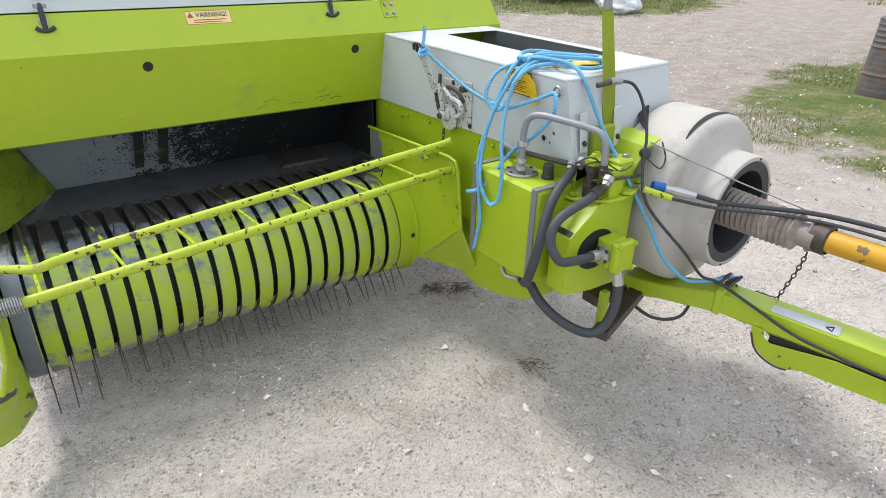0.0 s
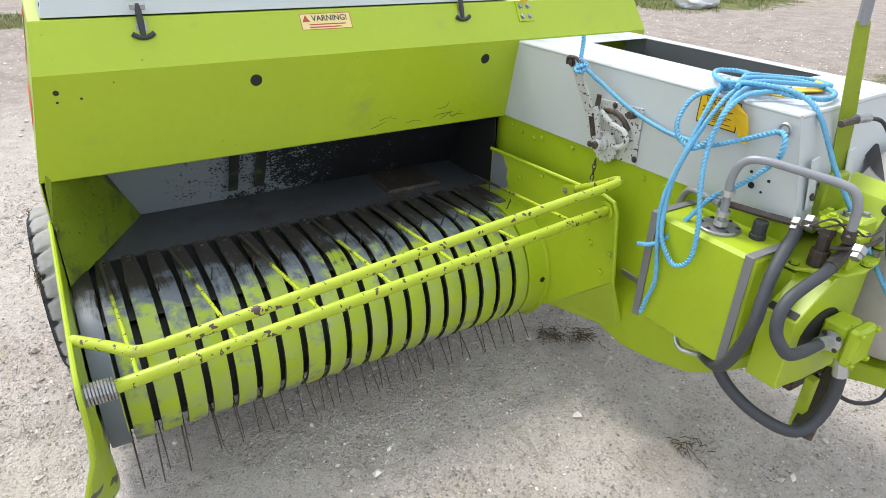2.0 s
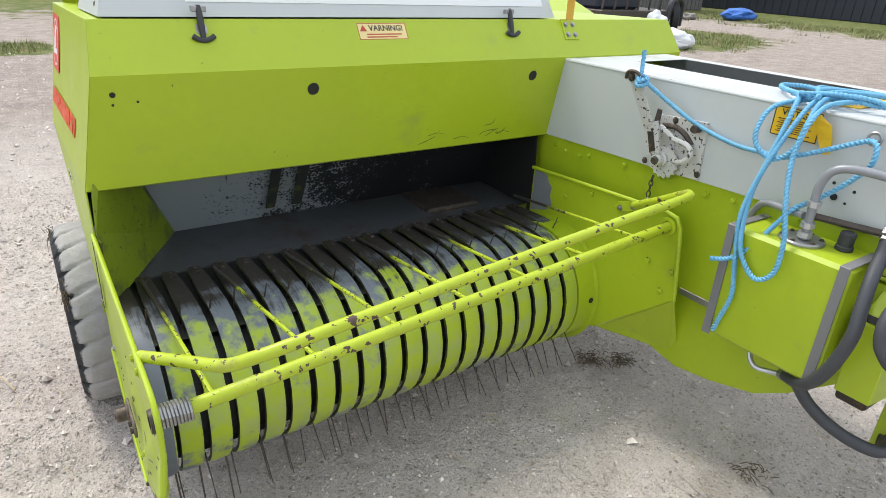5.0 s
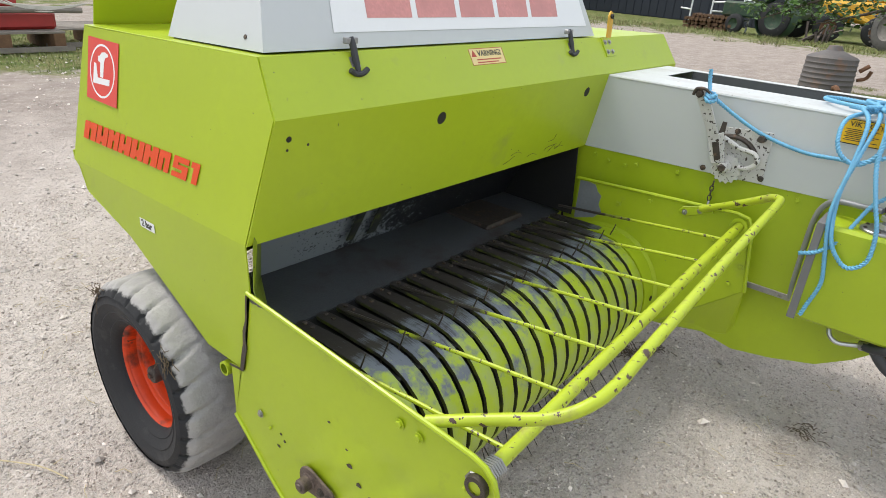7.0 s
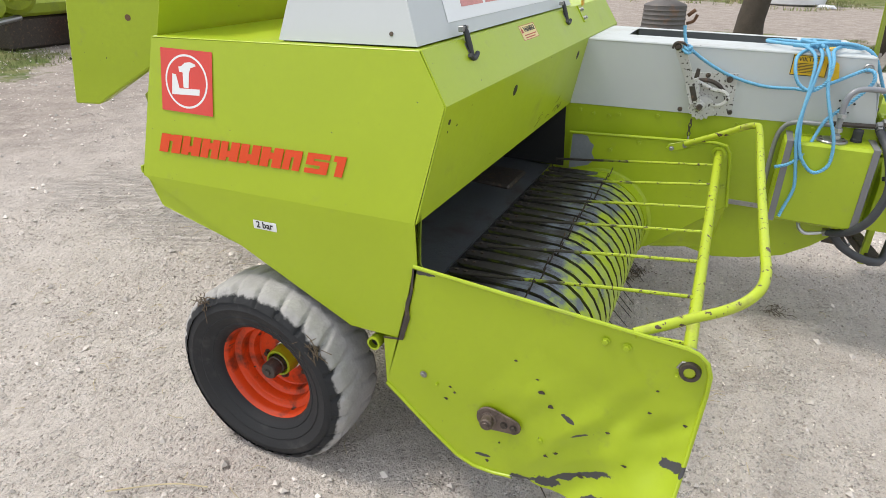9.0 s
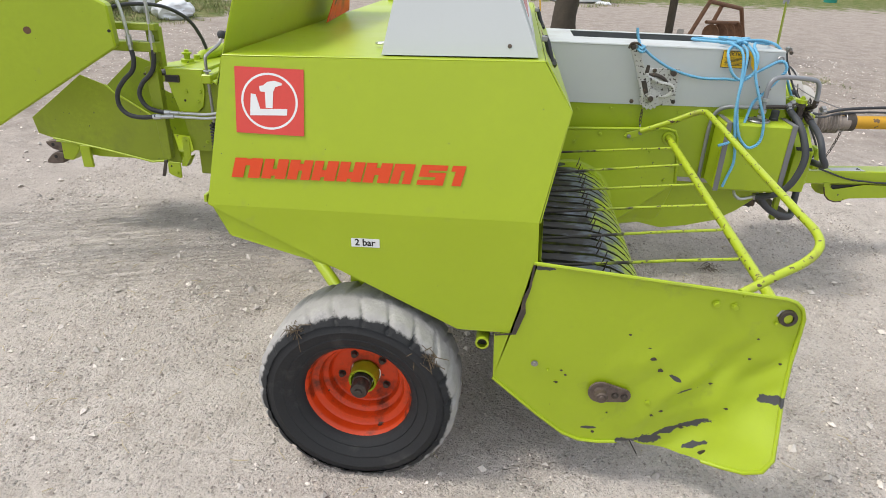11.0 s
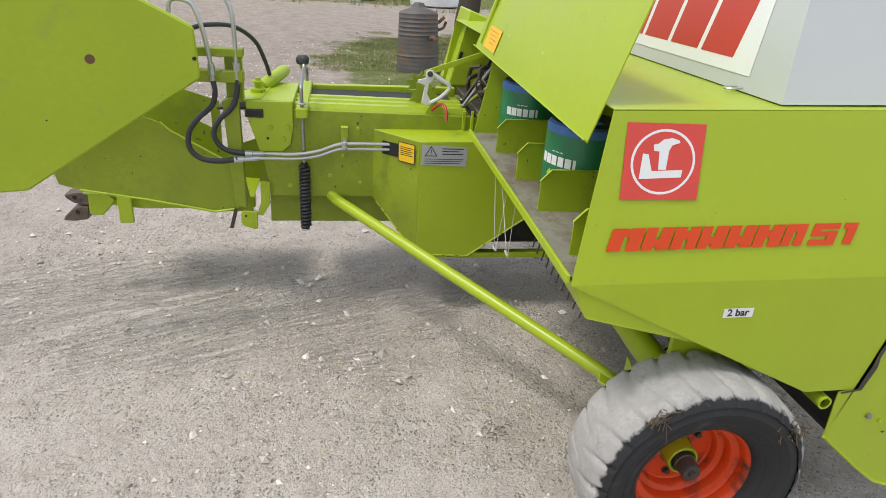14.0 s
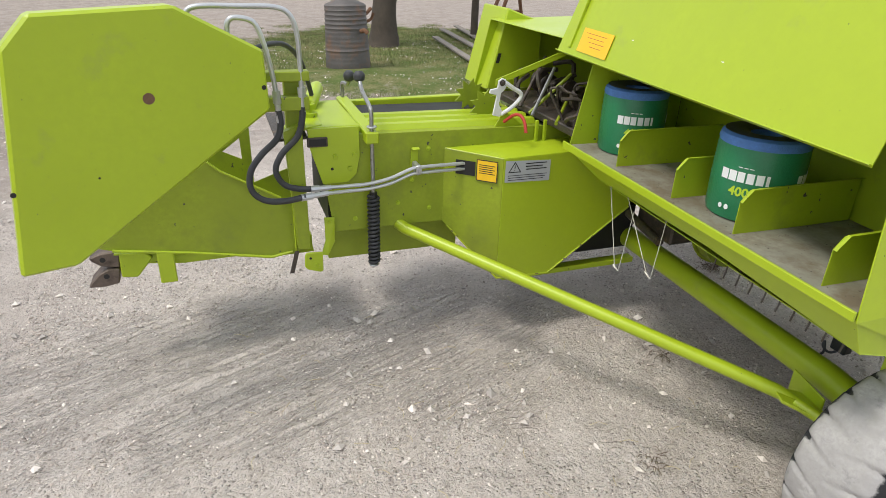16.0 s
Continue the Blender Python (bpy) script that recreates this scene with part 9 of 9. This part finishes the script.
def pebbles(name, count, small, large, power, label, mat_, seed, need, area, faces_=8):
    """Loose angular grains pressed into the dirt, in clusters."""
    rg_ = random.Random(seed)
    base = bmesh.new()
    if faces_ == 8:
        bv = [Vector(q) for q in ((1, 0, 0), (0, 1, 0), (-1, 0, 0), (0, -1, 0), (0, 0, 1), (0, 0, -0.7))]
        bf = [(0, 1, 4), (1, 2, 4), (2, 3, 4), (3, 0, 4), (1, 0, 5), (2, 1, 5), (3, 2, 5), (0, 3, 5)]
    else:
        bmesh.ops.create_icosphere(base, subdivisions=1, radius=1)
        bv = [v.co.copy() for v in base.verts]
        bf = [[v.index for v in f.verts] for f in base.faces]
    base.free()
    verts, faces = [], []
    x0, x1, y0, y1 = area
    for _ in range(count):
        x, y = rg_.uniform(x0, x1), rg_.uniform(y0, y1)
        if noise.noise(Vector((x * 1.3, y * 1.3, 7))) + 0.6 * noise.noise(Vector((x * 5, y * 5, 2))) < rg_.uniform(-0.7, need):
            continue
        r = small + (large - small) * rg_.random() ** power
        f, g = rg_.uniform(0.7, 1.4), rg_.uniform(0.55, 0.95)
        a = rg_.uniform(0, 6.28)
        ca, sa = math.cos(a), math.sin(a)
        tx, ty = rg_.uniform(-0.5, 0.5), rg_.uniform(-0.5, 0.5)
        i = len(verts)
        gz = ground_height(x, y) if abs(x) < 9 and abs(y) < 9 else 0.0
        for v in bv:
            k = rg_.uniform(0.65, 1.25)
            px, py = v.x * r * f * k, v.y * r * k
            verts.append((x + px * ca - py * sa, y + px * sa + py * ca, v.z * r * g + tx * px + ty * py + r * 0.35 + gz))
        faces += [[i + q for q in fc] for fc in bf]
    me = bpy.data.meshes.new(name)
    me.from_pydata(verts, [], faces)
    me.materials.append(mat_)
    return tagged(new(name, me), label, name, kind="stuff")


NEAR_YARD, FAR_YARD = (-1.9, 3.6, -2.6, 3.6), (-6.0, 13.0, -7.0, 12.0)
pale = material("pale pebbles", (0.66, 0.605, 0.555), 0.85, var=0.15, scale=30, bump=0, per_island=0.42)
crumb = material("dry dirt crumbs", (0.46, 0.40, 0.35), 0.95, var=0.2, scale=30, bump=0, per_island=0.42)
pebbles("pebbles", 95000, 0.0014, 0.0062, 3.0, "loose pale pebbles on the dirt", pale, 23, 0.45, NEAR_YARD)
pebbles("pebbles", 2600, 0.0040, 0.0082, 3.0, "larger pale stones on the dirt", pale, 37, 0.55, NEAR_YARD, 20)
pebbles("clods", 80000, 0.0020, 0.0085, 3.2, "small crumbs of dry dirt", crumb, 29, 0.50, NEAR_YARD)
pebbles("stones", 26000, 0.006, 0.024, 3.0, "scattered stones on the driven yard", pale, 43, 0.50, FAR_YARD)

def straw_bits(spots, n, spread, ln, mat_, name, label, seed):
    rg_ = random.Random(seed)
    own = bmesh.new()
    for cx, cy, k in spots:
        for _ in range(int(n * k)):
            x, y = rg_.gauss(cx, spread), rg_.gauss(cy, spread)
            a, l = rg_.uniform(0, 6.28), ln * rg_.uniform(0.4, 1.2)
            z = rg_.uniform(0.002, 0.014)
            tube([(x, y, z), (x + l * 0.5 * math.cos(a), y + l * 0.5 * math.sin(a), z + rg_.uniform(0, 0.012)), (x + l * math.cos(a + 0.2), y + l * math.sin(a + 0.2), rg_.uniform(0.001, 0.008))], 0.0016, 4, own)
    return whole(name, own, mat_, label, "straw", kind="stuff")


hay_dark = material("dark old hay", (0.13, 0.095, 0.06), 0.9, var=0.3, scale=20)
hay_pale = material("pale straw", (0.52, 0.44, 0.28), 0.8, var=0.2, scale=20)
straw_bits([(1.92, -1.27, 1.0), (1.95, -0.42, 2.4), (2.08, -0.50, 2.0), (1.2, 0.55, 0.8), (0.57, 1.03, 0.7)], 34, 0.03, 0.042, hay_dark, "hay_tuft", "small tufts of dark old hay on the ground", 3)
straw_bits([(0.5, -0.6, 1.0), (1.3, -0.5, 1.0), (1.2, 1.2, 1.0), (0.2, 1.6, 0.5), (2.2, -1.6, 0.7), (0.5, 1.8, 1.4), (1.2, 2.2, 1.0), (0.3, -1.2, 0.6), (-0.2, 0.9, 0.8)], 22, 0.45, 0.07, hay_pale, "straw", "scattered pale straw on the dirt", 4)
whole("stalk", tube(round_path([(-0.35, 0.62, 0.008), (-0.40, 0.75, 0.012), (-0.52, 0.93, 0.008)], 4), 0.003, 5), hay_pale, "long pale stalk on the dirt", "straw")
for k, (ang, seed) in enumerate(((56, 1), (140, 2))):
    rg_ = random.Random(seed)
    own = bmesh.new()
    a = radians(ang)
    c = WC + Vector((-0.158, 0.345 * math.cos(a), 0.345 * math.sin(a)))
    for _ in range(40):
        p = c + Vector((rg_.gauss(0, 0.006), rg_.gauss(0, 0.02), rg_.gauss(0, 0.016)))
        q = p + Vector((rg_.uniform(-0.012, 0.004), rg_.gauss(0, 0.02), rg_.gauss(-0.012, 0.02)))
        tube([p, q], 0.0014, 4, own)
    whole("hay_clump", own, hay_dark, "small clump of old hay stuck on the tyre", "hay", "hay on the tyre")
